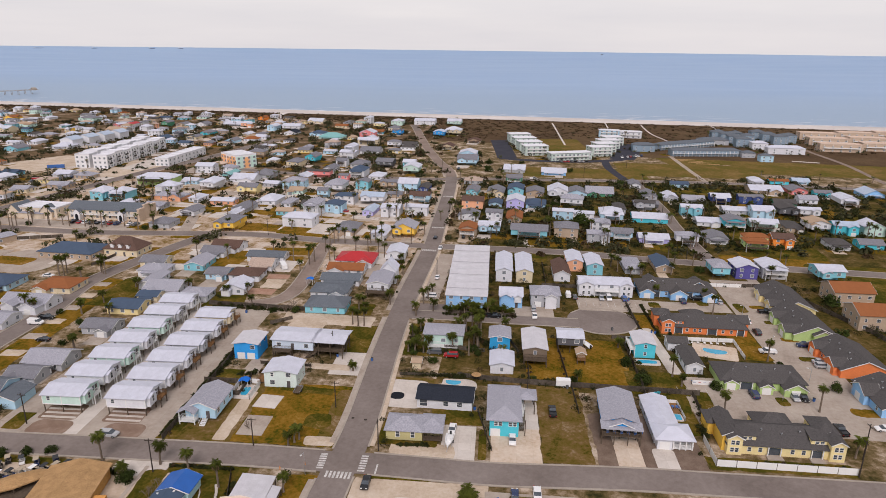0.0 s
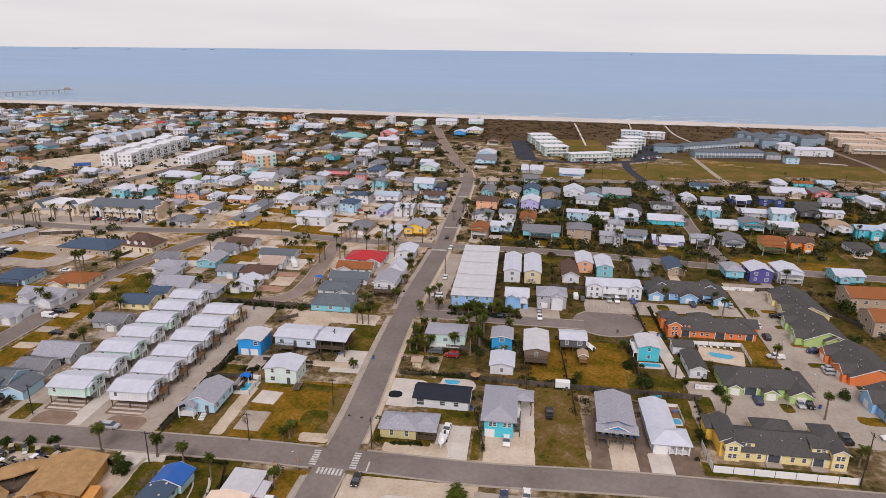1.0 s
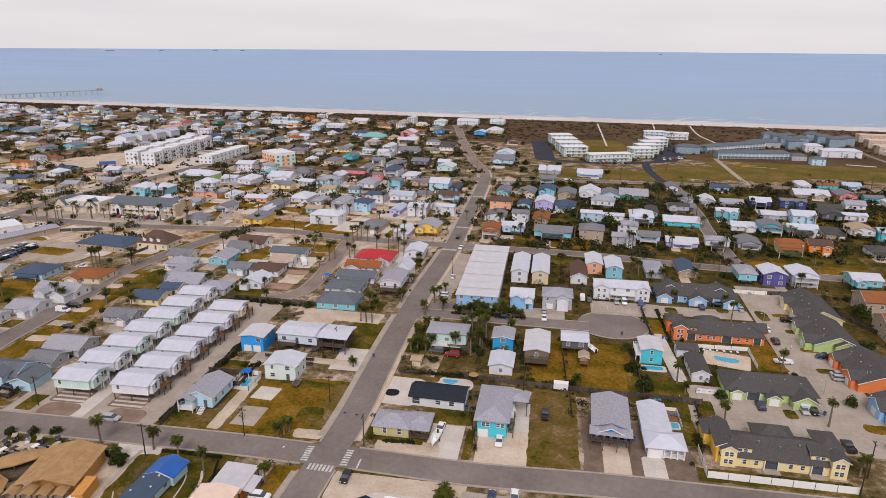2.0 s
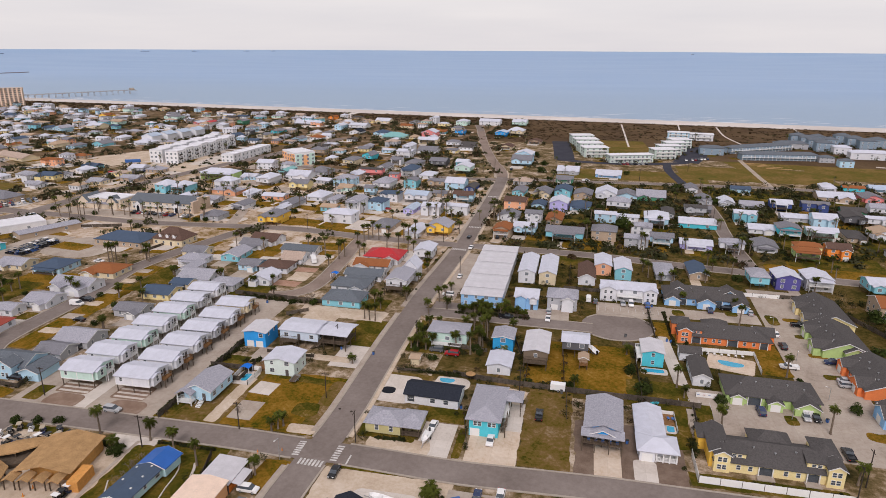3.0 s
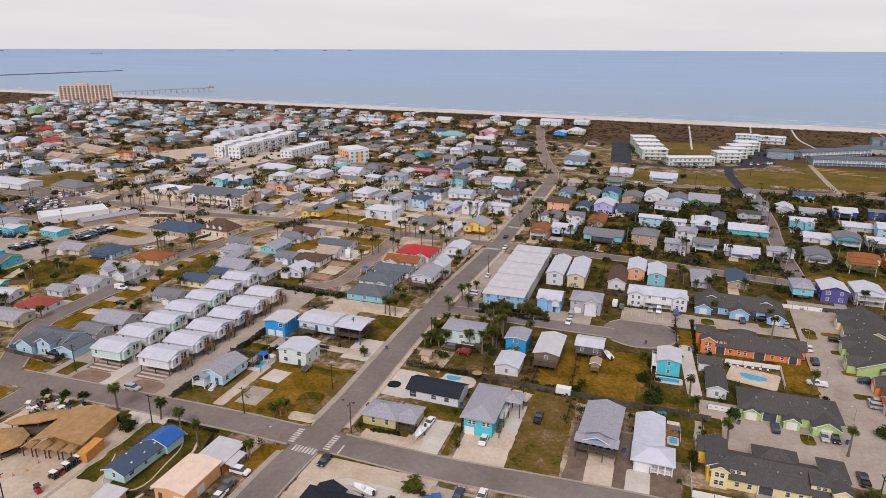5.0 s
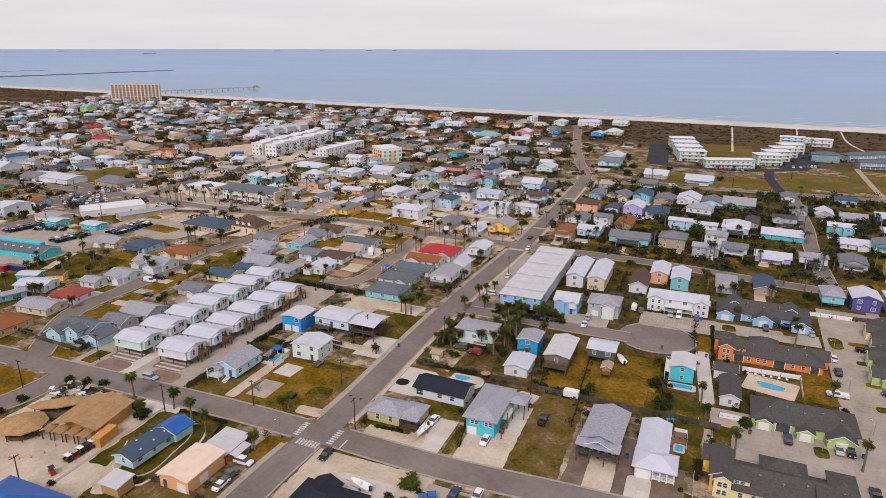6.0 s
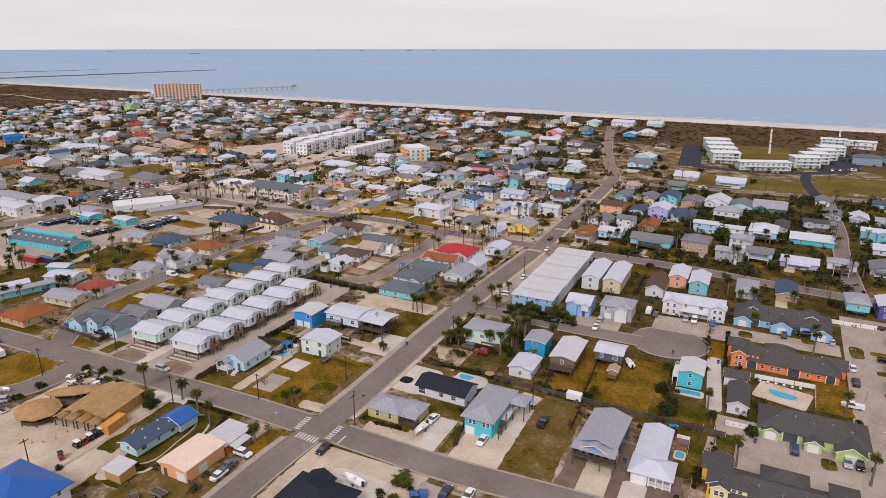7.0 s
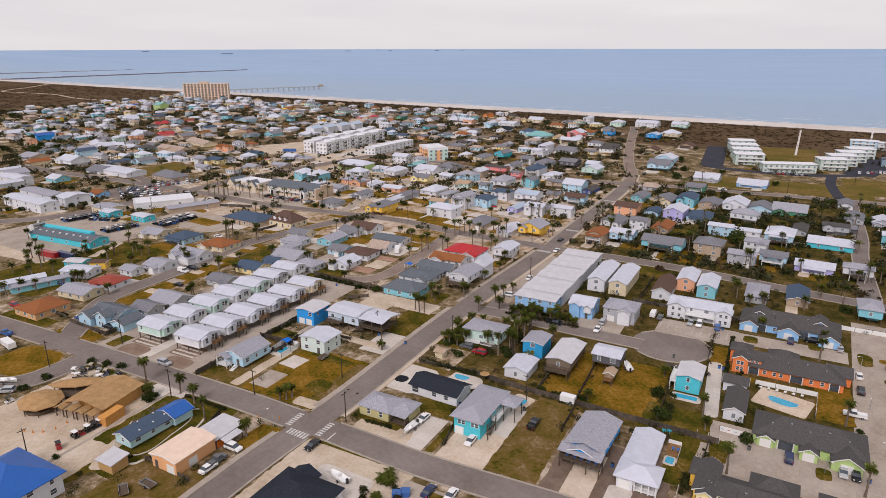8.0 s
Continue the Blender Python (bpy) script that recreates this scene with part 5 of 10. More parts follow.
def terrace(x, y, w, d, eave, wall, label, bays, rot=-9.0, pitch=0.5, garages=True, front="S", roof="hip", auto=True):
    """A long building with a charcoal roof and gabled bays. bays: (u, width, depth, eave height)."""
    h = thing("terrace_house", label, "terrace house", x, y, 0, rot, "coloured terraces")
    h["size_x"], h["size_y"] = w, d
    block(h, 0, 0, w, d, 0, eave, roof, "x" if w > d else "y", pitch, wall, "d", 0.5)
    for u, bw, bd, be in bays:
        if front == "S":
            block(h, u, -d / 2 - bd / 2 + 1.5, bw, bd + 3.0, 0, be, "gable", "y", 0.55, wall, "d", 0.35)
            if be > 4.5:
                for du in (-0.55, 0.55):
                    shared("pane", WINDOW["s"][1], shared("window", WINDOW["s"][0], h, pose(u + du, -d / 2 - bd, be - 1.9)))
                    shared("pane", WINDOW["s"][1], shared("window", WINDOW["s"][0], h, pose(u + du, -d / 2 - bd, 0.8)))
            elif garages:
                shared("garage_door", GARAGE, h, pose(u, -d / 2 - bd, 0.02))
        else:
            block(h, -w / 2 - bd / 2 + 1.5, u, bd + 3.0, bw, 0, be, "gable", "x", 0.55, wall, "d", 0.35)
            shared("garage_door", GARAGE, h, pose(-w / 2 - bd, u, 0.02, 0, 0, -90))
    for i in range(5):
        a = (i - 2) * max(w, d) * 0.17
        q = min(w, d) * (0.16 if i % 2 else 0.24)
        z = eave + 0.1 + (min(w, d) / 2 + 0.5 - q) * pitch
        bm = bmesh.new()
        cyl(bm, 0, 0, 0, 0.5, 0.12, 0.12, 8)
        box(bm, -0.22, 0.22, -0.22, 0.22, 0.4, 0.5)
        part("roof_vent", bm, M_METAL, h).matrix_basis = pose(a, -q, z) if w > d else pose(-q, a, z)
    n = int((w if front == "S" else d) / 4.2)
    for i in range(n):
        u = ((i + 0.5) / n - 0.5) * (w if front == "S" else d)
        if not auto or any(abs(u - b[0]) < b[1] / 2 + 0.6 for b in bays):
            continue
        m = pose(u, -d / 2, 0.9) if front == "S" else pose(-w / 2, u, 0.9, 0, 0, -90)
        if i % 3 == 1 and front == "S":
            # No real recess: a dark glazed block gives the porch its shade by colour.
            bm = bmesh.new()
            box(bm, u - 1.6, u + 1.6, -d / 2 - 0.03, -d / 2 + 0.3, 0.05, 2.35)
            part("porch_shade_panel", bm, M_GLASS, h, "dark glazed panel standing in for a shaded porch recess")
            for du in (-1.7, 1.7):
                shared("post", POSTW, h, pose(u + du, -d / 2 - 0.35, 0) @ Matrix.Diagonal((1, 1, eave - 0.1, 1)))
        else:
            shared("pane", WINDOW["s"][1], shared("window", WINDOW["s"][0], h, m))
    return h


h = terrace(109.0, 6.6, 27.0, 11, 2.6, "LY", "pale yellow terrace with charcoal roof and two-storey end bays", [(-12.0, 3.5, 0.7, 4.7), (12.1, 3.5, 0.9, 4.7)], pitch=0.46, auto=False)
block(h, -12.4, 1.2, 4.2, 11.4, 0, 4.5, "gable", "y", 0.5, "Y", "d")
block(h, -13.6, 5.4, 5.0, 6.0, 0, 3.4, "hip", "x", 0.5, "Y", "d")
for u in (-8.6, 8.4):
    block(h, u, -2.6, 4.0, 3.8, 2.6, 4.6, "shed", "x", 0.12, "LY", "d", 0.3)
    for du in (-0.6, 0.6):
        shared("pane", WINDOW["s"][1], shared("window", WINDOW["s"][0], h, pose(u + du, -4.52, 3.5) @ Matrix.Diagonal((1, 1, 0.62, 1))))
block(h, 0.5, 5.2, 9.0, 7.0, 0, 3.4, "hip", "x", 0.62, "LY", "d")
block(h, 11.6, 2.4, 5.0, 7.6, 0, 4.6, "hip", "y", 0.5, "LY", "d")
for u in (-8.2, -5.6, 2.0, 4.6):
    shared("pane", WINDOW["s"][1], shared("window", WINDOW["s"][0], h, pose(u, -5.5, 0.8)))
for u, wd in ((-2.4, 3.0), (7.6, 2.6)):
    # Dark block flush with the wall paints the depth of each porch.
    bm = bmesh.new()
    box(bm, u - wd / 2, u + wd / 2, -5.55, -5.2, 0.1, 2.2)
    part("porch_shade_panel", bm, M_GLASS, h, "dark glazed panel standing in for a shaded porch recess")
    for du in (-wd / 2, wd / 2):
        shared("post", POSTW, h, pose(u + du, -6.0, 0) @ Matrix.Diagonal((1, 1, 2.6, 1)))
    bm = bmesh.new()
    box(bm, u - wd / 2 - 0.4, u + wd / 2 + 0.4, -7.6, -5.6, 0.02, 0.3)
    part("porch_step", bm, M_DECK if u < -3 else M_CONC, h)
h = terrace(120.8, 38.4, 24, 11.5, 2.7, "LG", "lime green terrace with charcoal roof and garage bays", [(-9.2, 3.6, 0.8, 2.35), (0.2, 3.8, 2.4, 2.35), (8.0, 6.2, 3.2, 2.45)], pitch=0.5)
h = terrace(120.4, 76.6, 29.0, 10.6, 2.6, "CO", "orange terrace with charcoal roof and white-framed windows", [(-12.6, 4.2, 1.0, 4.6)], pitch=0.48, auto=False)
block(h, -13.2, 3.2, 5.6, 5.6, 0, 4.2, "hip", "x", 0.5, "CO", "d")
block(h, -8.8, -2.8, 3.6, 3.6, 2.6, 4.4, "shed", "x", 0.12, "CO", "d", 0.3)
for du in (-0.6, 0.6):
    shared("pane", WINDOW["s"][1], shared("window", WINDOW["s"][0], h, pose(-8.8 + du, -4.62, 3.4) @ Matrix.Diagonal((1, 1, 0.62, 1))))
block(h, -1.5, 5.0, 8.0, 6.0, 0, 3.2, "hip", "x", 0.6, "CO", "d")
block(h, 13.4, 2.6, 6.0, 6.4, 0, 3.0, "gable", "x", 0.55, "CO", "d")
for u in (-5.8, -3.2, -1.4, 6.4, 9.2):
    shared("pane", WINDOW["s"][1], shared("window", WINDOW["s"][0], h, pose(u, -5.3, 0.8)))
for u, wd in ((-8.8, 2.8), (2.6, 3.2), (12.2, 2.4)):
    # Porch shade again as a dark glazed block, the wall behind unbroken.
    bm = bmesh.new()
    box(bm, u - wd / 2, u + wd / 2, -5.36, -5.0, 0.1, 2.2)
    part("porch_shade_panel", bm, M_GLASS, h, "dark glazed panel standing in for a shaded porch recess")
    for du in (-wd / 2, wd / 2):
        shared("post", POSTW, h, pose(u + du, -5.7, 0) @ Matrix.Diagonal((1, 1, 2.5, 1)))
h = terrace(125.0, 112.0, 30, 12, 2.8, "SB", "sky blue terrace with charcoal roof and garage bays", [(-12.2, 5.6, 2.2, 2.5), (0.0, 6.4, 3.2, 2.6), (12.0, 5.8, 4.0, 2.5)], pitch=0.5)
block(h, -9.5, 1.5, 4.4, 7.0, 0, 4.6, "gable", "y", 0.55, "SB", "d")
block(h, 9.0, 1.0, 4.4, 7.0, 0, 4.6, "gable", "y", 0.55, "SB", "d")
h = terrace(163.5, 98.0, 14, 24, 2.8, "LY", "pale yellow terrace with charcoal roof along the drive", [(-7, 5, 1.5, 3.0), (4, 5, 1.5, 3.0)], front="W", pitch=0.42, roof="gable")
h = terrace(157.0, 75.0, 14, 22, 2.8, "LG", "lime green terrace with charcoal roof along the drive", [(-7, 6, 2.5, 3.0), (5, 5, 1.5, 3.0)], front="W", pitch=0.42, roof="gable")
block(h, 2.0, -10.0, 6.0, 5.0, 0, 3.2, "gable", "y", 0.5, "LG", "d")
h = terrace(156.5, 48.0, 14.5, 20, 2.9, "CO", "orange terrace with charcoal roof along the drive", [(-5.5, 6, 1.5, 3.2), (6.5, 5, 1.5, 3.2)], front="W", pitch=0.42, roof="gable")
h = terrace(153.0, 24.0, 14, 16, 2.8, "SB", "sky blue terrace with charcoal roof along the drive", [(2, 7, 1.5, 3.2)], front="W", pitch=0.42, roof="gable")
house(190.5, 100.5, 15, 12, 6.0, "R", "o", "gable", "x", 0.4, label="tan two-storey house with rust-brown roof", glaze=2)
house(184.0, 78.0, 13, 12, 6.0, "R", "o", "gable", "x", 0.4, label="tan two-storey house with rust-brown roof", glaze=2)


# ---------------------------------------------------------------- beach bar and buildings by the near corner


def thatch_hut(x, y, w, d, eave, rise, rot, label, open_sides=True):
    h = thing("thatched_hut", label, "thatched hut", x, y, 0, rot)
    h["size_x"], h["size_y"] = w, d
    bm = bmesh.new()
    n = 8
    ring = []
    for k, (s, z) in enumerate(((1.0, eave - 0.3), (1.0, eave), (0.72, eave + rise * 0.42), (0.35, eave + rise * 0.82), (0.04, eave + rise))):
        ring.append([bm.verts.new((w / 2 * s * math.cos(6.2832 * i / n) * (1 + 0.02 * math.sin(5 * i + k)), d / 2 * s * math.sin(6.2832 * i / n) * (1 + 0.02 * math.cos(3 * i + k)), z)) for i in range(n)])
    for a, b in zip(ring, ring[1:]):
        for i in range(n):
            bm.faces.new((a[i], a[(i + 1) % n], b[(i + 1) % n], b[i]))
    bm.faces.new(ring[-1])
    bm.faces.new(ring[0][::-1])
    part("thatch_roof", bm, M_THATCH, h)
    bm = bmesh.new()
    cyl(bm, 0, 0, 0, 1.1, w * 0.33, w * 0.33, 14)
    part("bar_counter", bm, M_WOOD, h)
    for i in range(8):
        a = 6.2832 * i / 8
        shared("post", POST, h, pose(w * 0.41 * math.cos(a), d * 0.41 * math.sin(a), 0) @ Matrix.Diagonal((1, 1, eave, 1)))
    return h


thatch_hut(-72.4, -16.0, 12.6, 11.4, 2.8, 1.7, -8, "round open beach bar hut with thatched roof")
thatch_hut(-71.2, -5.3, 15.5, 5.6, 2.8, 0.9, 31, "long open hut with thatched roof")
h = thing("bar_hall", "large thatched beach bar hall with timber porch", "bar", -58.2, -7.8, 0, 2)
h["size_x"], h["size_y"] = 14, 18
bm = bmesh.new()
box(bm, -4.0, 6.2, -5.2, 6.6, 0, 3.4)
part("wall", bm, mat("orange_timber", (0.55, 0.30, 0.10), 0.85, 0.25, 1.0), h)
bm = bmesh.new()
roof_mesh(bm, 12.4, 13.6, 3.4, "gable", "y", 0.24, 0.6, 0)
part("thatch_roof", bm, M_THATCH, h)
for k in range(4):
    bm = bmesh.new()
    roof_mesh(bm, 2.2, 2.8, 2.7, "gable", "y", 0.5, 0.3, 0)
    bmesh.ops.translate(bm, vec=(-6.4 + 3.5 * k, -8.0 - 0.1 * k, 0), verts=bm.verts[:])
    part("porch_roof", bm, M_THATCH, h)
    for s in (-1.2, 1.2):
        shared("post", POST, h, pose(-6.4 + 3.5 * k + s, -9.2, 0) @ Matrix.Diagonal((1, 1, 2.7, 1)))
bm = bmesh.new()
box(bm, 6.9, 9.4, -9.4, -3.0, 0, 2.7)
part("store_box", bm, mat("orange_boards", (0.62, 0.30, 0.09), 0.8, 0.2, 1.2, lap=0.3), h, "orange timber store box")

h = house(-36.0, -13.6, 6.0, 16.8, 2.9, "PA", "n", "gable", "y", 0.36, 0.6, rot=-10, label="pale aqua bungalow with slate blue shingle roof", glaze=2)
block(h, 0.6, 6.4, 6.6, 5.5, 0.6, 3.05, "gable", "y", 0.36, "PA", "e", 0.5)
for k, (u, w) in enumerate(((2.0, -5.0), (-1.6, -3.0), (1.8, -1.0), (-1.8, 1.6), (1.4, 2.6))):
    bm = bmesh.new()
    cyl(bm, 0, 0, 0, 0.45, 0.1, 0.1, 8)
    box(bm, -0.2, 0.2, -0.2, 0.2, 0.35, 0.45)
    part("roof_vent", bm, M_TRIM, h).matrix_basis = pose(u, w, 2.9 + 0.36 * (3.0 - abs(u)))
h = thing("carport", "open carport with flat light metal roof and orange cabinets", "carport", -18.2, -9.6, 0, -8)
bm = bmesh.new()
prism(bm, [(-3.9, 2.75), (3.9, 2.5), (3.9, 2.64), (-3.9, 2.89)], -4.9, 4.9, "y")
part("roof", bm, M_SEAM["c", "x"], h)
for px in (-3.6, 0.0, 3.6):
    for py in (-4.6, 0.0, 4.6):
        shared("post", POST, h, pose(px, py, 0) @ Matrix.Diagonal((1, 1, 2.6, 1)))
bm = bmesh.new()
box(bm, -3.75, -3.65, -4.6, 4.6, 0, 2.7)
part("side_wall", bm, M_FENCEW, h)
bm = bmesh.new()
box(bm, 2.6, 3.6, -4.4, -1.0, 0.05, 1.7)
part("cabinet", bm, mat("orange_cabinet_paint", (0.72, 0.20, 0.03), 0.6), h, "orange cabinet")
bm = bmesh.new()
prism(bm, [(3.9, 2.3), (6.0, 2.0), (6.0, 2.1), (3.9, 2.42)], -3.6, 2.0, "y")
part("awning", bm, M_ROOF["c"], h)
for py in (-3.4, 1.8):
    shared("post", POST, h, pose(5.8, py, 0) @ Matrix.Diagonal((1, 1, 2.0, 1)))
PLACED.append((-18.2, -9.6, 7.6, 9.8, -8))
h = house(-20.3, -20.0, 8.2, 11.6, 3.5, "PE", "p", "gable", "y", 0.16, label="peach orange workshop with pale peach metal roof", glaze=0, category="workshop", name="workshop", seams=0.7)
on_wall(h, "S", 2.2, 0.02, GARAGE, "garage_door")
on_wall(h, "S", -2.6, 0.02, DOOR, "door")
on_wall(h, "E", -1.0, 0.02, GARAGE, "garage_door")
house(-33.4, -28.8, 5.0, 4.2, 2.6, "PY", "c", "shed", "x", 0.10, label="small plywood shed with metal roof", glaze=0, name="shed", category="shed")
h = house(-46.0, -45.0, 17, 14, 5.0, "W", "e", "hip", "x", 0.5, label="white two-storey house with royal blue metal roof", glaze=2, over=0.8)
h = house(14.6, -25.5, 15, 12.5, 3.0, "W", "k", "hip", "x", 0.5, label="white house with near-black hipped shingle roof", glaze=1)
block(h, -3.0, 5.2, 6, 5, 0, 3.0, "gable", "y", 0.5, "W", "k")

# blue pickup-truck bar with a long roof, and shops beyond
h = house(-204, 105, 44, 11, 3.2, "T", "l", "gable", "x", 0.3, label="long turquoise beach shop with slate grey roof", glaze=1, rot=-4, category="shop", name="shop")
bm = bmesh.new()
box(bm, -21.5, 14, 1.6, 4.4, 3.6, 5.4)
part("roof_parapet", bm, M_WALL["T"], h, "raised turquoise parapet box")
bm = bmesh.new()
for k in range(8):
    box(bm, -18.2 + 5 * k, -17.4 + 5 * k, -2.8, -2.0, 3.9, 4.7)
part("roof_vent", bm, M_TRIM, h)
bm = bmesh.new()
for s in (-1, 1):
    prism(bm, [(-6.5, 1.6), (0.5, 3.0), (0.5, 6.6), (-5.5, 3.6)], s * 3.2 - 0.25, s * 3.2 + 0.25, "y")
prism(bm, [(-6.8, 3.4), (0.5, 6.2), (0.5, 7.2), (-2.0, 6.6)], -3.4, 3.4, "y")
prism(bm, [(-1.8, 6.4), (0.4, 6.8), (0.6, 9.2)], -0.2, 0.2, "y")
prism(bm, [(-6.0, 0.0), (0.5, 0.0), (0.5, 1.2), (-6.3, 1.2)], -3.4, 3.4, "y")
ob = part("entrance_sculpture", bm, mat("weathered_white_paint", (0.6, 0.6, 0.6), 0.7, 0.2), h, "white and grey open-jawed entrance sculpture")
ob.matrix_basis = pose(-22, 0, 0)
for i, (x, y, w, d, e, wall, top) in enumerate(((-217, 184, 34, 17, 3.4, "BW", "v"), (-192, 181, 30, 9, 2.9, "R", "u"), (-234, 158, 16, 12, 3.6, "C", "u"), (-224, 150, 10, 8, 3.4, "T", "w"), (-200, 150, 12, 7, 3.0, "T", "w"), (-288, 150, 44, 11, 5.4, "W", "w"), (-272, 166, 12, 16, 5.4, "W", "w"), (-300, 168, 38, 10, 5.4, "W", "u"), (-362, 196, 26, 12, 6.0, "W", "w"), (-325, 253, 46, 16, 3.4, "W", "w"))):
    house(x, y, w, d, e, wall, top, "parapet" if i == 0 else "gable", "x", 0.18, label="%s flat-roofed shop building" % WALLS[wall][0] if i == 0 else "%s shop building with low %s roof" % (WALLS[wall][0], ROOFS[top][0]), glaze=1, rot=(48 if i == 0 else 58 if i == 1 else -12), category="shop", name="shop")
house(-270, 248, 26, 14, 3.4, "R", "g", "hip", "x", 0.5, label="tan restaurant with wide grey hip roof", rot=-16, category="restaurant", name="restaurant")
house(-140, 168, 27, 16, 3.0, "R", "n", "hip", "x", 0.35, label="low house with broad slate blue hip roof", rot=-12)
h = house(-117, 170, 17, 12, 3.2, "C", "b", "hip", "x", 0.75, label="cream house with steep brown roof and white dormers", rot=-12)
for u in (-4, 0, 4):
    block(h, u, -4.2, 1.6, 3.0, 3.4, 5.2, "gable", "y", 0.6, "BW", "b", 0.2)
h = house(-192, 243, 24, 14, 5.6, "CS", "v", "parapet", "x", label="cream stucco hall with flat white roof and arcade", rot=-12, category="hall", name="hall")
block(h, -14, -3, 8, 12, 0, 3.6, "gable", "y", 1.0, "CS", "l")
block(h, 6.5, -6, 7, 5, 0, 4.4, "gable", "y", 1.0, "CS", "l")
block(h, -3, -8, 16, 3, 0, 3.0, "shed", "x", 0.12, "CS", "u")
h = house(-154, 239, 42, 15, 5.4, "CS", "l", "gable", "x", 0.42, label="tan two-storey motel with long slate grey roof and white arches", rot=-9, category="motel", name="motel")
for u in (-14, 12):
    block(h, u, -9.0, 3.6, 3.2, 0, 4.6, "gable", "y", 0.9, "BW", "l", 0.2)
    # Shade inside the arch, painted as a thin black panel on the solid wall.
    bm = bmesh.new()
    prism(bm, [(u - 0.9, 0.02), (u + 0.9, 0.02), (u + 0.9, 2.6), (u + 0.5, 3.3), (u, 3.6), (u - 0.5, 3.3), (u - 0.9, 2.6)], -10.66, -10.58, "y")
    part("arch_shade_panel", bm, M_BLACK, h, "black arched panel painted as a shaded opening")
deck(h, -19, 19, -9.0, -7.6, 2.8, M_TRIM, posts=False)
for k in range(3):
    block(h, 21.6, -6.0 + 6 * k, 1.2, 5.8, 0, 6.6 + 1.4 * (k == 1), "flat", "x", 0.1, "TU", "y", 0.1)

# lane with brick drives left of the main street
slab("pavement_drive", -39.3, 146.0, 8.5, 11, 0.05, M_CONCL, "pale concrete pad with a parked motor home", rot=-8, corner=1)
slab("pavement_drive", -39.6, 134.4, 9.5, 5.4, 0.055, M_PAVER, "brick-red paver drive beside the lane", rot=-4)
slab("pavement_drive", -43.2, 117.0, 11, 6.0, 0.055, M_PAVER, "brick-red paver drive beside the lane", rot=-12)
slab("ground_sand_bed", -40.0, 125.8, 8.5, 10.5, 0.045, M_SANDY, "pale sand bed planted with palms", category="gravel")
slab("ground_lawn", -42, 170.5, 27, 11.5, 0.045, M_GRASS, "brown lawn at the end of the lane", category="lawn", rot=-3)
slab("ground_lawn", -169.2, 160.0, 30, 10, 0.05, M_GRASS, "golden dry lawn beside a house", category="lawn", rot=-14, corner=2.5)
slab("ground_lawn", -112.2, 127.5, 16, 13, 0.05, M_GRASS, "golden dry lawn beside a house", category="lawn", rot=-14, corner=2.5)
slab("ground_lawn", -109.6, 152.5, 26, 5, 0.05, M_GRASS, "golden dry lawn beside a house", category="lawn", rot=-12, corner=2.5)
slab("ground_lawn", -124.2, 112.3, 14, 12, 0.05, M_LAWN, "golden dry lawn beside a house", category="lawn", rot=-14, corner=2.5)
slab("ground_lawn", -103.6, 172.7, 14, 9, 0.05, M_GRASS, "golden dry lawn beside a house", category="lawn", rot=-14, corner=2.5)
slab("ground_lawn", -95.5, 195.6, 22, 7, 0.05, M_GRASS, "golden dry lawn beside a house", category="lawn", rot=-14, corner=2.5)
slab("ground_lawn", -100, 263, 17, 36, 0.05, M_GRASS, "wide brown and green lawn between houses", category="lawn", rot=-14, corner=4)
slab("ground_lawn", -38, 207, 30, 20, 0.05, M_GRASS, "wide brown lawn on a street corner", category="lawn", rot=-14, corner=5)
slab("pavement_drive", -27, 215, 14, 30, 0.055, M_CONCL, "pale concrete drive between houses", rot=-20, corner=2)
slab("ground_sand_yard", -20, 82.5, 13, 9, 0.055, M_SANDY, "bare sandy yard behind a house", category="yard", rot=-14, corner=1.5)
slab("ground_lawn", -1.5, 97, 9, 11, 0.05, M_LAWN, "green lawn below a raised house", category="lawn", rot=-8)
slab("pavement_drive", 1.5, 141, 6, 16, 0.05, M_CONC, "concrete drive beside a steep white house", rot=-9)
slab("pavement_drive", 7, 172, 12, 8, 0.05, M_CONC, "concrete drive of a white house", rot=-12)
slab("ground_lawn", -66, 160, 14, 24, 0.03, M_GRASS, "dry lawn between houses", category="lawn", rot=-10)
slab("pavement_drive", -62, 145, 9, 12, 0.05, M_CONCL, "pale concrete drive", rot=-10)
slab("pavement_drive", -66, 126, 8, 16, 0.05, M_CONC, "concrete drive between houses", rot=-10)
slab("ground_lawn", -98, 118, 14, 30, 0.035, M_LAWN, "green lawn along the street", category="lawn", rot=-8)
for k in range(6):
    slab("pavement_drive", -125.5 - 0.8 * (k % 3), 58 + 11.5 * k, 8.0, 4.6, 0.06, M_CONCL if k % 2 else M_CONC, "concrete drive from the street to a house", rot=-4)
    slab("pavement_drive", -110.5, 64 + 12.5 * k, 7.0, 4.4, 0.06, M_CONC if k % 2 else M_SANDY, "concrete drive from the street to a house", rot=-6)
slab("ground_lawn", -104, 23.6, 20, 6.5, 0.05, M_GRASS, "mown brown verge along a board fence", category="lawn", rot=-11, corner=2.5)
slab("ground_cleared_site", -280, 410, 58, 70, 0.03, M_SANDY, "cleared sandy building site", category="lot", rot=-35, corner=6)
slab("pavement_shop_yard", -186, 156, 22, 40, 0.035, M_CONC, "concrete yard with rows of parked carts", rot=-10)
slab("ground_garden", -162, 98, 36, 26, 0.03, M_LAWN, "green garden with palms and a sandy path", category="lawn", rot=-8, corner=3)
slab("ground_path", -174, 100, 4, 24, 0.05, M_SANDY, "winding sandy path", category="path", rot=14, corner=1.5)
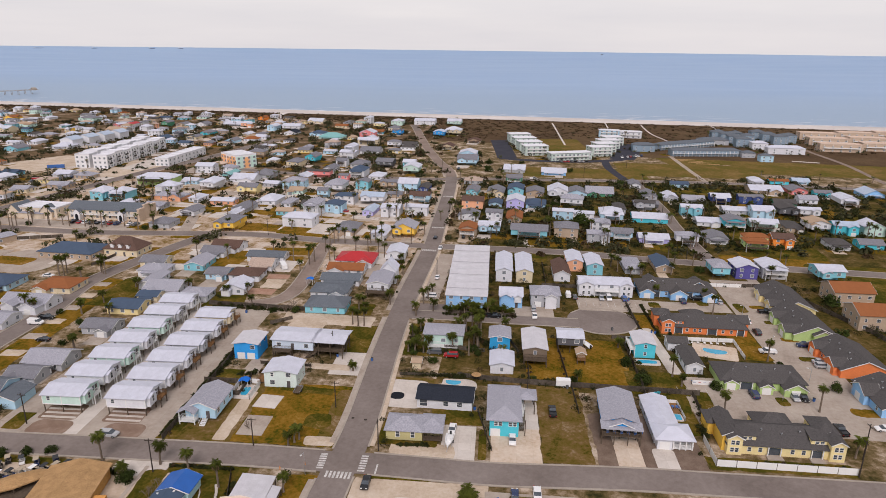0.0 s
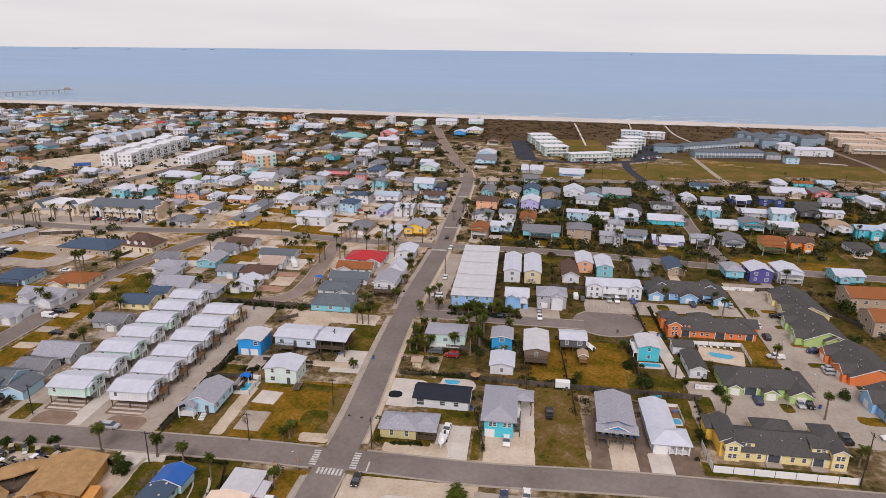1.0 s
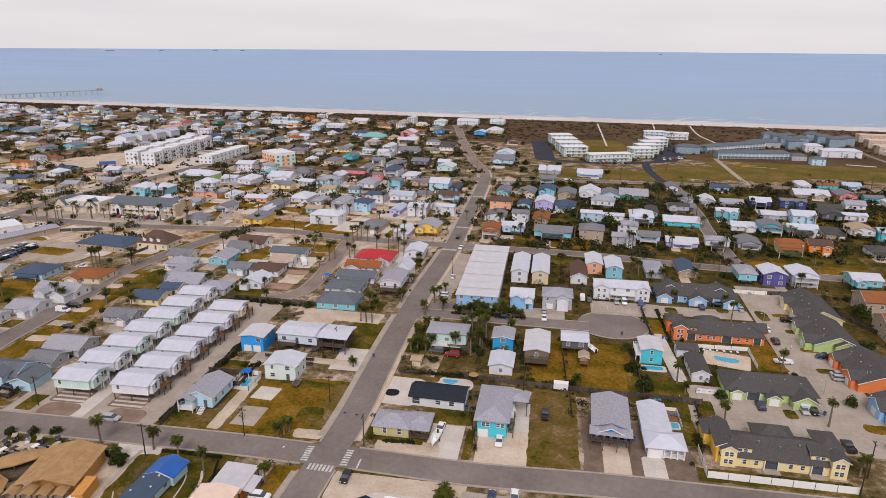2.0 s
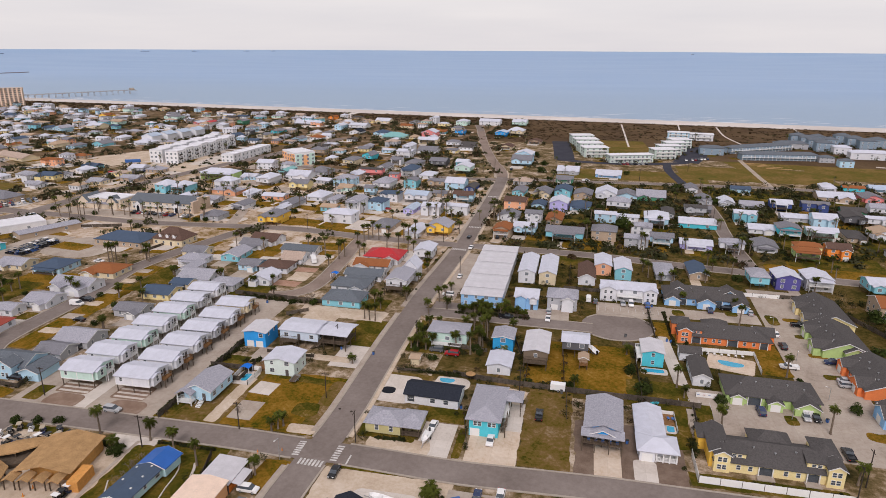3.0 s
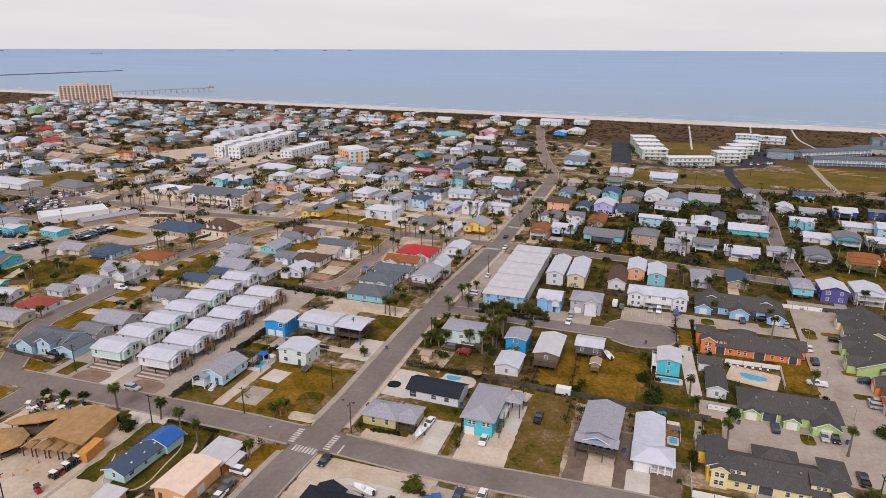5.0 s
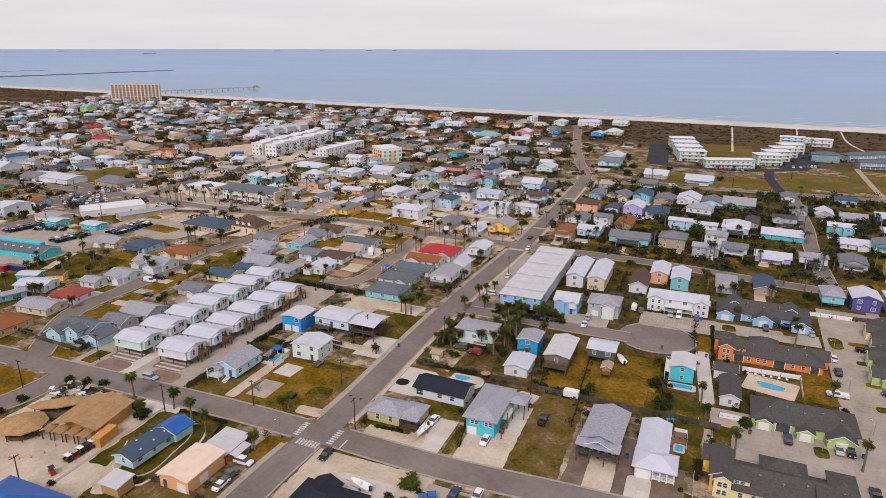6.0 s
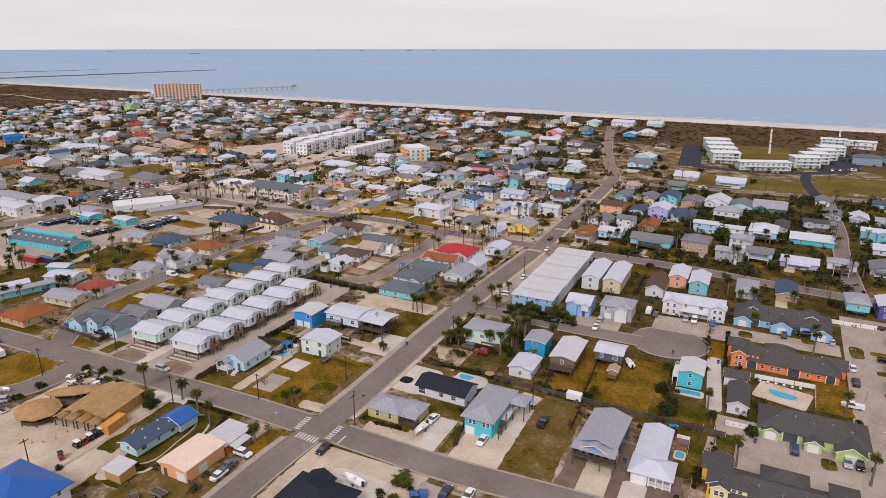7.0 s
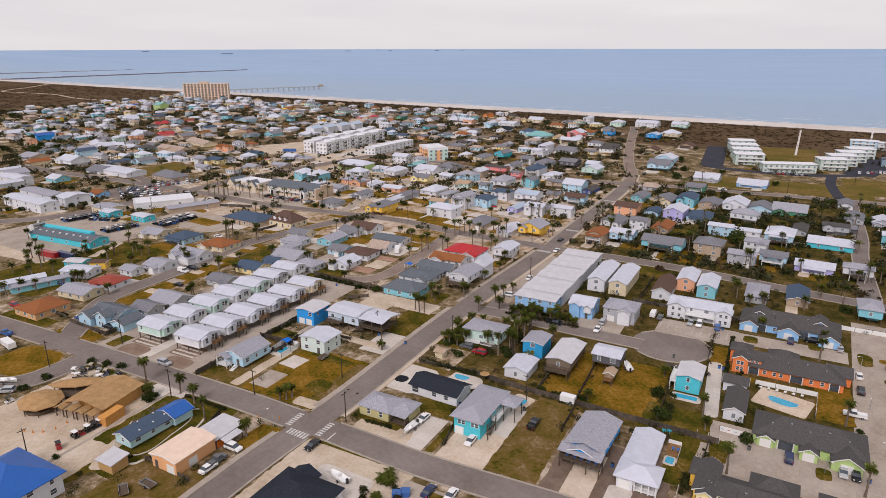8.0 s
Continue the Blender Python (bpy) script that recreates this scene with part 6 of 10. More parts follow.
# grassy plots between the houses on the right
for k, (x, y, w, d) in enumerate(((118, 190, 24, 26), (150, 175, 14, 22), (75, 158, 14, 12), (88, 186, 20, 20), (200, 165, 40, 22), (215, 120, 40, 46), (205, 70, 36, 44), (190, 200, 26, 30), (245, 190, 44, 36), (250, 245, 60, 40), (130, 250, 36, 20), (95, 225, 30, 18), (75, 290, 40, 30), (130, 310, 60, 26), (220, 300, 70, 34), (190, 150, 50, 14), (70, 250, 26, 24), (300, 200, 60, 60))):
    slab("ground_lawn", x, y, w, d, 0.022 + 0.001 * k, M_LAWN if k % 3 else M_GRASS, "dry and green grass plot between houses", category="lawn", rot=-12, corner=3)
h = house(-103.0, 37.6, 14.0, 9.5, 3.2, "B", "l", "gable", "x", 0.42, label="pale blue L-shaped house with slate grey roof behind a board fence", glaze=2, rot=-6)
block(h, -4.0, -6.0, 6.4, 5.4, 0, 3.4, "gable", "y", 0.6, "B", "l")
block(h, 2.6, -5.2, 5.4, 4.2, 0, 4.4, "gable", "y", 0.6, "B", "l")
block(h, 10.2, -2.6, 6.6, 8.4, 0, 2.8, "gable", "y", 0.4, "B", "l")
for u, y, z in ((-4.0, -8.71, 1.0), (2.0, -7.31, 0.9), (3.4, -7.31, 0.9), (2.6, -7.31, 3.2)):
    shared("pane", WINDOW["s"][1], shared("window", WINDOW["s"][0], h, pose(u, y, z)))
PLACED.append((-93.5, 34.0, 8, 9, -6))

slab("pavement_path", -44.6, 18.5, 3.6, 15, 0.05, M_CONCL, "pale concrete strip beside a board fence", rot=-8)
slab("ground_sand_path", -30.4, 25, 3.6, 24, 0.05, M_SANDY, "pale sandy strip beside the pale blue house", category="path", rot=-8)
slab("ground_weeds", -3.6, 23.5, 4.6, 27, 0.05, M_DIRT, "weedy sandy edge of the empty lot", category="verge", rot=-9, corner=1.5)
slab("ground_weeds", -1.5, 72, 9, 16, 0.05, M_DIRT, "weedy sandy patch", category="verge", rot=-9, corner=2.5)

ribbon("ground_sand_track", [(-1491, 1143), (-1404, 1013), (-1337, 902), (-1225, 882), (-1125, 861), (-1002, 805), (-840, 775)], 3, 3, 0.35, M_SANDY, "pale sandy track through the dunes", "path")

slab("ground_verge", 190, -27.5, 130, 5, 0.05, M_LAWN, "green verge along the street", category="verge", rot=-9.5)
slab("ground_lawn", 46.5, 30.5, 4.0, 10, 0.05, M_GRAVEL, "shaded bed beside the turquoise house", category="gravel", corner=1)

h = house(-126.0, 104.5, 18.0, 9.0, 3.0, "W", "u", "gable", "x", 0.42, label="large white house with cross gables and grey shingle roof", glaze=2, rot=-10)
block(h, 5.0, -6.0, 6.5, 6.0, 0, 3.0, "gable", "y", 0.5, "W", "u")
block(h, -4.0, -5.4, 5.0, 5.0, 0, 2.8, "gable", "y", 0.5, "W", "u")
shared("garage_door", GARAGE, h, pose(5.0, -9.01, 0.02))
house(-155.0, 79.0, 7.0, 4.6, 3.0, "Y", "b", "gable", "x", 0.12, label="small bright yellow hut with brown roof", glaze=1, rot=20, name="hut", category="hut")
house(-154.5, 68.5, 13.0, 9.0, 2.9, "W", "w", "gable", "x", 0.2, label="low white house with white metal roof", glaze=1, rot=8)
house(-166, 77, 9, 6, 2.8, "T", "c", "gable", "x", 0.2, label="turquoise shack with light metal roof", glaze=1, rot=12, name="shack", category="shack")
slab("pavement_drive", -117.5, 100.5, 12, 8, 0.06, M_CONCL, "wide pale concrete drive of the large white house", rot=-8)

ribbon("road_beach_street", [(48.7, 358), (49, 385), (42, 434), (34, 528), (27.5, 640)], 4.4, 4.4, 0.132, M_LANE, "brown worn asphalt street to the beach", "road")
slab("ground_lawn", -41.5, -22, 8, 24, 0.05, M_LAWN, "patchy lawn beside a concrete path", category="lawn", rot=-8, corner=1)
slab("pavement_path", -46.6, -20.5, 2.0, 26, 0.05, M_CONCL, "pale concrete path beside the bar yard", rot=-8)
slab("ground_lawn", -76, 6.2, 24, 3.6, 0.05, M_LAWN, "green strip with round bushes by the street", category="verge", rot=-8, corner=1)

# ---------------------------------------------------------------- the rest of the town
simple_house(-14.2, 98.8, 15.0, 10.5, 1, "AQ", "l", "hip", rot=-8)
simple_house(-14.5, 113.6, 14.5, 10.0, 1, "W", "l", "hip", rot=-8)
simple_house(-11.6, 127.0, 16.0, 8.6, 1, "W", "l", rot=-8)
simple_house(-10.6, 140.0, 15.5, 9.0, 1, "W", "o", rot=-8)
simple_house(-7.2, 153.6, 17.0, 12.5, 1, "W", "r", "hip", rot=-8)
simple_house(-52.3, 133.8, 13.0, 10.0, 1, "W", "b", "hip", rot=-8)
simple_house(-48.2, 146.5, 10.0, 9.5, 1, "W", "q", rot=-8)
simple_house(-48.8, 159.0, 17.0, 9.0, 1, "W", "l", rot=-8)
simple_house(-52.8, 119.0, 9.0, 11.0, 1, "W", "w", rot=-8)
simple_house(-70.6, 175.0, 14.0, 10.0, 1, "W", "b", rot=-12)
simple_house(-66.5, 110.5, 11.0, 9.0, 1, "W", "u", "hip", rot=-8)
simple_house(-64.5, 135.5, 9.0, 9.0, 1, "B", "g", rot=-8)
simple_house(-93.0, 140.5, 12.0, 9.0, 1, "W", "u", "hip", rot=-8)
simple_house(-97.0, 152.0, 11.0, 9.0, 1, "C", "g", rot=-8)
simple_house(-445.3, 741.2, 9.7, 16.0, 1, "W", "w", "hip", rot=-12)
simple_house(-382.4, 715.0, 21.3, 16.0, 2, "M", "g", "hip", rot=-12)
simple_house(-318.8, 649.5, 7.4, 16.0, 2, "P", "w", rot=-12)
simple_house(-306.5, 653.9, 8.2, 16.0, 2, "W", "r", rot=-12)
simple_house(-301.0, 677.3, 6.0, 16.0, 2, "W", "g", rot=-12)
simple_house(-271.8, 672.4, 7.6, 16.0, 2, "GN", "g", rot=-12)
simple_house(-248.4, 657.1, 10.2, 16.0, 2, "R", "g", rot=-12)
simple_house(-231.6, 680.8, 12.0, 16.0, 1, "W", "g", rot=-12)
simple_house(-212.3, 699.8, 10.9, 16.0, 1, "C", "w", rot=-12)
simple_house(-170.8, 733.3, 7.7, 16.0, 2, "O", "o", rot=-12)
simple_house(-139.9, 642.0, 10.0, 16.0, 2, "B", "w", rot=-12)
simple_house(-118.0, 644.8, 21.6, 16.0, 2, "W", "w", rot=-12)
simple_house(-112.1, 603.9, 13.4, 16.0, 1, "W", "k", rot=-12)
simple_house(-99.9, 719.0, 19.4, 16.0, 1, "C", "w", rot=-12)
simple_house(-57.6, 705.8, 11.5, 16.0, 1, "G", "g", "hip", rot=-12)
simple_house(-33.2, 714.5, 9.1, 16.0, 3, "W", "w", rot=-12)
simple_house(-82.6, 598.9, 16.1, 16.0, 1, "B", "n", "hip", rot=-12)
simple_house(-63.9, 570.2, 25.6, 16.0, 1, "M", "t", "hip", rot=-12)
simple_house(-26.7, 587.6, 15.9, 16.0, 2, "P", "w", rot=-12)
simple_house(-23.1, 529.0, 20.8, 8.7, 2, "C", "w", rot=-12)
simple_house(-35.4, 468.0, 8.9, 16.0, 3, "W", "w", rot=-12)
simple_house(-17.4, 474.5, 18.4, 16.0, 1, "W", "g", rot=-12)
simple_house(-64.6, 426.3, 10.0, 14.8, 2, "T", "g", rot=-12)
simple_house(-74.6, 400.3, 11.5, 16.0, 2, "C", "g", "hip", rot=-12)
simple_house(-37.7, 404.9, 8.8, 8.6, 2, "W", "g", rot=-12)
simple_house(-22.8, 404.7, 13.1, 16.0, 1, "G", "g", "hip", rot=-12)
simple_house(-44.9, 385.2, 8.3, 16.0, 1, "W", "g", rot=-12)
simple_house(-1.7, 401.9, 13.9, 13.7, 2, "K", "g", rot=-12)
simple_house(20.1, 376.9, 12.3, 16.0, 2, "M", "w", rot=-12)
simple_house(-113.8, 346.9, 6.8, 16.0, 2, "K", "t", rot=-12)
simple_house(-101.9, 341.6, 17.7, 13.9, 1, "W", "w", rot=-12)
simple_house(-91.3, 359.4, 15.8, 16.0, 1, "G", "g", "hip", rot=-12)
simple_house(-118.7, 318.4, 11.4, 16.0, 2, "W", "w", "hip", rot=-12)
simple_house(-89.5, 300.2, 13.2, 9.0, 2, "LY", "g", rot=-12)
simple_house(-160.5, 333.0, 27.0, 12.0, 2, "LG", "w", "hip", rot=-8)
simple_house(-179.0, 287.0, 11.0, 12.0, 2, "AQ", "w", "hip", rot=-12)
simple_house(-166.0, 285.0, 11.0, 12.0, 2, "AQ", "w", "hip", rot=-12)
simple_house(-135.0, 284.0, 20.0, 9.5, 1, "SA", "u", "hip", rot=-12)
simple_house(-50.4, 356.5, 18.6, 6.5, 2, "P", "d", rot=-12)
simple_house(-30.1, 339.0, 7.2, 6.5, 2, "P", "g", rot=-12)
simple_house(-20.8, 362.1, 11.5, 16.0, 2, "W", "n", "hip", rot=-12)
simple_house(-6.3, 352.7, 10.5, 16.0, 1, "W", "w", "hip", rot=-12)
simple_house(-14.5, 317.1, 9.1, 10.5, 2, "AQ", "g", rot=-12)
simple_house(3.5, 316.3, 11.5, 7.6, 2, "R", "g", rot=-12)
simple_house(17.3, 313.5, 13.5, 12.8, 2, "B", "w", rot=-12)
simple_house(28.2, 311.3, 6.4, 16.0, 1, "N", "d", rot=-12)
simple_house(-32.7, 310.0, 12.3, 16.0, 2, "W", "u", "hip", rot=-12)
simple_house(-22.6, 273.1, 12.5, 9.5, 2, "W", "n", "hip", rot=-12)
simple_house(-38.7, 288.1, 7.2, 6.5, 2, "B", "g", rot=-12)
simple_house(-70.4, 273.8, 12.2, 16.0, 1, "W", "w", "hip", rot=-12)
simple_house(-57.3, 266.8, 6.0, 14.9, 1, "W", "u", "hip", rot=-12)
simple_house(-38.5, 242.3, 8.5, 13.5, 3, "W", "u", rot=-12)
simple_house(-27.1, 250.9, 10.5, 9.5, 2, "B", "n", "hip", rot=-12)
simple_house(-5.3, 273.0, 14.7, 10.9, 2, "W", "s", rot=-12)
simple_house(-5.8, 246.3, 6.2, 16.0, 1, "L", "s", rot=-12)
simple_house(6.8, 241.9, 10.9, 10.4, 2, "W", "w", rot=-12)
simple_house(21.6, 242.3, 13.3, 6.5, 2, "W", "w", rot=-12)
simple_house(8.2, 288.5, 9.4, 6.5, 1, "R", "g", rot=-12)
simple_house(24.3, 275.0, 13.0, 7.0, 2, "B", "b", rot=-12)
simple_house(-43.2, 219.5, 17.0, 11.0, 2, "W", "w", "hip", rot=-12, plain=1)
simple_house(-84.3, 239.2, 6.0, 14.6, 1, "W", "w", rot=-12)
simple_house(-79.6, 213.1, 10.6, 16.0, 2, "Y", "g", "hip", rot=-12)
simple_house(-110.5, 246.2, 9.0, 13.0, 1, "W", "g", rot=-12)
simple_house(-117.0, 218.5, 11.7, 11.0, 1, "G", "g", "hip", rot=-12)
simple_house(-82.2, 254.6, 9.5, 16.0, 1, "G", "g", rot=-12)
simple_house(-15.8, 206.4, 11.3, 16.0, 1, "R", "g", "hip", rot=-12)
simple_house(2.3, 198.3, 8.2, 16.0, 1, "W", "w", rot=-12)
simple_house(14.9, 198.8, 11.8, 12.6, 2, "Y", "u", rot=-12)
simple_house(-74.4, 166.0, 11.3, 8.5, 1, "W", "g", rot=-12)
simple_house(-77.1, 149.5, 8.7, 13.4, 1, "AQ", "u", rot=-8)
simple_house(-234.4, 550.8, 13.2, 16.0, 1, "G", "n", rot=-12)
simple_house(-228.0, 576.9, 7.6, 8.7, 2, "K", "g", rot=-12)
simple_house(-207.6, 565.0, 10.9, 16.0, 1, "C", "g", rot=-12)
simple_house(-202.9, 601.9, 11.8, 16.0, 1, "T", "g", "hip", rot=-12)
simple_house(-150.2, 571.1, 8.4, 9.4, 1, "C", "a", rot=-12)
simple_house(-142.7, 588.4, 8.9, 16.0, 1, "C", "g", "hip", rot=-12)
simple_house(-161.2, 539.1, 10.4, 16.0, 1, "B", "g", rot=-12)
simple_house(-194.5, 685.2, 24.6, 16.0, 1, "W", "w", rot=-12)
simple_house(-306.5, 616.5, 22.6, 16.0, 1, "G", "a", rot=-12)
simple_house(-310.4, 527.8, 6.0, 16.0, 1, "G", "g", rot=-12)
simple_house(-352.9, 603.4, 6.9, 6.9, 2, "Y", "w", rot=-12)
simple_house(-305.7, 497.0, 17.0, 16.0, 1, "W", "w", "hip", rot=-12)
simple_house(4.4, 701.3, 14.6, 16.0, 2, "M", "w", "hip", rot=-12)
simple_house(5.7, 604.5, 11.9, 6.5, 2, "BB", "g", rot=-12)
simple_house(52.4, 596.3, 12.2, 16.0, 2, "BB", "s", rot=-12)
simple_house(69.0, 611.9, 18.2, 16.0, 2, "C", "w", "hip", rot=-12)
simple_house(76.7, 702.1, 17.8, 16.0, 2, "M", "w", rot=-12)
simple_house(39.4, 706.1, 26.4, 16.0, 2, "W", "w", rot=-12)
simple_house(86.2, 545.8, 13.3, 13.7, 1, "R", "b", rot=-12)
simple_house(56.3, 505.4, 11.9, 16.0, 1, "C", "b", rot=-12)
simple_house(71.0, 448.1, 15.3, 16.0, 2, "B", "w", rot=-12)
simple_house(67.6, 414.9, 16.6, 16.0, 2, "B", "g", rot=-12)
simple_house(102.4, 382.0, 16.7, 14.7, 1, "G", "w", rot=-12)
simple_house(94.6, 334.8, 11.6, 10.4, 2, "GN", "g", rot=-12)
simple_house(131.9, 371.2, 18.9, 16.0, 1, "SB", "w", rot=-12)
simple_house(61.2, 303.4, 8.2, 16.0, 1, "AQ", "g", rot=-12)
simple_house(76.7, 300.0, 11.0, 16.0, 1, "C", "g", rot=-12)
simple_house(89.6, 296.6, 10.3, 16.0, 2, "AQ", "n", rot=-12)
simple_house(103.1, 298.2, 11.5, 16.0, 1, "R", "g", rot=-12)
simple_house(116.7, 290.6, 12.9, 16.0, 2, "W", "w", rot=-12)
simple_house(131.0, 295.7, 13.2, 16.0, 1, "B", "g", rot=-12)
simple_house(146.5, 295.3, 18.0, 16.0, 1, "GN", "u", rot=-12)
simple_house(57.0, 261.2, 13.0, 12.3, 2, "SA", "b", rot=-12)
simple_house(52.2, 234.6, 11.4, 12.7, 1, "W", "g", rot=-12)
simple_house(66.1, 229.3, 9.2, 7.4, 2, "W", "g", rot=-12)
simple_house(71.4, 263.4, 7.9, 12.2, 1, "B", "n", rot=-12)
simple_house(83.6, 260.8, 10.6, 15.1, 2, "L", "w", rot=-12)
simple_house(78.1, 230.6, 8.8, 16.0, 1, "R", "o", rot=-12)
simple_house(96.7, 262.3, 12.0, 14.2, 1, "B", "n", "hip", rot=-12)
simple_house(106.6, 231.5, 11.6, 6.5, 2, "B", "w", rot=-12)
simple_house(119.9, 236.4, 12.4, 6.6, 1, "W", "w", rot=-12)
simple_house(134.0, 228.0, 12.6, 16.0, 2, "B", "w", "hip", rot=-12)
simple_house(177.8, 286.8, 9.2, 16.0, 1, "G", "g", rot=-12)
simple_house(180.1, 322.7, 7.8, 16.0, 1, "W", "g", rot=-12)
simple_house(48.1, 196.7, 8.6, 11.2, 2, "R", "o", rot=-12)
simple_house(60.1, 202.3, 11.4, 9.4, 2, "B", "w", rot=-12)
simple_house(79.8, 193.0, 18.7, 9.8, 2, "AQ", "g", rot=-12)
simple_house(100.4, 197.4, 12.3, 11.5, 2, "R", "g", "hip", rot=-12)
simple_house(156.4, 227.2, 19.4, 13.3, 1, "T", "w", rot=-12)
simple_house(166.5, 261.0, 15.2, 7.5, 1, "K", "g", rot=-12)
simple_house(146.1, 250.3, 6.7, 16.0, 1, "G", "d", rot=-12)
simple_house(186.9, 240.3, 12.2, 6.5, 2, "AQ", "w", rot=-12)
simple_house(187.1, 218.2, 12.6, 11.7, 1, "W", "w", rot=-12)
simple_house(198.0, 210.5, 11.0, 11.7, 2, "T", "g", rot=-12)
simple_house(212.6, 205.5, 14.5, 6.5, 2, "M", "w", rot=-12)
simple_house(215.6, 244.6, 13.7, 10.1, 1, "G", "w", rot=-12)
simple_house(227.0, 233.8, 12.0, 12.0, 2, "B", "w", rot=-12)
simple_house(218.0, 269.0, 11.8, 9.0, 2, "N", "w", rot=-12)
simple_house(238.4, 269.1, 14.8, 6.5, 2, "N", "g", rot=-12)
simple_house(245.3, 238.9, 11.5, 14.2, 2, "K", "d", rot=-12)
simple_house(229.6, 206.9, 9.0, 16.0, 1, "R", "d", "hip", rot=-12)
simple_house(272.0, 262.0, 11.1, 9.0, 2, "W", "u", rot=-12)
simple_house(256.0, 233.8, 12.4, 6.5, 2, "W", "w", rot=-12)
simple_house(242.8, 204.9, 11.6, 11.9, 2, "W", "a", rot=-12)
simple_house(254.4, 198.6, 12.3, 8.7, 2, "T", "s", rot=-12)
simple_house(268.9, 197.1, 10.7, 11.5, 2, "M", "w", rot=-12)
simple_house(266.7, 303.9, 21.3, 16.0, 1, "R", "w", rot=-12)
simple_house(277.7, 336.0, 8.7, 14.4, 1, "W", "w", "hip", rot=-12)
simple_house(293.6, 332.6, 13.5, 6.5, 1, "T", "o", rot=-12)
simple_house(289.3, 302.7, 12.3, 13.7, 1, "P", "g", rot=-12)
simple_house(310.7, 333.5, 11.7, 8.8, 1, "B", "s", rot=-12)
simple_house(301.9, 292.0, 11.4, 6.5, 1, "T", "g", rot=-12)
simple_house(299.6, 264.6, 10.8, 16.0, 2, "W", "w", rot=-12)
simple_house(335.0, 290.5, 13.2, 16.0, 1, "SB", "s", rot=-12)
simple_house(213.3, 322.1, 12.1, 8.0, 1, "B", "n", rot=-12)
simple_house(190.1, 281.8, 9.1, 14.2, 1, "G", "w", rot=-12)
simple_house(203.4, 275.5, 13.4, 8.1, 1, "W", "u", rot=-12)
simple_house(162.6, 252.5, 12.0, 6.5, 2, "G", "d", rot=-12)
simple_house(176.8, 186.5, 10.7, 13.5, 1, "G", "g", rot=-12)
simple_house(158.6, 179.5, 11.0, 6.5, 2, "W", "u", "hip", rot=-12)
simple_house(143.5, 185.9, 14.9, 10.7, 1, "L", "w", rot=-12)
simple_house(192.7, 176.7, 11.9, 6.5, 2, "LY", "o", "hip", rot=-12)
simple_house(205.7, 174.9, 10.0, 8.6, 2, "O", "b", rot=-12)
simple_house(234.4, 173.7, 10.1, 11.1, 1, "W", "d", "hip", rot=-12)
simple_house(250.9, 172.5, 11.3, 8.9, 1, "T", "g", rot=-12)
simple_house(257.5, 262.6, 13.3, 10.0, 1, "GN", "d", rot=-12)
simple_house(199.1, 126.6, 11.2, 9.8, 2, "AQ", "w", rot=-8)
simple_house(164.2, 132.3, 9.2, 11.1, 2, "PU", "w", rot=-8)
simple_house(176.4, 132.0, 9.9, 11.3, 2, "W", "w", rot=-8)
simple_house(153.0, 132.5, 7.2, 10.9, 2, "AQ", "u", "hip", rot=-8)
simple_house(131.6, 143.9, 7.3, 16.0, 1, "R", "n", rot=-8)
simple_house(117.2, 142.1, 7.5, 16.0, 1, "G", "u", "hip", rot=-8)
simple_house(188.9, 169.1, 11.0, 6.5, 2, "LG", "o", "hip", rot=-12)
simple_house(114.0, 183.9, 11.4, 7.3, 2, "G", "u", rot=-12)
simple_house(127.1, 187.4, 10.9, 6.5, 2, "B", "g", rot=-12)
simple_house(-755.9, 679.5, 6.3, 16.0, 2, "W", "w", rot=-12)
simple_house(-750.6, 690.1, 6.0, 16.0, 2, "BB", "e", rot=-12)
simple_house(-687.1, 682.9, 16.3, 16.0, 3, "LG", "t", rot=-12)
simple_house(-686.7, 503.3, 6.9, 6.5, 2, "Y", "w", rot=-12)
simple_house(-602.4, 538.1, 13.8, 16.0, 2, "W", "w", rot=-12)
simple_house(-531.6, 516.1, 15.9, 16.0, 1, "R", "r", rot=-12)
simple_house(-455.5, 442.3, 10.5, 16.0, 1, "P", "r", rot=-12)
simple_house(-434.0, 487.4, 8.9, 16.0, 2, "W", "n", rot=-12)
simple_house(-423.4, 464.6, 6.0, 16.0, 1, "C", "o", rot=-12)
simple_house(-371.7, 458.6, 10.7, 16.0, 2, "C", "a", "hip", rot=-12)
simple_house(-447.5, 579.6, 14.3, 16.0, 2, "B", "u", rot=-12)
simple_house(-421.7, 603.5, 18.0, 16.0, 2, "C", "w", rot=-12)
simple_house(-477.8, 717.9, 12.8, 16.0, 2, "Y", "o", rot=-12)
simple_house(-346.3, 526.2, 8.7, 16.0, 1, "W", "w", "hip", rot=-12)
simple_house(-359.2, 467.2, 8.3, 16.0, 1, "B", "g", "hip", rot=-12)
simple_house(-407.4, 420.2, 13.0, 16.0, 2, "R", "g", rot=-12)
simple_house(-552.2, 372.8, 9.1, 16.0, 2, "BB", "e", rot=-12)
simple_house(-539.2, 381.5, 6.0, 16.0, 1, "B", "g", rot=-12)
simple_house(-517.4, 389.5, 8.1, 16.0, 1, "AQ", "w", rot=-12)
simple_house(-709.8, 456.7, 6.0, 16.0, 1, "W", "g", rot=-12)
simple_house(-833.4, 552.8, 6.9, 16.0, 1, "C", "w", rot=-12)
simple_house(-828.8, 572.9, 6.0, 16.0, 1, "W", "w", rot=-12)
simple_house(-479.4, 433.6, 18.3, 16.0, 1, "G", "w", rot=-12)
simple_house(-532.1, 563.6, 6.0, 16.0, 1, "P", "o", rot=-12)
simple_house(-474.2, 491.5, 12.0, 16.0, 1, "C", "b", rot=-12)
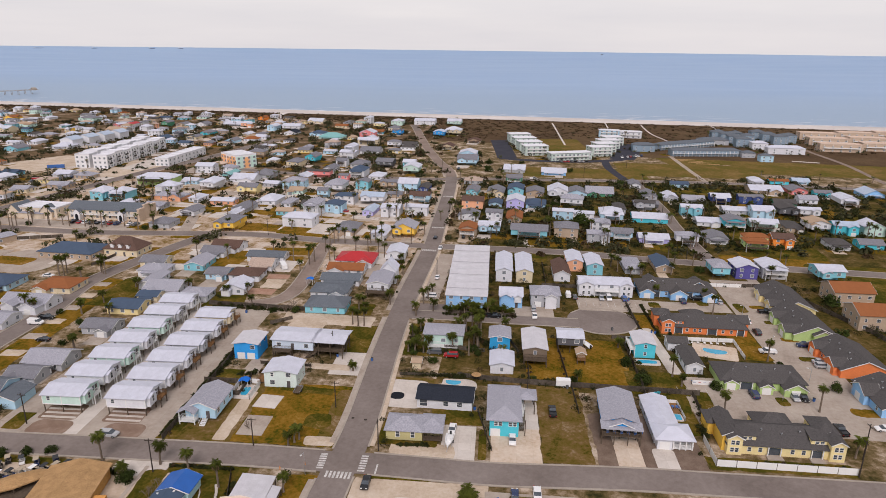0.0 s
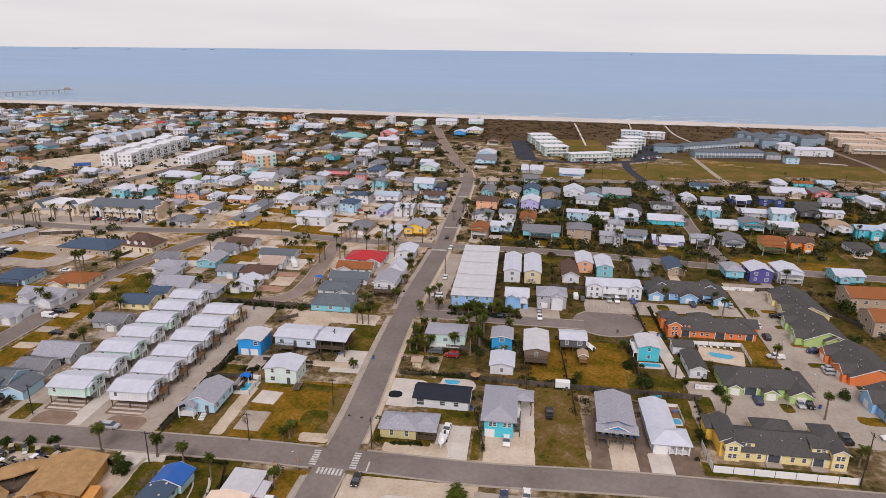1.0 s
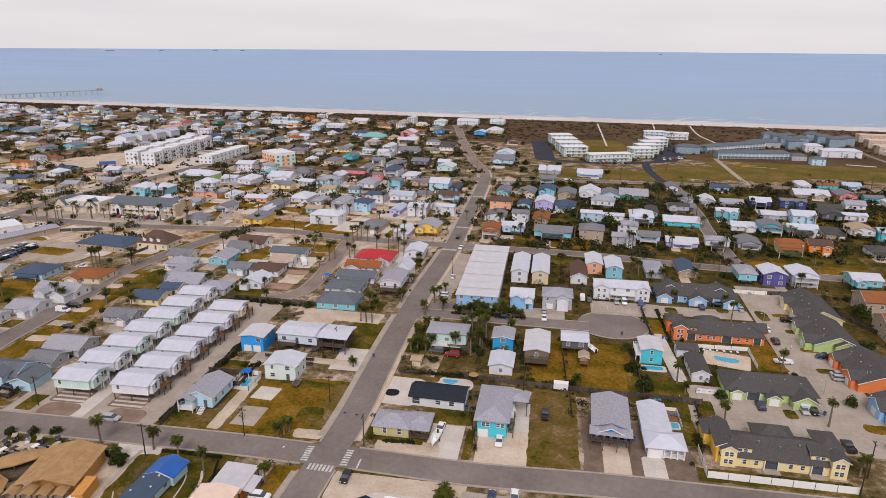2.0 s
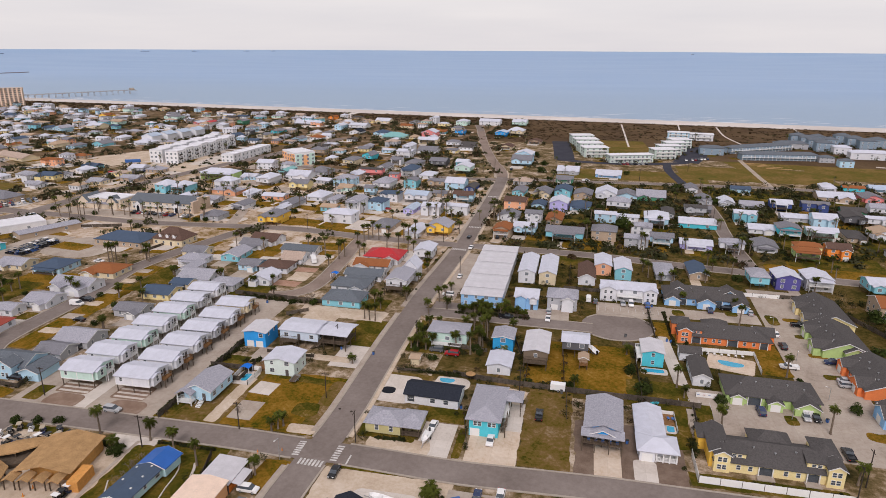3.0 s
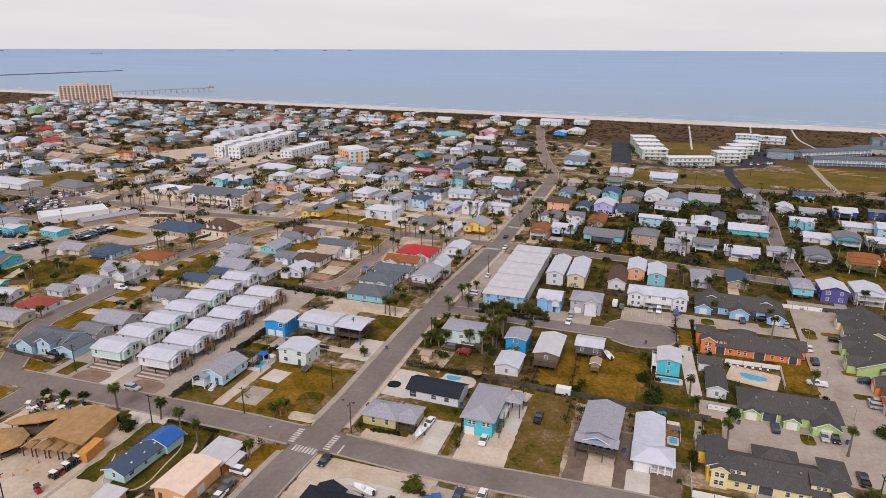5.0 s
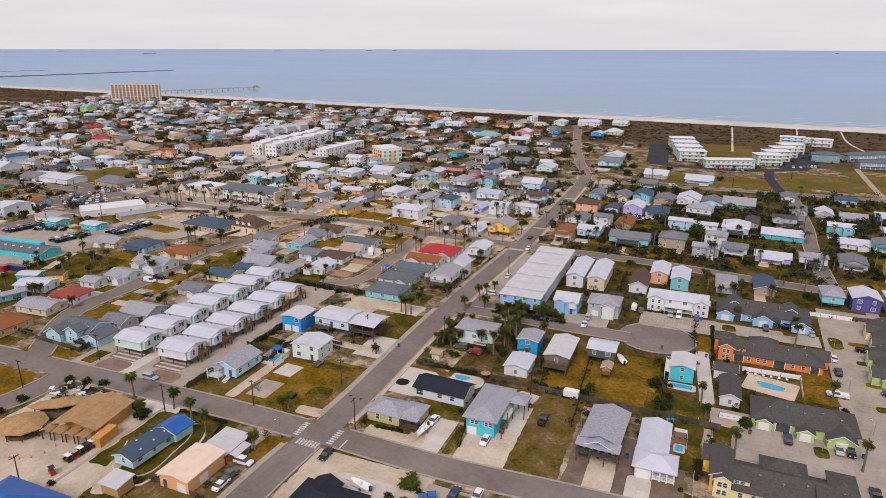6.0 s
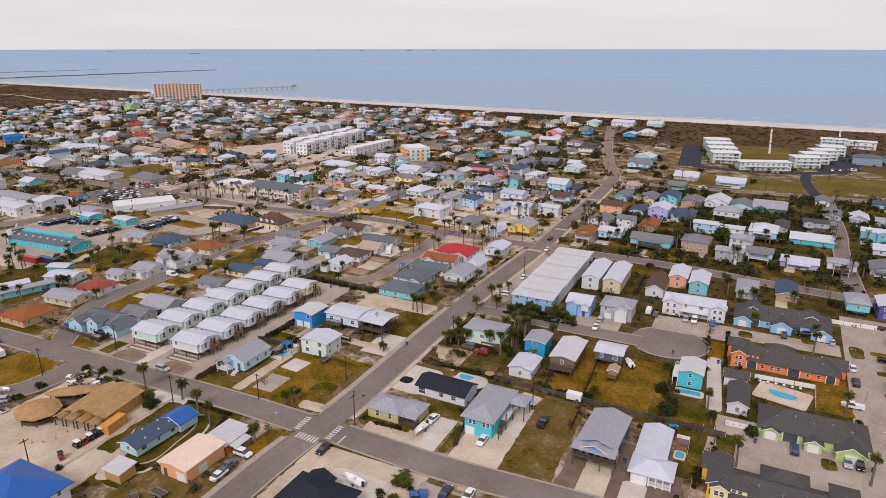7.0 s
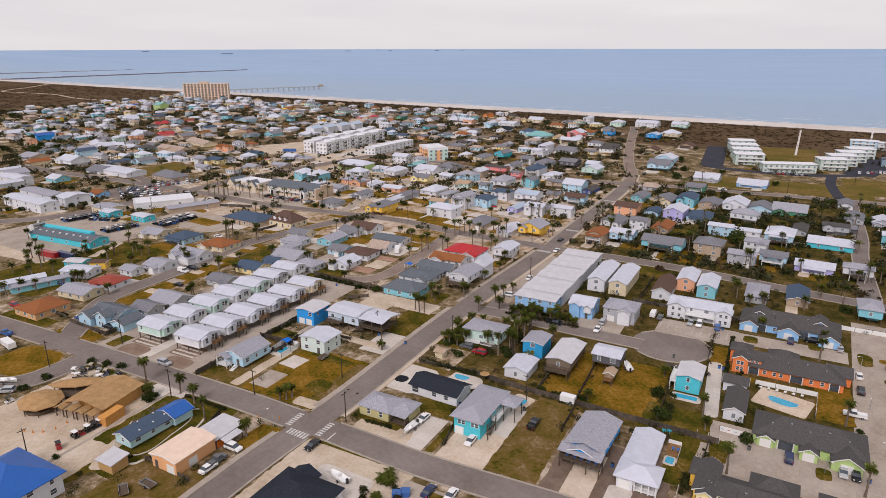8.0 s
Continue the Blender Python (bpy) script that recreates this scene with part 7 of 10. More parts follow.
simple_house(-344.2, 298.7, 10.1, 16.0, 1, "B", "g", rot=-12)
simple_house(-359.9, 286.8, 7.7, 16.0, 1, "G", "n", rot=-12)
simple_house(-387.5, 293.4, 12.1, 6.5, 2, "W", "u", rot=-12)
simple_house(-422.1, 309.3, 9.9, 16.0, 2, "B", "n", rot=-12)
simple_house(-471.7, 312.6, 6.0, 16.0, 1, "B", "g", rot=-12)
simple_house(-454.9, 283.4, 20.8, 16.0, 1, "R", "u", rot=-12)
simple_house(-424.1, 263.0, 10.3, 16.0, 1, "C", "o", rot=-12)
simple_house(-391.2, 269.2, 21.2, 16.0, 2, "W", "w", rot=-12)
simple_house(-342.7, 253.7, 17.8, 16.0, 1, "W", "g", rot=-12)
simple_house(-411.2, 228.2, 8.0, 16.0, 1, "SA", "w", rot=-12)
simple_house(-380.9, 209.3, 14.4, 15.6, 2, "W", "u", rot=-12)
simple_house(-349.2, 181.8, 6.0, 16.0, 2, "W", "w", rot=-12)
simple_house(-367.0, 358.0, 36.0, 13.0, 1, "TU", "q", rot=-14)
simple_house(-372.0, 402.0, 44.0, 15.0, 1, "C", "q", rot=-27, plain=1)
simple_house(-446.0, 358.0, 36.0, 10.0, 1, "W", "w", rot=16, plain=1)
simple_house(-344.9, 216.0, 13.3, 11.1, 1, "AQ", "w", rot=-12)
simple_house(-168.8, 127.4, 12.5, 9.5, 1, "C", "u", rot=-8)
simple_house(-149.7, 126.2, 13.5, 12.4, 1, "B", "n", "hip", rot=-8)
simple_house(-124.1, 122.2, 15.0, 12.0, 1, "C", "o", "hip", rot=-8)
simple_house(-275.7, 189.5, 11.2, 7.2, 1, "SB", "o", rot=-12)
simple_house(-733.5, 571.0, 8.6, 16.0, 1, "W", "w", rot=-12)
simple_house(-653.3, 519.7, 7.3, 16.0, 1, "W", "g", rot=-12)
simple_house(-576.9, 473.8, 14.8, 16.0, 1, "W", "w", "hip", rot=-12)
simple_house(-745.3, 641.6, 17.4, 16.0, 1, "P", "w", rot=-12)
simple_house(-622.2, 392.0, 15.4, 16.0, 1, "W", "w", rot=-12)
simple_house(-417.6, 524.2, 17.0, 16.0, 1, "C", "g", "hip", rot=-12)
simple_house(-342.7, 483.5, 14.0, 16.0, 1, "AQ", "g", rot=-12)
simple_house(-619.6, 728.3, 22.8, 16.0, 1, "G", "n", rot=-12)
simple_house(-444.8, 353.8, 15.0, 16.0, 1, "W", "w", rot=-12)
simple_house(-429.3, 410.6, 13.7, 12.8, 1, "W", "u", rot=-12)
simple_house(-646.8, 564.1, 6.0, 6.5, 1, "W", "w", rot=-12)
simple_house(-133.4, 33.4, 13.0, 13.0, 1, "PT", "o", "hip", rot=-8)
simple_house(-158.0, 52.0, 21.0, 4.6, 1, "AQ", "u", rot=62, plain=2)
simple_house(-134.5, 51.0, 14.5, 9.3, 1, "C", "u", rot=-4)
simple_house(-132.0, 63.0, 12.0, 10.0, 1, "W", "x", "hip", rot=-4)
simple_house(-135.3, 77.8, 7.8, 6.6, 1, "W", "u", rot=-8)
simple_house(-128.5, 87.5, 10.5, 10.2, 1, "W", "u", rot=-8)
simple_house(-94.2, 56.6, 12.3, 9.8, 1, "G", "u", rot=-8)
simple_house(-96.2, 46.6, 9.3, 7.5, 1, "G", "g", rot=-8)
simple_house(-89.6, 81.2, 10.9, 8.1, 1, "G", "g", rot=-8)
simple_house(-88.0, 99.2, 11.9, 9.4, 1, "LY", "n", rot=-8)
simple_house(-167.0, 50.0, 18.0, 4.6, 1, "B", "w", rot=62, plain=2)
simple_house(-89.0, 127.5, 6.0, 14.2, 1, "W", "u", rot=-8)
simple_house(-80.6, 118.5, 13.8, 12.7, 1, "W", "u", rot=-8)
simple_house(-83.8, 109.4, 7.8, 6.5, 1, "C", "n", rot=-8)
simple_house(11.3, 156.8, 8.0, 12.4, 2, "W", "w", rot=-8)


def white_block(x, y, w, d, h, rot, label, name="apartment_block", wall="W", floors=3, columns=4, top="v", roof="parapet", sides=2, galleries=False):
    """A block of flats: walls, white roof, a row of windows on each storey, and open galleries where it has them."""
    e = house(x, y, w, d, h, wall, top, roof, "x", 0.14, label=label, glaze=0, rot=rot, over=0.7, category="apartment block", name=name, group="apartment blocks")
    step = h / floors
    for f in range(floors):
        window_row(e, "S", columns, w, f * step + 0.7)
        if sides:
            window_row(e, "E" if x < 45 else "W", sides, d, f * step + 0.7)
    if galleries:
        bm = bmesh.new()
        for f in range(1, floors):
            box(bm, -w * 0.42, w * 0.42, -d / 2 - 1.5, -d / 2 - 0.02, f * step - 0.15, f * step)
            box(bm, -w * 0.42, w * 0.42, -d / 2 - 1.5, -d / 2 - 1.42, f * step, f * step + 0.95)
        for i in range(5):
            u = (i / 4 - 0.5) * w * 0.84
            box(bm, u - 0.12, u + 0.12, -d / 2 - 1.5, -d / 2 - 1.26, 0, h - 0.1)
        part("gallery", bm, M_TRIM, e, "white open gallery with posts")
    return e


CONDO = "pale mint three-storey condominium block with white roof near the dunes"
for x, y, w, d in ((135, 468, 22, 15), (134.6, 496, 22, 15), (134.4, 524, 22, 15), (134.2, 553, 22, 15)):
    white_block(x, y, w, d, 8.6, 6, CONDO, wall="PM", roof="hip", galleries=True)
white_block(161, 440, 39, 11, 6.6, 12, "long pale mint two-storey condominium block with white roof", wall="PM", floors=2, columns=10, roof="hip", galleries=True)
for x, y, w, d in ((195, 464, 20, 15), (206, 487, 20, 15), (217, 510, 20, 15), (228, 533, 20, 15)):
    white_block(x, y, w, d, 8.4, 8, CONDO, wall="PM", roof="hip", galleries=True)
white_block(243, 592, 22, 12, 8.0, -13, "pale blue and white beach house block with balconies", floors=3, wall="B", roof="hip", galleries=True)
white_block(266, 588, 24, 12, 7.0, -13, "white beach house block with balconies", floors=2, roof="hip", galleries=True)
TOWN = "white three-storey modern town house with flat roof and balconies"
for i in range(8):
    white_block(-241 + i * 1.3, 399 + i * 12.6, 11.5, 12.2, 10.4 + (i % 2) * 0.9, -5, TOWN, "town_house", wall="BW", columns=3, sides=0)
    e = white_block(-226 + i * 1.3, 396 + i * 12.6, 11.5, 12.2, 10.0 + (i % 2) * 0.9, -5, TOWN, "town_house", wall="BW", columns=3, sides=3)
    bm = bmesh.new()
    for f in (1, 2):
        box(bm, 5.77, 7.0, -4.5, -0.5, f * 3.4 - 0.15, f * 3.4)
        box(bm, 6.92, 7.0, -4.5, -0.5, f * 3.4, f * 3.4 + 1.0)
    part("balcony", bm, M_POLE, e, "dark railed balcony")
for i in range(5):
    white_block(-182 + i * 2.4, 407 + i * 12.4, 11.5, 12.1, 6.2, -9, "low white two-storey town house with flat roof", "town_house", wall="BW", floors=2, columns=3)
for k in range(4):
    house(-304 + k * 7, 506 + k * 18, 13, 15, 7.5, "W", "s", "gable", "y", 0.4, label="white town house with silver blue metal roof", glaze=0, rot=-12)

# corner hotel with an orange and a mint front
h = house(-121.6, 403, 18, 24, 10.4, "BW", "v", "parapet", "x", label="white three-storey hotel with orange and mint fronts", glaze=0, rot=42, category="hotel", name="hotel")
for side, length, wall, cols in (("W", 24, "PE", 5), ("S", 18, "M", 4)):
    for k, (u, wd, top_z) in enumerate(((-length * 0.32, length * 0.3, 9.6), (length * 0.02, length * 0.24, 8.6), (length * 0.34, length * 0.26, 9.6))):
        bm = bmesh.new()
        box(bm, u - wd / 2, u + wd / 2, -0.5, 0.02, 0, top_z)
        on_wall(h, side, 0, 0, mesh_of("front_panel", bm, M_WALL[wall if k != 1 else "PE"]), "front_panel", "%s front panel" % WALLS[wall][0])
    for f in range(3):
        bm = bmesh.new()
        for i in range(cols):
            u = ((i + 0.5) / cols - 0.5) * length
            box(bm, u - 0.9, u + 0.9, -0.56, -0.45, 1.0 + 3.2 * f, 2.6 + 3.2 * f)
        on_wall(h, side, 0, 0, mesh_of("glazing_band", bm, M_GLASSF), "glazing_band")
bm = bmesh.new()
cyl(bm, -15, 4, 3.4, 4.0, 6.2, 6.2, 20)
cyl(bm, -15, 4, 4.0, 5.2, 5.6, 1.0, 20)
part("porch_roof", bm, M_ROOF["y"], h, "round pale entrance canopy")
for k in range(8):
    shared("post", POSTW, h, pose(-15 + 5.4 * math.cos(k * 0.785), 4 + 5.4 * math.sin(k * 0.785), 0) @ Matrix.Diagonal((3, 3, 3.4, 1)))
slab("pavement_hotel", -133, 386, 50, 34, 0.05, M_CONC, "pale concrete hotel forecourt", rot=-8, corner=3)
slab("pavement_hotel", -196, 430, 20, 90, 0.05, M_CONCL, "pale concrete drive between white town houses", rot=-8)

# grey resort by the dunes
for x, y, w, d, h, wall in ((246, 490, 21, 11, 6.5, "SL"), (296, 464, 66, 11, 5.2, "SL"), (297, 514, 74, 11, 5.2, "SL"), (338, 538, 30, 12, 5.2, "G"), (362, 578, 15, 12, 8.5, "SL"), (364, 560, 15, 12, 8.5, "SL"), (363, 541, 15, 12, 8.5, "SL"), (362, 522, 15, 12, 8.5, "SL"), (378, 570, 13, 12, 8.5, "SL"), (380, 548, 13, 12, 8.5, "SL"), (408, 580, 15, 12, 8.5, "SL"), (410, 560, 15, 12, 8.5, "SL"), (412, 541, 15, 12, 8.5, "SL"), (428, 552, 14, 12, 8.5, "SL"), (371, 506, 15, 10, 6.5, "W"), (381, 476, 34, 11, 6, "W"), (333, 455, 12, 9, 4.5, "G"), (338, 432, 11, 9, 5.5, "B")):
    e = house(x, y, w, d, h, wall, "l" if wall != "W" else "w", "hip", "x", 0.36, rot=(24 if w > 70 else 0 if w > 60 else -10), label="%s resort building with low roof near the dunes" % WALLS[wall][0], glaze=1, category="resort building", name="resort_building", group="resort buildings")
    if w > 60:
        bm = bmesh.new()
        box(bm, -w / 2, w / 2, -d / 2 - 1.6, -d / 2 - 0.02, 2.45, 2.6)
        box(bm, -w / 2, w / 2, -d / 2 - 1.6, -d / 2 - 1.52, 3.3, 3.5)
        for i in range(19):
            u = (i / 18 - 0.5) * (w - 0.6)
            box(bm, u - 0.15, u + 0.15, -d / 2 - 1.6, -d / 2 - 1.3, 0, 5.0)
        part("gallery", bm, M_TRIM, e, "white open gallery with posts")
slab("pavement_slab", 373.5, 428, 22, 4, 0.1, M_CONCL, "long pale concrete slab in a meadow", rot=-25)
for k in range(4):
    slab("ground_soil_bed", 266 + 4.0 * k, 440 - 8 * k, 20, 2.4, 0.3, M_THATCH, "low heap of orange soil in a meadow", category="soil", rot=-14, corner=1)
for i in range(9):
    x, y = 446 + (i % 3) * 47 + (i // 3) * 16, 492 + (i // 3) * 44 + (i % 3) * 4
    white_block(x, y, 40, 13, 7.5, -12, "tan low condominium block with pale gravel roof", wall="TU", floors=2, columns=5, top="y", galleries=True)

# beach hotel, ten storeys
h = thing("beach_hotel", "tan ten-storey hotel slab on the beach", "hotel", -752, 868, 0, 28)
h["size_x"], h["size_y"] = 78, 18
bm = bmesh.new()
box(bm, -39, 39, -8, 8, 0, 29)
box(bm, -12, 4, -6, 6, 29, 32)
part("wall", bm, mat("tan_stucco", (0.62, 0.48, 0.37), 0.85, 0.1, 0.1), h)
bm = bmesh.new()
for i in range(14):
    box(bm, -39 + 78 * i / 13 - 0.7, -39 + 78 * i / 13 + 0.7, -10, -8.02, 0, 29)
for f in range(11):
    box(bm, -38.2, 38.2, -9.6, -8.02, f * 2.9 - 0.25 if f else 0, f * 2.9 + 0.1)
part("balcony_frame", bm, mat("cream_stucco", (0.84, 0.68, 0.56), 0.85, 0.1, 0.1), h)
for f in range(10):
    bm = bmesh.new()
    for i in range(13):
        box(bm, -37.4 + 78 * i / 13, -34.8 + 78 * i / 13, -8.06, -8.0, f * 2.9 + 0.5, f * 2.9 + 2.4)
    part("glazing_band", bm, M_GLASSF, h)

# fishing pier
pier = thing("fishing_pier", "long grey fishing pier on piles over the sea", "pier", -850, 975, 0, -33.5)
bm = bmesh.new()
box(bm, -2.5, 2.5, 0, 262, 6.0, 6.6)
box(bm, -9, 9, 256, 268, 6.0, 6.6)
for sx in (-2.5, 2.4):
    box(bm, sx, sx + 0.1, 0, 262, 7.4, 7.6)
part("pier_deck", bm, M_KERB, pier)
bm = bmesh.new()
cyl(bm, 0, 0, -4, 6.0, 0.35, 0.35, 6)
PILE = mesh_of("post", bm, M_KERB)
for i in range(22):
    for sx in (-2.0, 2.0):
        shared("post", PILE, pier, pose(sx, 4 + i * 12, 0))
bm = bmesh.new()
prism(bm, [(-4, 6.6), (4, 6.6), (4, 9.2), (0, 11), (-4, 9.2)], 257, 265, "y")
part("shelter", bm, M_KERB, pier)

# stone jetties and ships
for x, y, ln, rot in ((-2180, 1800, 520, 71), (-1745, 1726, 926, 77)):
    bm = bmesh.new()
    rng = random.Random(int(ln))
    for i in range(int(ln / 6)):
        a = rng.uniform(1.4, 2.4)
        box(bm, -ln / 2 + i * 6, -ln / 2 + i * 6 + rng.uniform(4.5, 6.5), -a, a, -2, rng.uniform(0.8, 2.2))
    ob = new("jetty", mesh_of("jetty", bm, mat("jetty_rock", (0.27, 0.20, 0.21), 0.95, 0.3, 0.3)))
    ob.matrix_basis = pose(x, y, 0, 0, 0, rot)
    tagged(ob, "long dark stone jetty reaching into the sea", "jetty")


M_HULL = mat("ship_hull", (0.10, 0.12, 0.19), 0.7)


def ship(a, r, length, z):
    """A ship at bearing a degrees and range r."""
    x, y = 45 + r * math.sin(radians(a)), -130 + r * math.cos(radians(a))
    e = thing("cargo_ship", "distant dark cargo ship anchored near the horizon", "ship", x, y, z, -a, "ships at anchor")
    bm = bmesh.new()
    prism(bm, [(-length / 2, -3), (length / 2 - 4, -3), (length / 2, 2.6), (-length / 2, 2.2)], -6, 6, "y")
    part("hull", bm, M_HULL, e)
    bm = bmesh.new()
    box(bm, -length / 2 + 2, -length / 2 + 7, -5, 5, 2, 7)
    part("bridge", bm, M_TRIM, e)


def sea_height(r):
    return -1.2 + 71.0 * max(0.0, (r - 2700) / (4930 - 2700)) ** 2.2


for a, r, ln in ((-37.9, 4560, 74), (-28.2, 4760, 52), (-24.6, 4780, 30), (-20.6, 4800, 34), (-18.5, 4810, 30), (16.0, 4700, 20), (-44, 4780, 44)):
    ship(a, r, ln, sea_height(r))

# ---------------------------------------------------------------- fences
bm = bmesh.new()
box(bm, -0.06, 0.06, -0.06, 0.06, 0, 1)
FPOST = mesh_of("fence_post", bm, M_FENCEW)


FENCES = []


def fence(x0, y0, x1, y1, height=1.7, vinyl=False):
    if not vinyl:
        FENCES.append((x0, y0, x1, y1))
    ln = math.hypot(x1 - x0, y1 - y0)
    e = thing("fence", "white vinyl panel fence" if vinyl else "weathered grey wooden board fence", "fence", x0, y0, 0, math.degrees(math.atan2(y1 - y0, x1 - x0)))
    n = max(1, round(ln / 4.8))
    for i in range(n):
        bm = bmesh.new()
        u0, u1 = ln * i / n + 0.06, ln * (i + 1) / n - 0.06
        box(bm, u0, u1, -0.025, 0.025, 0.05, height - (0.0 if vinyl else 0.05 * ((i * 7) % 3)))
        part("panel", bm, M_VINYL if vinyl else M_FENCEW, e)
    for i in range(n + 1) if y0 < 90 else (0, n):
        ob = shared("post", FPOST, e, pose(ln * i / n, 0, 0) @ Matrix.Diagonal((1, 1, height + 0.1, 1)))
    return e


for f in ((-45.8, 13.5, -38.8, 70, 1.8), (-28, 97.5, -8, 93.2, 1.7), (-33, 84, -26, 88.5, 1.5), (-115.7, 29.6, -94, 25.5, 1.6), (-94, 25.5, -94, 31.4, 1.6), (-38, 36, -32, 35, 1.6), (-32, 35, -31, 46, 1.4), (-44, 43, -30, 41.5, 1.8), (-30, 54, -14, 51.5, 1.2),
          (52, 38.5, 84.5, 33, 1.8), (84.5, 33, 100, 30.5, 1.8), (84.5, 33, 82, 20, 1.6), (98, 31, 95, 14, 1.6), (64, 36.5, 62.5, 22, 1.4), (63.5, 37, 66, 66, 1.6), (52, 38.5, 54.5, 58, 1.6), (38, 41.5, 52, 38.5, 1.8), (13.5, 45.5, 31, 44.0, 1.0), (31, 44.0, 38, 41.5, 1.6), (85, 35, 89, 66, 1.6),
          (86, 69, 98, 67, 1.4), (98, 75, 101, 100, 1.6), (72, 120, 110, 114, 1.6), (74, 122, 78, 150, 1.6), (88, 128, 86, 116, 1.6), (35, 24, 36.5, 6, 1.2), (31, 92, 56, 88.5, 1.5),
          (-25, -1, -23, -14, 1.5), (-29, -24, -13, -27, 1.3), (-141, 36, -120, 32, 1.2), (168, 118, 180, 70, 1.8), (180, 70, 182, 40, 1.8), (146, 118, 170, 116, 1.6),
          (-190, 190, -160, 196, 1.8), (-118, 172, -125, 150, 1.5), (28, 63, 41, 60, 1.5), (50, 72, 52, 58, 1.5), (-60, 103.5, -28, 97.5, 1.8)):
    fence(*f)
for f in ((91.2, 8.5, 89.8, -2.0, 1.9), (89.8, -2.0, 121.8, -6.8, 1.9), (111.0, 66.4, 126.8, 64.6, 1.5), (126.8, 64.6, 124.4, 51.6, 1.5), (100.5, 37.0, 107, 36.0, 1.5), (141, 118.5, 156, 116.5, 1.6)):
    fence(*f, vinyl=True)

# ---------------------------------------------------------------- pools


def pool(x, y, w, d, rot, deck_w, deck_d, label, corner=1.5, material=None):
    slab("pavement_pool_deck", x, y, deck_w, deck_d, 0.2, material or M_CONCL, "pale concrete pool deck", rot=rot, corner=min(1.0, deck_w / 4))
    e = thing("swimming_pool", label, "pool", x, y, 0.14, rot)
    for nm, grow, z0, z1, m in (("coping", 0.22, 0.0, 0.10, M_CONCL), ("water", 0.0, 0.02, 0.13, M_POOL)):
        bm = bmesh.new()
        n = 28
        ring = []
        for i in range(n):
            a = 6.2832 * i / n
            c, q = math.cos(a), math.sin(a)
            p = 2.0 / (2.0 + corner)
            ring.append((math.copysign(abs(c) ** p, c) * (w / 2 + grow), math.copysign(abs(q) ** p, q) * (d / 2 + grow) + 0.10 * d * math.cos(2 * a) * (corner < 1)))
        lo = [bm.verts.new((a, b, z0)) for a, b in ring]
        hi = [bm.verts.new((a, b, z1)) for a, b in ring]
        bm.faces.new(hi)
        for i in range(n):
            bm.faces.new((lo[i], lo[(i + 1) % n], hi[(i + 1) % n], hi[i]))
        part(nm, bm, m, e)


pool(117.4, 58.0, 7.6, 3.4, -22, 14.0, 10.5, "kidney-shaped blue swimming pool", 0.5, M_CONCT)
pool(-30.6, 37.0, 2.0, 4.4, -8, 6, 8, "small dark blue rectangular pool beside a house", 3.0)
pool(49.0, 32.5, 3.4, 5.0, -20, 6, 8, "small round blue garden pool", 0.4, M_CONCT)
pool(29.4, 40.2, 4.6, 2.6, -10, 6.5, 4.2, "dark blue oval pool on a white patio", 0.4)
pool(89.0, 19.2, 1.9, 2.7, -8, 2.8, 3.8, "small turquoise pool beside the white house", 3.0)
slab("pavement_pool_terrace", 89.7, 24.0, 2.7, 5.4, 0.22, M_DECK, "brown boarded terrace beside a small pool", category="terrace")
for f in ((88.4, 27.0, 91.6, 26.5, 1.1), (91.6, 26.5, 90.4, 17.4, 1.1)):
    fence(*f, vinyl=True)
pool(92.2, 51.2, 6.0, 2.2, -8, 8, 4, "long turquoise pool behind the turquoise house", 3.0)

# ---------------------------------------------------------------- palms, shrubs
PALMS = []


def palm_crown(seed, radius=2.1, fronds=30):
    rng = random.Random(seed)
    bm = bmesh.new()
    for f in range(fronds):
        az = rng.uniform(0, 6.2832)
        up = rng.uniform(-0.7, 1.4)
        ln = radius * rng.uniform(0.8, 1.15)
        dead = 1 if up < -0.3 else 0
        pts = []
        n = 6
        x = z = 0.0
        ang = up
        for k in range(n + 1):
            pts.append((x, z))
            x += math.cos(ang) * ln / n
            z += math.sin(ang) * ln / n
            ang -= 0.23 + 0.05 * k
        ca, sa = math.cos(az), math.sin(az)

        def at(r, side, h):
            return (r * ca - side * sa, r * sa + side * ca, h)
        for k in range(1, n + 1):
            x0, z0 = pts[k - 1]
            x1, z1 = pts[k]
            wd = radius * 0.30 * math.sin(math.pi * min(1, (k + 0.6) / (n + 1.2))) + 0.05
            for s in (-1, 1):
                for q in (0.1, 0.42, 0.75):
                    xa, za = x0 + (x1 - x0) * q, z0 + (z1 - z0) * q
                    v = [bm.verts.new(at(xa, 0, za)), bm.verts.new(at(xa + 0.12, 0, za + 0.01)), bm.verts.new(at(xa + wd * 0.75, s * wd, za - wd * rng.uniform(0.25, 0.6)))]
                    bm.faces.new(v if s > 0 else v[::-1]).material_index = dead
    return mesh_of("crown", bm, M_PALM, M_PALMD)


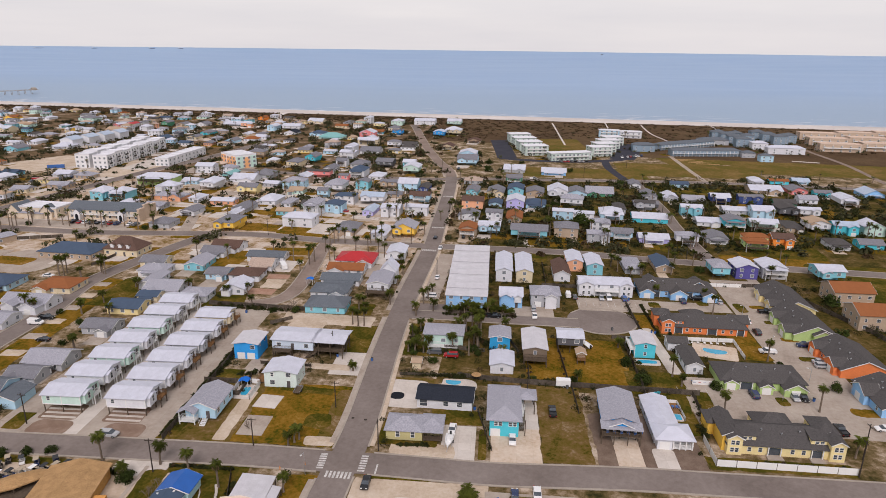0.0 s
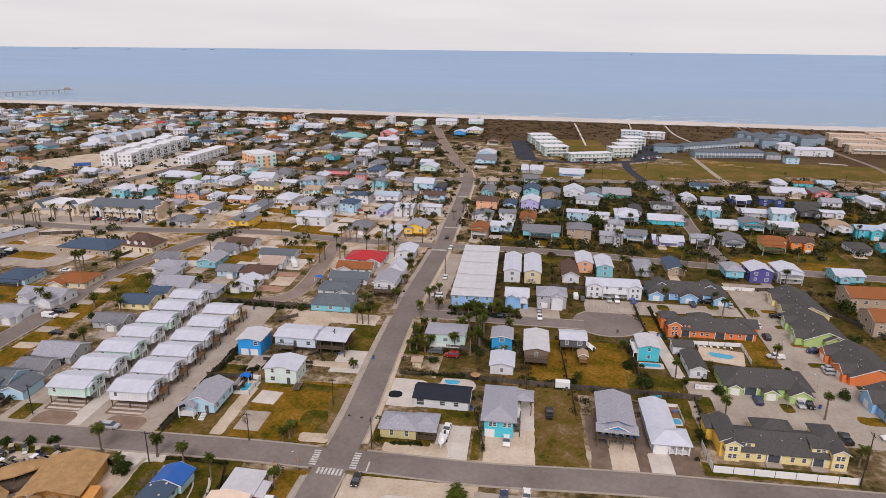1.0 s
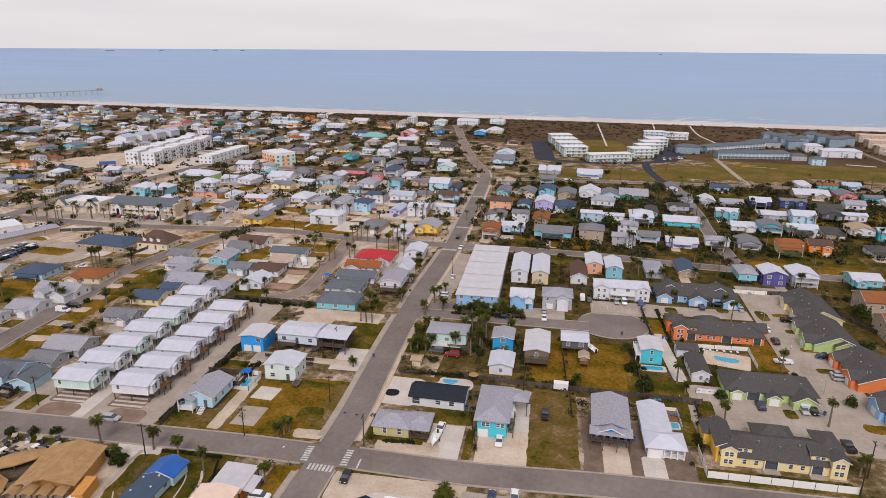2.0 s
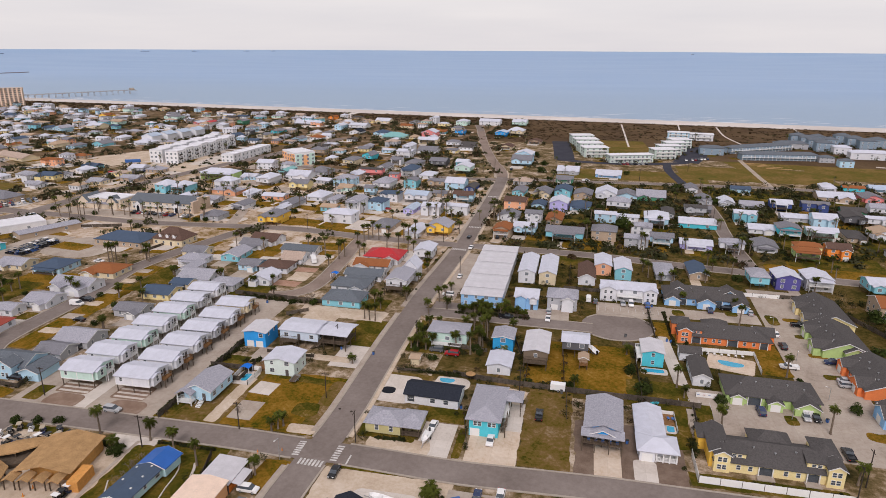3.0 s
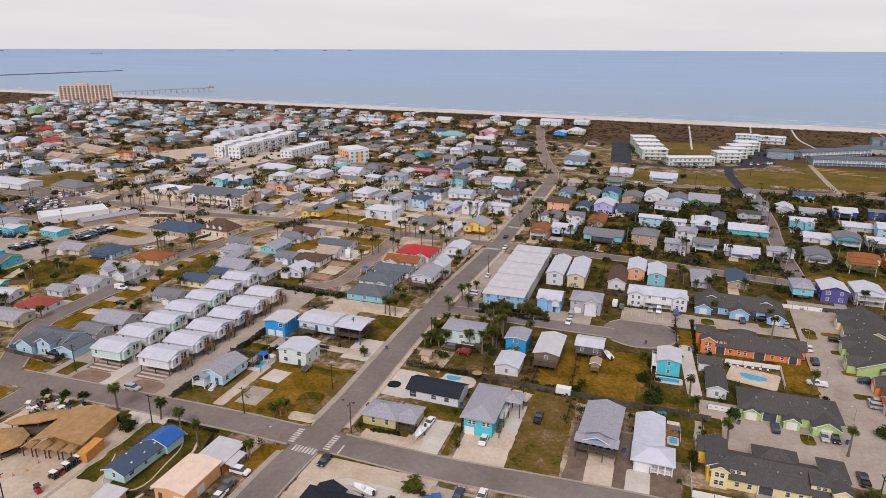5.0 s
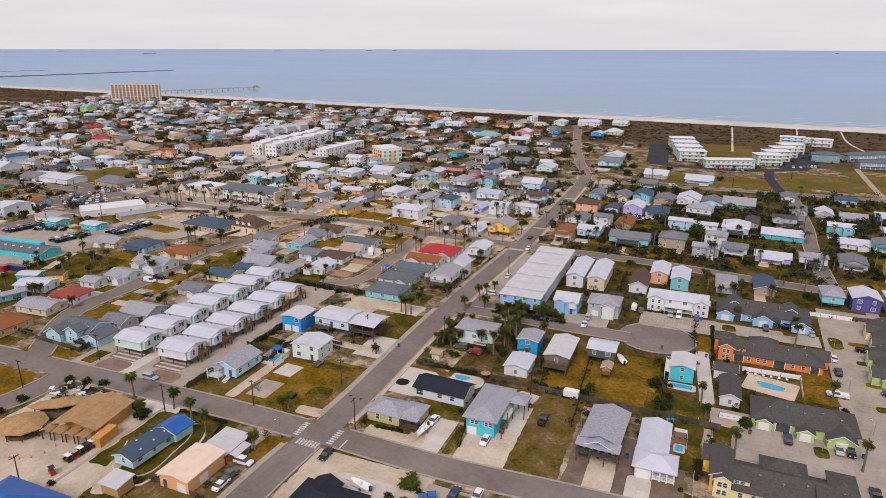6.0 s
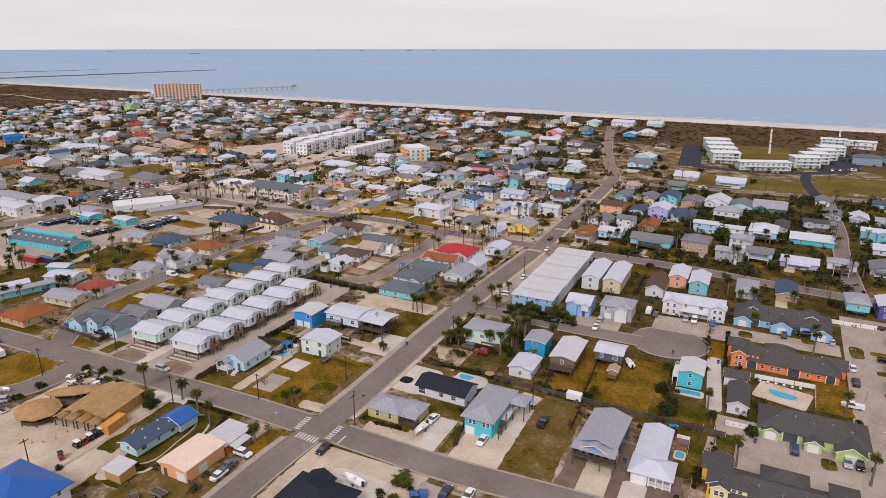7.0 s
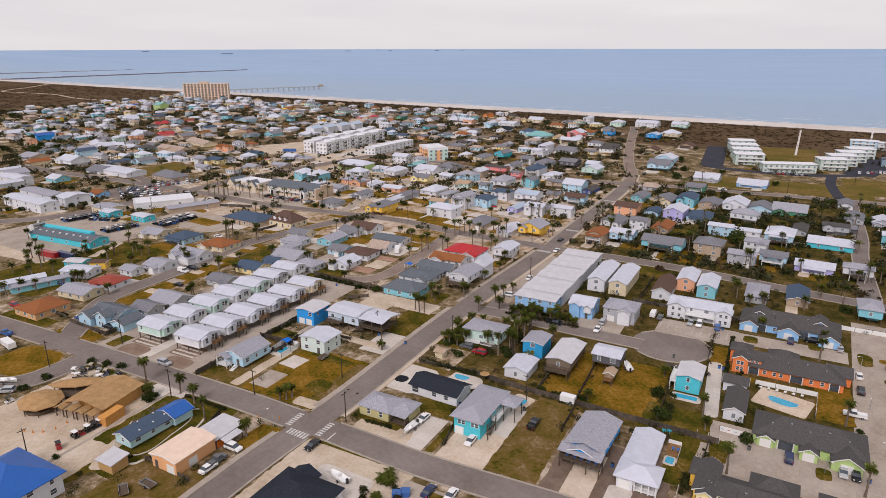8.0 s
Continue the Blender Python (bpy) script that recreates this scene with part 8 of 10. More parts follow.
def palm_trunk(seed):
    rng = random.Random(seed + 50)
    bm = bmesh.new()
    rings = []
    bx, by = rng.uniform(-0.3, 0.3), rng.uniform(-0.3, 0.3)
    for k in range(9):
        t = k / 8
        r = 0.24 - 0.07 * t + 0.10 * max(0, 0.12 - t) / 0.12 + (0.05 if k % 2 else 0) + (0.08 if k == 8 else 0)
        rings.append([bm.verts.new((bx * t * t + r * math.cos(6.2832 * i / 8), by * t * t + r * math.sin(6.2832 * i / 8), t)) for i in range(8)])
    for a, b in zip(rings, rings[1:]):
        for i in range(8):
            bm.faces.new((a[i], a[(i + 1) % 8], b[(i + 1) % 8], b[i]))
    bm.faces.new(rings[-1])
    return mesh_of("trunk", bm, M_TRUNK), bx, by


CROWNS = [palm_crown(i, 1.85 + 0.12 * (i % 3), 42 + 3 * (i % 3)) for i in range(6)]
TRUNKS = [palm_trunk(i) for i in range(5)]
palm_rng = random.Random(11)


def clear_of_houses(x, y, gap):
    for hx, hy, w, d, rot in PLACED:
        dx, dy = x - hx, y - hy
        if abs(dx) > 40 or abs(dy) > 40:
            continue
        c, q = math.cos(radians(rot)), math.sin(radians(rot))
        if abs(dx * c + dy * q) < w / 2 + gap and abs(-dx * q + dy * c) < d / 2 + gap:
            return False
    return True


FAR_CROWNS = [palm_crown(60 + i, 2.1, 15) for i in range(3)]
FAR_PALMS = []


def palm(x, y, height):
    if y > 300 or (y > 200 and palm_rng.random() < 0.6):
        FAR_PALMS.append((x, y, height))
        return
    for _ in range(12):
        if not clear_of_houses(x, y, 1.2):
            x, y = x + 0.15, y - 1.0
    height *= palm_rng.uniform(0.85, 1.15) * (1.25 if y > 150 else 1.0)
    size = palm_rng.uniform(0.8, 1.08)
    tall = "short" if height < 4 else "tall"
    e = thing("palm_tree", "%s sabal palm with fan crown and rough grey trunk" % tall, "palm tree", x, y, 0, palm_rng.uniform(0, 360), "palms of the town")
    me, bx, by = palm_rng.choice(TRUNKS)
    shared("trunk", me, e, Matrix.Diagonal((1, 1, height, 1)))
    shared("crown", palm_rng.choice(CROWNS), e, pose(bx, by, height - 0.05, 0, 0, palm_rng.uniform(0, 360)) @ Matrix.Diagonal((size, size, size, 1)))


def leaf_mesh(name, clumps, materials, seed):
    """Mounds of leaf blades. clumps: rows of x, y, z, radius, height, number of leaves, leaf size, material."""
    rng = np.random.default_rng(seed)
    c = np.array(clumps, float)
    idx = np.repeat(np.arange(len(c)), c[:, 5].astype(int))
    q = c[idx]
    n = len(q)
    az = rng.uniform(0, 2 * np.pi, n)
    up = rng.uniform(0, 1, n) ** 0.8
    lump = 1 + 0.28 * np.sin(az * 3 + q[:, 0] * 1.7) + 0.18 * np.sin(az * 5 + q[:, 1] * 2.3 + up * 4)
    rr = q[:, 3] * np.sqrt(1 - 0.92 * up ** 2) * lump * rng.uniform(0.55, 1.05, n)
    p = np.stack([q[:, 0] + rr * np.cos(az), q[:, 1] + rr * np.sin(az), q[:, 2] + q[:, 4] * up * rng.uniform(0.7, 1.1, n)], 1)
    nm = np.stack([np.cos(az) * (1 - up), np.sin(az) * (1 - up), up * 0.9 + 0.1], 1) + rng.normal(0, 0.5, (n, 3))
    nm /= np.linalg.norm(nm, axis=1)[:, None]
    t1 = np.cross(nm, rng.normal(0, 1, (n, 3)))
    t1 /= np.linalg.norm(t1, axis=1)[:, None]
    t2 = np.cross(nm, t1)
    s = (q[:, 6] * rng.uniform(0.55, 1.35, n))[:, None]
    v = np.stack([p + t1 * s, p + t2 * s * 0.62, p - t1 * s, p - t2 * s * 0.62], 1).reshape(-1, 3)
    me = bpy.data.meshes.new(name)
    me.vertices.add(4 * n)
    me.vertices.foreach_set("co", v.ravel())
    me.loops.add(4 * n)
    me.loops.foreach_set("vertex_index", np.arange(4 * n))
    me.polygons.add(n)
    me.polygons.foreach_set("loop_start", np.arange(n) * 4)
    me.polygons.foreach_set("material_index", q[:, 7].astype(int))
    me.update(calc_edges=True)
    for m in materials:
        me.materials.append(m)
    return me


def shrub_mesh(seed):
    rng = random.Random(seed)
    rows = [(0, 0, 0.05, 0.40, 0.62, 170, 0.07, 0)]
    for k in range(6):
        a = rng.uniform(0, 6.2832)
        rows.append((0.3 * math.cos(a), 0.3 * math.sin(a), rng.uniform(0.0, 0.35), rng.uniform(0.16, 0.28), rng.uniform(0.3, 0.5), 90, 0.06, 0))
    return leaf_mesh("shrub", rows, [M_BUSH], seed)


SHRUBS = [shrub_mesh(i) for i in range(5)]


def shrub(x, y, size):
    ob = new("shrub", palm_rng.choice(SHRUBS))
    ob.matrix_basis = pose(x, y, -0.05, 0, 0, palm_rng.uniform(0, 360)) @ Matrix.Diagonal((size, size, size * 0.85, 1))
    tagged(ob, "dense dark green shrub with uneven outline", "shrub", "shrubs of the town")


# ---------------------------------------------------------------- vehicles


def wheel_mesh():
    bm = bmesh.new()
    n = 14
    for x0, x1, r, mi in ((-0.11, 0.11, 0.34, 0), (-0.12, 0.12, 0.20, 1)):
        lo = [bm.verts.new((x0, r * math.cos(6.2832 * i / n), r * math.sin(6.2832 * i / n))) for i in range(n)]
        hi = [bm.verts.new((x1, r * math.cos(6.2832 * i / n), r * math.sin(6.2832 * i / n))) for i in range(n)]
        for i in range(n):
            bm.faces.new((lo[i], lo[(i + 1) % n], hi[(i + 1) % n], hi[i])).material_index = mi
        bm.faces.new(hi).material_index = mi
        bm.faces.new(lo[::-1]).material_index = mi
    bmesh.ops.recalc_face_normals(bm, faces=bm.faces[:])
    return mesh_of("wheel", bm, M_TYRE, M_METAL)


WHEEL = wheel_mesh()
# side outlines along the length: body, and the glazed upper part (foot length range, roof length range, heights)
CAR_SHAPES = {
    "sedan": (4.7, 1.80, [(-2.3, 0.3), (2.3, 0.3), (2.35, 0.62), (2.1, 0.82), (0.9, 0.95), (-1.6, 0.98), (-2.3, 0.92), (-2.35, 0.6)], (-1.7, 1.15, -1.0, 0.35, 0.94, 1.42)),
    "suv": (4.8, 1.9, [(-2.35, 0.35), (2.35, 0.35), (2.4, 0.75), (2.2, 1.0), (1.1, 1.12), (-2.3, 1.12), (-2.4, 0.9)], (-2.25, 1.35, -2.0, 0.55, 1.1, 1.72)),
    "van": (5.3, 1.95, [(-2.6, 0.35), (2.6, 0.35), (2.65, 0.8), (2.3, 1.15), (1.8, 1.25), (-2.6, 1.3), (-2.65, 0.8)], (-2.55, 1.9, -2.5, 1.2, 1.24, 2.05)),
    "pickup": (5.6, 1.95, [(-2.75, 0.4), (2.75, 0.4), (2.8, 0.8), (2.55, 1.05), (1.4, 1.15), (-2.7, 1.12), (-2.8, 0.8)], (-0.5, 1.6, -0.25, 0.95, 1.12, 1.8)),
}
CAR_CACHE = {}


def car_template(kind, paint):
    ln, wd, outline, (f0, f1, r0, r1, z0, z1) = CAR_SHAPES[kind]
    bm = bmesh.new()
    prism(bm, outline, -wd / 2, wd / 2, "x")
    if kind == "pickup":
        box(bm, -wd / 2 + 0.0, -wd / 2 + 0.09, -2.7, -0.5, 1.1, 1.3)
        box(bm, wd / 2 - 0.09, wd / 2, -2.7, -0.5, 1.1, 1.3)
        box(bm, -wd / 2, wd / 2, -2.74, -2.62, 1.1, 1.3)
    bmesh.ops.bevel(bm, geom=[e for e in bm.edges if e.calc_length() > 0.3], offset=0.06, segments=2, affect="EDGES", clamp_overlap=True)
    body = mesh_of("body", bm, M_CAR[paint])
    bm = bmesh.new()
    lo = [bm.verts.new(p) for p in ((-wd / 2 + 0.06, f0, z0), (wd / 2 - 0.06, f0, z0), (wd / 2 - 0.06, f1, z0), (-wd / 2 + 0.06, f1, z0))]
    hi = [bm.verts.new(p) for p in ((-wd / 2 + 0.2, r0, z1), (wd / 2 - 0.2, r0, z1), (wd / 2 - 0.2, r1, z1), (-wd / 2 + 0.2, r1, z1))]
    for i in range(4):
        bm.faces.new((lo[i], lo[(i + 1) % 4], hi[(i + 1) % 4], hi[i]))
    bm.faces.new(hi)
    glass = mesh_of("glazing", bm, M_GLASS)
    bm = bmesh.new()
    box(bm, -wd / 2 + 0.17, wd / 2 - 0.17, r0 - 0.05, r1 + 0.05, z1 - 0.02, z1 + 0.05)
    if kind == "van":
        box(bm, -wd / 2 + 0.05, wd / 2 - 0.05, f0, 0.4, z0, z1 - 0.01)
    bmesh.ops.bevel(bm, geom=bm.edges[:], offset=0.02, segments=1, affect="EDGES")
    top = mesh_of("roof", bm, M_CAR[paint])
    bm = bmesh.new()
    box(bm, -0.2, 0.2, -0.03, 0.04, -0.09, 0.09)
    lamp = mesh_of("headlight", bm, M_TRIM)
    bm = bmesh.new()
    box(bm, -0.14, 0.14, -0.04, 0.03, -0.1, 0.1)
    tail = mesh_of("tail_light", bm, M_CAR["red"])
    return body, glass, top, lamp, tail


def car(x, y, rot, kind, paint):
    if (kind, paint) not in CAR_CACHE:
        CAR_CACHE[kind, paint] = car_template(kind, paint)
    body, glass, top, lamp, tail = CAR_CACHE[kind, paint]
    ln, wd = CAR_SHAPES[kind][:2]
    e = thing({"suv": "sport_utility_car", "sedan": "car", "van": "van", "pickup": "pickup_truck"}[kind], "parked %s %s standing on the pavement" % (paint, {"suv": "sport utility car", "sedan": "saloon car", "van": "delivery van", "pickup": "pickup truck"}[kind]), "car", x, y, 0.13, rot + palm_rng.choice((0, 180)), "parked cars")
    shared("body", body, e)
    shared("glazing", glass, e)
    shared("roof", top, e)
    for sx in (-1, 1):
        for sy in (-1, 1) if y < 190 else ():
            shared("wheel", WHEEL, e, pose(sx * (wd / 2 - 0.1), sy * ln * 0.3, 0.34))
        if y < 150:
            shared("headlight", lamp, e, pose(sx * (wd / 2 - 0.35), ln / 2 - 0.02, 0.72))
            shared("tail_light", tail, e, pose(sx * (wd / 2 - 0.2), -ln / 2 + 0.02, 0.85))


bm = bmesh.new()
box(bm, -0.58, 0.58, -1.1, 1.15, 0.22, 0.62)
box(bm, -0.5, 0.5, -0.45, -0.33, 0.6, 1.25)
prism(bm, [(0.5, 0.6), (1.15, 0.6), (1.15, 0.75), (0.85, 1.0)], -0.55, 0.55, "x")
CART_BODY = {k: None for k in ("white", "black", "red", "navy", "blue")}
base_bm = bm
for k in CART_BODY:
    CART_BODY[k] = mesh_of("body", base_bm.copy(), M_CAR[k])
base_bm.free()
bm = bmesh.new()
box(bm, -0.6, 0.6, -1.05, 0.7, 1.82, 1.9)
CART_ROOF = {k: mesh_of("roof", bm.copy(), M_CAR[k]) for k in ("white", "black", "tan")}
bm.free()
bm = bmesh.new()
for px in (-0.55, 0.52):
    for py in (-1.0, 0.6):
        box(bm, px, px + 0.04, py, py + 0.04, 0.6, 1.84)
box(bm, -0.5, 0.5, -0.35, 0.15, 0.62, 0.85)
box(bm, -0.5, 0.5, -0.45, -0.33, 0.62, 1.25)
CART_SEAT = mesh_of("seat", bm, mat("cart_seat", (0.25, 0.22, 0.18), 0.7))


def golf_cart(x, y, rot, paint, top=None):
    e = thing("golf_cart", "parked %s golf cart with a flat roof" % paint, "golf cart", x, y, 0.11, rot, "parked golf carts")
    shared("body", CART_BODY[paint], e)
    shared("roof", CART_ROOF[top or palm_rng.choice(("white", "black", "tan") if y < 100 else ("black",) * 7 + ("white",))], e)
    if y > 100:
        return
    shared("seat", CART_SEAT, e)
    for sx in (-0.5, 0.5):
        for sy in (-0.75, 0.75) if y < 60 else (-0.75,):
            shared("wheel", WHEEL, e, pose(sx, sy, 0.24) @ Matrix.Diagonal((0.7, 0.7, 0.7, 1)))


def parking_row(x, y, n, dx, dy, rot, kinds=("sedan", "suv", "pickup"), carts=False):
    """A row of vehicles side by side, some places empty."""
    for i in range(n):
        if palm_rng.random() < 0.15:
            continue
        if carts:
            golf_cart(x + dx * i, y + dy * i, rot, palm_rng.choice(("black", "black", "black", "black", "navy", "blue")))
        else:
            car(x + dx * i, y + dy * i, rot + palm_rng.uniform(-2, 2), palm_rng.choice(kinds), palm_rng.choice(("white", "silver", "black", "grey", "red", "navy", "white")))


def utility_pole(x, y, height):
    e = thing("utility_pole", "dark wooden utility pole with crossarm", "utility pole", x, y, 0, palm_rng.choice((-8, 82)), "utility poles")
    bm = bmesh.new()
    cyl(bm, 0, 0, 0, height, 0.16, 0.11, 8)
    part("pole", bm, M_POLE, e)
    bm = bmesh.new()
    box(bm, -1.1, 1.1, 0.1, 0.2, height - 0.7, height - 0.55)
    for u in (-1.0, -0.4, 0.4, 1.0):
        cyl(bm, u, 0.15, height - 0.56, height - 0.35, 0.05, 0.04, 6)
    part("crossarm", bm, M_POLE, e)


car(6.3, -5.8, -8, "sedan", "black")
car(27.4, 15.0, -13, "sedan", "white")
car(42.3, 9.7, -8, "sedan", "white")
car(55.3, 22.4, -8, "pickup", "black")
car(39.5, -11.7, -8, "sedan", "navy")
car(44.6, -11.2, -8, "sedan", "white")
car(24.6, 59.3, 82, "suv", "grey")
car(29.8, 56.8, 82, "suv", "red")
car(47.6, 88.1, 82, "pickup", "black")
car(62.8, 87.8, -8, "sedan", "white")
car(63.7, 94.7, -8, "suv", "silver")
car(80.2, 108.1, -8, "van", "white")
car(82.6, 106.3, -8, "sedan", "grey")
car(92.9, 105.0, -8, "sedan", "silver")
car(95.8, 104.6, -8, "suv", "white")
car(101.8, 103.7, -8, "suv", "blue")
car(124.2, 100.6, -8, "suv", "navy")
car(130.9, 103.1, 82, "suv", "black")
car(138.5, 99.6, -8, "sedan", "silver")
car(140.2, 81.1, -8, "sedan", "white")
car(138.7, 71.3, -8, "suv", "black")
car(134.4, 56.4, 82, "pickup", "white")
car(115.6, 29.4, -8, "suv", "navy")
car(126.6, 27.7, -8, "sedan", "silver")
car(129.1, 27.4, -8, "sedan", "black")
car(151.6, 89.3, 82, "pickup", "black")
car(153.7, 82.9, 82, "sedan", "black")
car(149.6, 60.4, 82, "pickup", "navy")
car(146.5, 45.8, 82, "suv", "silver")
car(147.3, 48.7, 82, "sedan", "silver")
car(129.1, 10.7, -8, "pickup", "black")
car(141.2, 11.0, 82, "sedan", "white")
car(-59.8, 15.8, 82, "suv", "silver")
car(-115.3, 86.5, 82, "van", "white")
car(-114.0, 91.0, 82, "pickup", "black")
car(-105.4, 72.5, 82, "sedan", "black")
car(-114.0, 32.7, 82, "sedan", "blue")
car(-147.8, 33.0, 82, "suv", "red")
car(-126.9, 14.0, 82, "pickup", "blue")
car(-11.3, -13.4, 82, "suv", "white")
car(-11.7, -22.1, -8, "sedan", "white")
car(-11.7, -19.1, -8, "pickup", "grey")
car(-98.1, 30.3, 82, "suv", "black")
car(-152.5, 56.6, 82, "sedan", "navy")
car(-134.4, 81.6, 82, "sedan", "black")
car(32.0, 172.7, -12, "sedan", "white")
car(8.0, 156.0, 82, "van", "white")
car(45.2, 191.6, -12, "sedan", "black")
car(-6.7, 234.5, -12, "sedan", "grey")
car(-38.5, 238.3, -12, "sedan", "white")
car(-21.5, 247.8, 78, "sedan", "red")
car(-36.3, 241.1, -12, "suv", "black")
car(30.5, 191.0, -12, "sedan", "black")
car(129.6, 278.7, 78, "sedan", "blue")
car(101.8, 274.4, 78, "suv", "grey")
car(111.4, 347.7, 78, "pickup", "white")
car(57.4, 387.3, -12, "suv", "black")
car(28.7, 130.6, -8, "sedan", "white")
car(25.1, 108.7, 82, "suv", "white")
car(181.5, 221.0, -12, "sedan", "white")
car(182.4, 216.4, -12, "sedan", "red")
car(-224.0, 210.6, 78, "pickup", "white")
car(-223.2, 213.1, 78, "pickup", "white")
car(-136.6, 136.2, 82, "sedan", "white")
car(-200.2, 169.4, 78, "sedan", "white")
palm(-56.9, 5.4, 6)
palm(-42.7, 3.6, 6)
palm(-35.2, 0.5, 5.5)
palm(-26.8, -5.2, 5.5)
palm(-11.9, -7.5, 5)
palm(-13.9, 10.2, 3.8)
palm(-12.6, 11.4, 4.2)
palm(-11.6, 12.8, 3.4)
palm(-49.2, -1.1, 3.5)
palm(-1.7, 82.2, 6)
palm(0.4, 82.0, 6.5)
palm(-3.8, 83.4, 6)
palm(9.2, 101.3, 5)
palm(19.0, 89.9, 5)
palm(24.0, 106.8, 5)
palm(25.9, 113.4, 4)
palm(22.1, 101.8, 5)
palm(30.3, 65.7, 4.5)
palm(22.4, 65.9, 4)
palm(18.3, 67.9, 5)
palm(18.2, 60.0, 4)
palm(16.1, 61.0, 3.5)
palm(36.4, 76.0, 6)
palm(38.7, 78.3, 7)
palm(36.4, 83.1, 7)
palm(40.2, 81.6, 5)
palm(33.3, 74.9, 6)
palm(39.5, 64.1, 5)
palm(39.0, 91.6, 4)
palm(41.5, 91.0, 4)
palm(45.7, 90.4, 4)
palm(47.5, 93.2, 4)
palm(25.5, 94.6, 4)
palm(-0.9, 48.6, 2.5)
palm(-20.2, 156.2, 5)
palm(-28.7, 150.3, 6)
palm(-26.8, 153.8, 6)
palm(-18.0, 157.0, 5)
palm(13.2, 143.1, 4)
palm(-43.0, 100.4, 5)
palm(-56.0, 115.2, 4)
palm(-31.5, 141.4, 4)
palm(101.5, 18.8, 8.5)
palm(96.5, 41.8, 6)
palm(129.6, 20.6, 7.5)
palm(131.3, 50.7, 6)
palm(115.8, 107.7, 4)
palm(134.6, 104.0, 4)
palm(130.9, 89.0, 7)
palm(109.7, 137.8, 6)
palm(117.2, 138.8, 5)
palm(140.7, 157.4, 5)
palm(147.3, 144.8, 6)
palm(132.5, 133.3, 5)
palm(108.9, 144.9, 5)
palm(113.3, 194.9, 6)
palm(156.5, 169.2, 5)
palm(140.4, 149.3, 5)
palm(184.9, 150.0, 6)
palm(190.0, 142.5, 6)
palm(119.6, 111.2, 4)
palm(173.1, 127.2, 6)
palm(192.4, 151.1, 6)
palm(125.7, -0.1, 5)
palm(118.2, 135.8, 4)
palm(113.8, 133.4, 4)
palm(-119.2, 129.0, 6)
palm(-125.0, 100.0, 6)
palm(-103.6, 95.2, 4)
palm(-100.6, 106.4, 5)
palm(-92.7, 66.9, 5)
palm(-72.7, 121.3, 5)
palm(-47.5, 112.3, 5)
palm(-95.1, 123.0, 4)
palm(-93.4, 125.3, 4)
palm(-132.2, 136.7, 8)
palm(-130.3, 136.9, 8)
palm(-116.7, 140.9, 7)
palm(-114.0, 138.8, 7)
palm(-92.6, 92.7, 5)
palm(-104.7, 97.2, 4)
palm(-91.9, 64.9, 5)
palm(-154.5, 47.3, 5)
palm(-124.2, 54.8, 4)
palm(-175.1, 83.2, 5)
palm(-164.3, 91.3, 5)
palm(-180.6, 94.2, 5)
palm(-185.6, 60.5, 4)
palm(-195.6, 80.8, 5)
palm(-164.3, 51.5, 5)
palm(-67.5, 159.4, 5)
palm(-30.4, 159.8, 5)
palm(-23.6, 168.8, 6)
palm(-22.7, 180.6, 7)
palm(-21.0, 183.6, 7)
palm(-19.4, 186.6, 7)
palm(-15.6, 183.2, 6)
palm(-2.7, 183.3, 7)
palm(-0.4, 184.2, 7)
palm(3.1, 180.9, 6)
palm(2.5, 189.9, 7)
palm(-10.9, 185.0, 6)
palm(35.0, 227.1, 5)
palm(18.6, 232.1, 4)
palm(15.4, 230.9, 4)
palm(-81.1, 219.4, 5)
palm(-138.6, 291.1, 5)
palm(-127.7, 281.4, 5)
palm(-167.2, 321.0, 6)
palm(-177.8, 328.2, 6)
palm(-162.0, 277.9, 5)
palm(-128.2, 276.8, 4)
palm(-135.0, 278.7, 4)
palm(-81.0, 341.9, 6)
palm(-78.3, 342.8, 6)
palm(-63.1, 338.1, 6)
palm(-58.0, 340.0, 6)
palm(-219.9, 348.8, 5)
palm(-157.3, 365.3, 5)
palm(-67.9, 307.8, 5)
palm(-41.7, 356.2, 5)
palm(-226.6, 105.4, 5)
palm(-212.2, 92.7, 4)
palm(-178.3, 118.6, 6)
palm(-134.0, 139.6, 7)
palm(-131.0, 140.7, 7)
palm(-115.3, 139.5, 6)
palm(-120.5, 130.9, 5)
palm(-197.1, 207.5, 7)
palm(-195.8, 215.5, 7)
palm(-195.9, 219.2, 6)
palm(-190.7, 225.0, 6)
palm(-207.9, 214.8, 6)
palm(-180.2, 221.2, 5)
palm(-172.1, 220.4, 5)
palm(-147.9, 201.4, 7)
palm(-152.4, 213.2, 6)
palm(-146.7, 215.3, 6)
palm(-324.4, 223.1, 5)
palm(-272.3, 215.4, 5)
palm(-302.3, 144.6, 5)
palm(-297.9, 174.2, 5)
palm(-246.9, 352.0, 6)
palm(-211.0, 316.1, 5)
palm(-280.6, 360.4, 5)
palm(-304.9, 344.5, 5)
palm(-286.5, 337.6, 5)
palm(53.6, 310.8, 5)
palm(43.2, 252.8, 5)
palm(41.3, 246.2, 5)
palm(62.8, 196.3, 6)
palm(59.6, 193.0, 5)
palm(51.6, 233.2, 5)
palm(93.0, 209.7, 5)
palm(134.4, 233.9, 5)
palm(175.6, 273.6, 5)
palm(189.3, 331.9, 6)
palm(30.5, 372.4, 5)
palm(34.8, 373.9, 5)
palm(139.0, 438.3, 4)
palm(160.7, 290.1, 4)
palm(97.1, 428.6, 4)
palm(187.6, 322.9, 5)
palm(164.5, 219.1, 5)
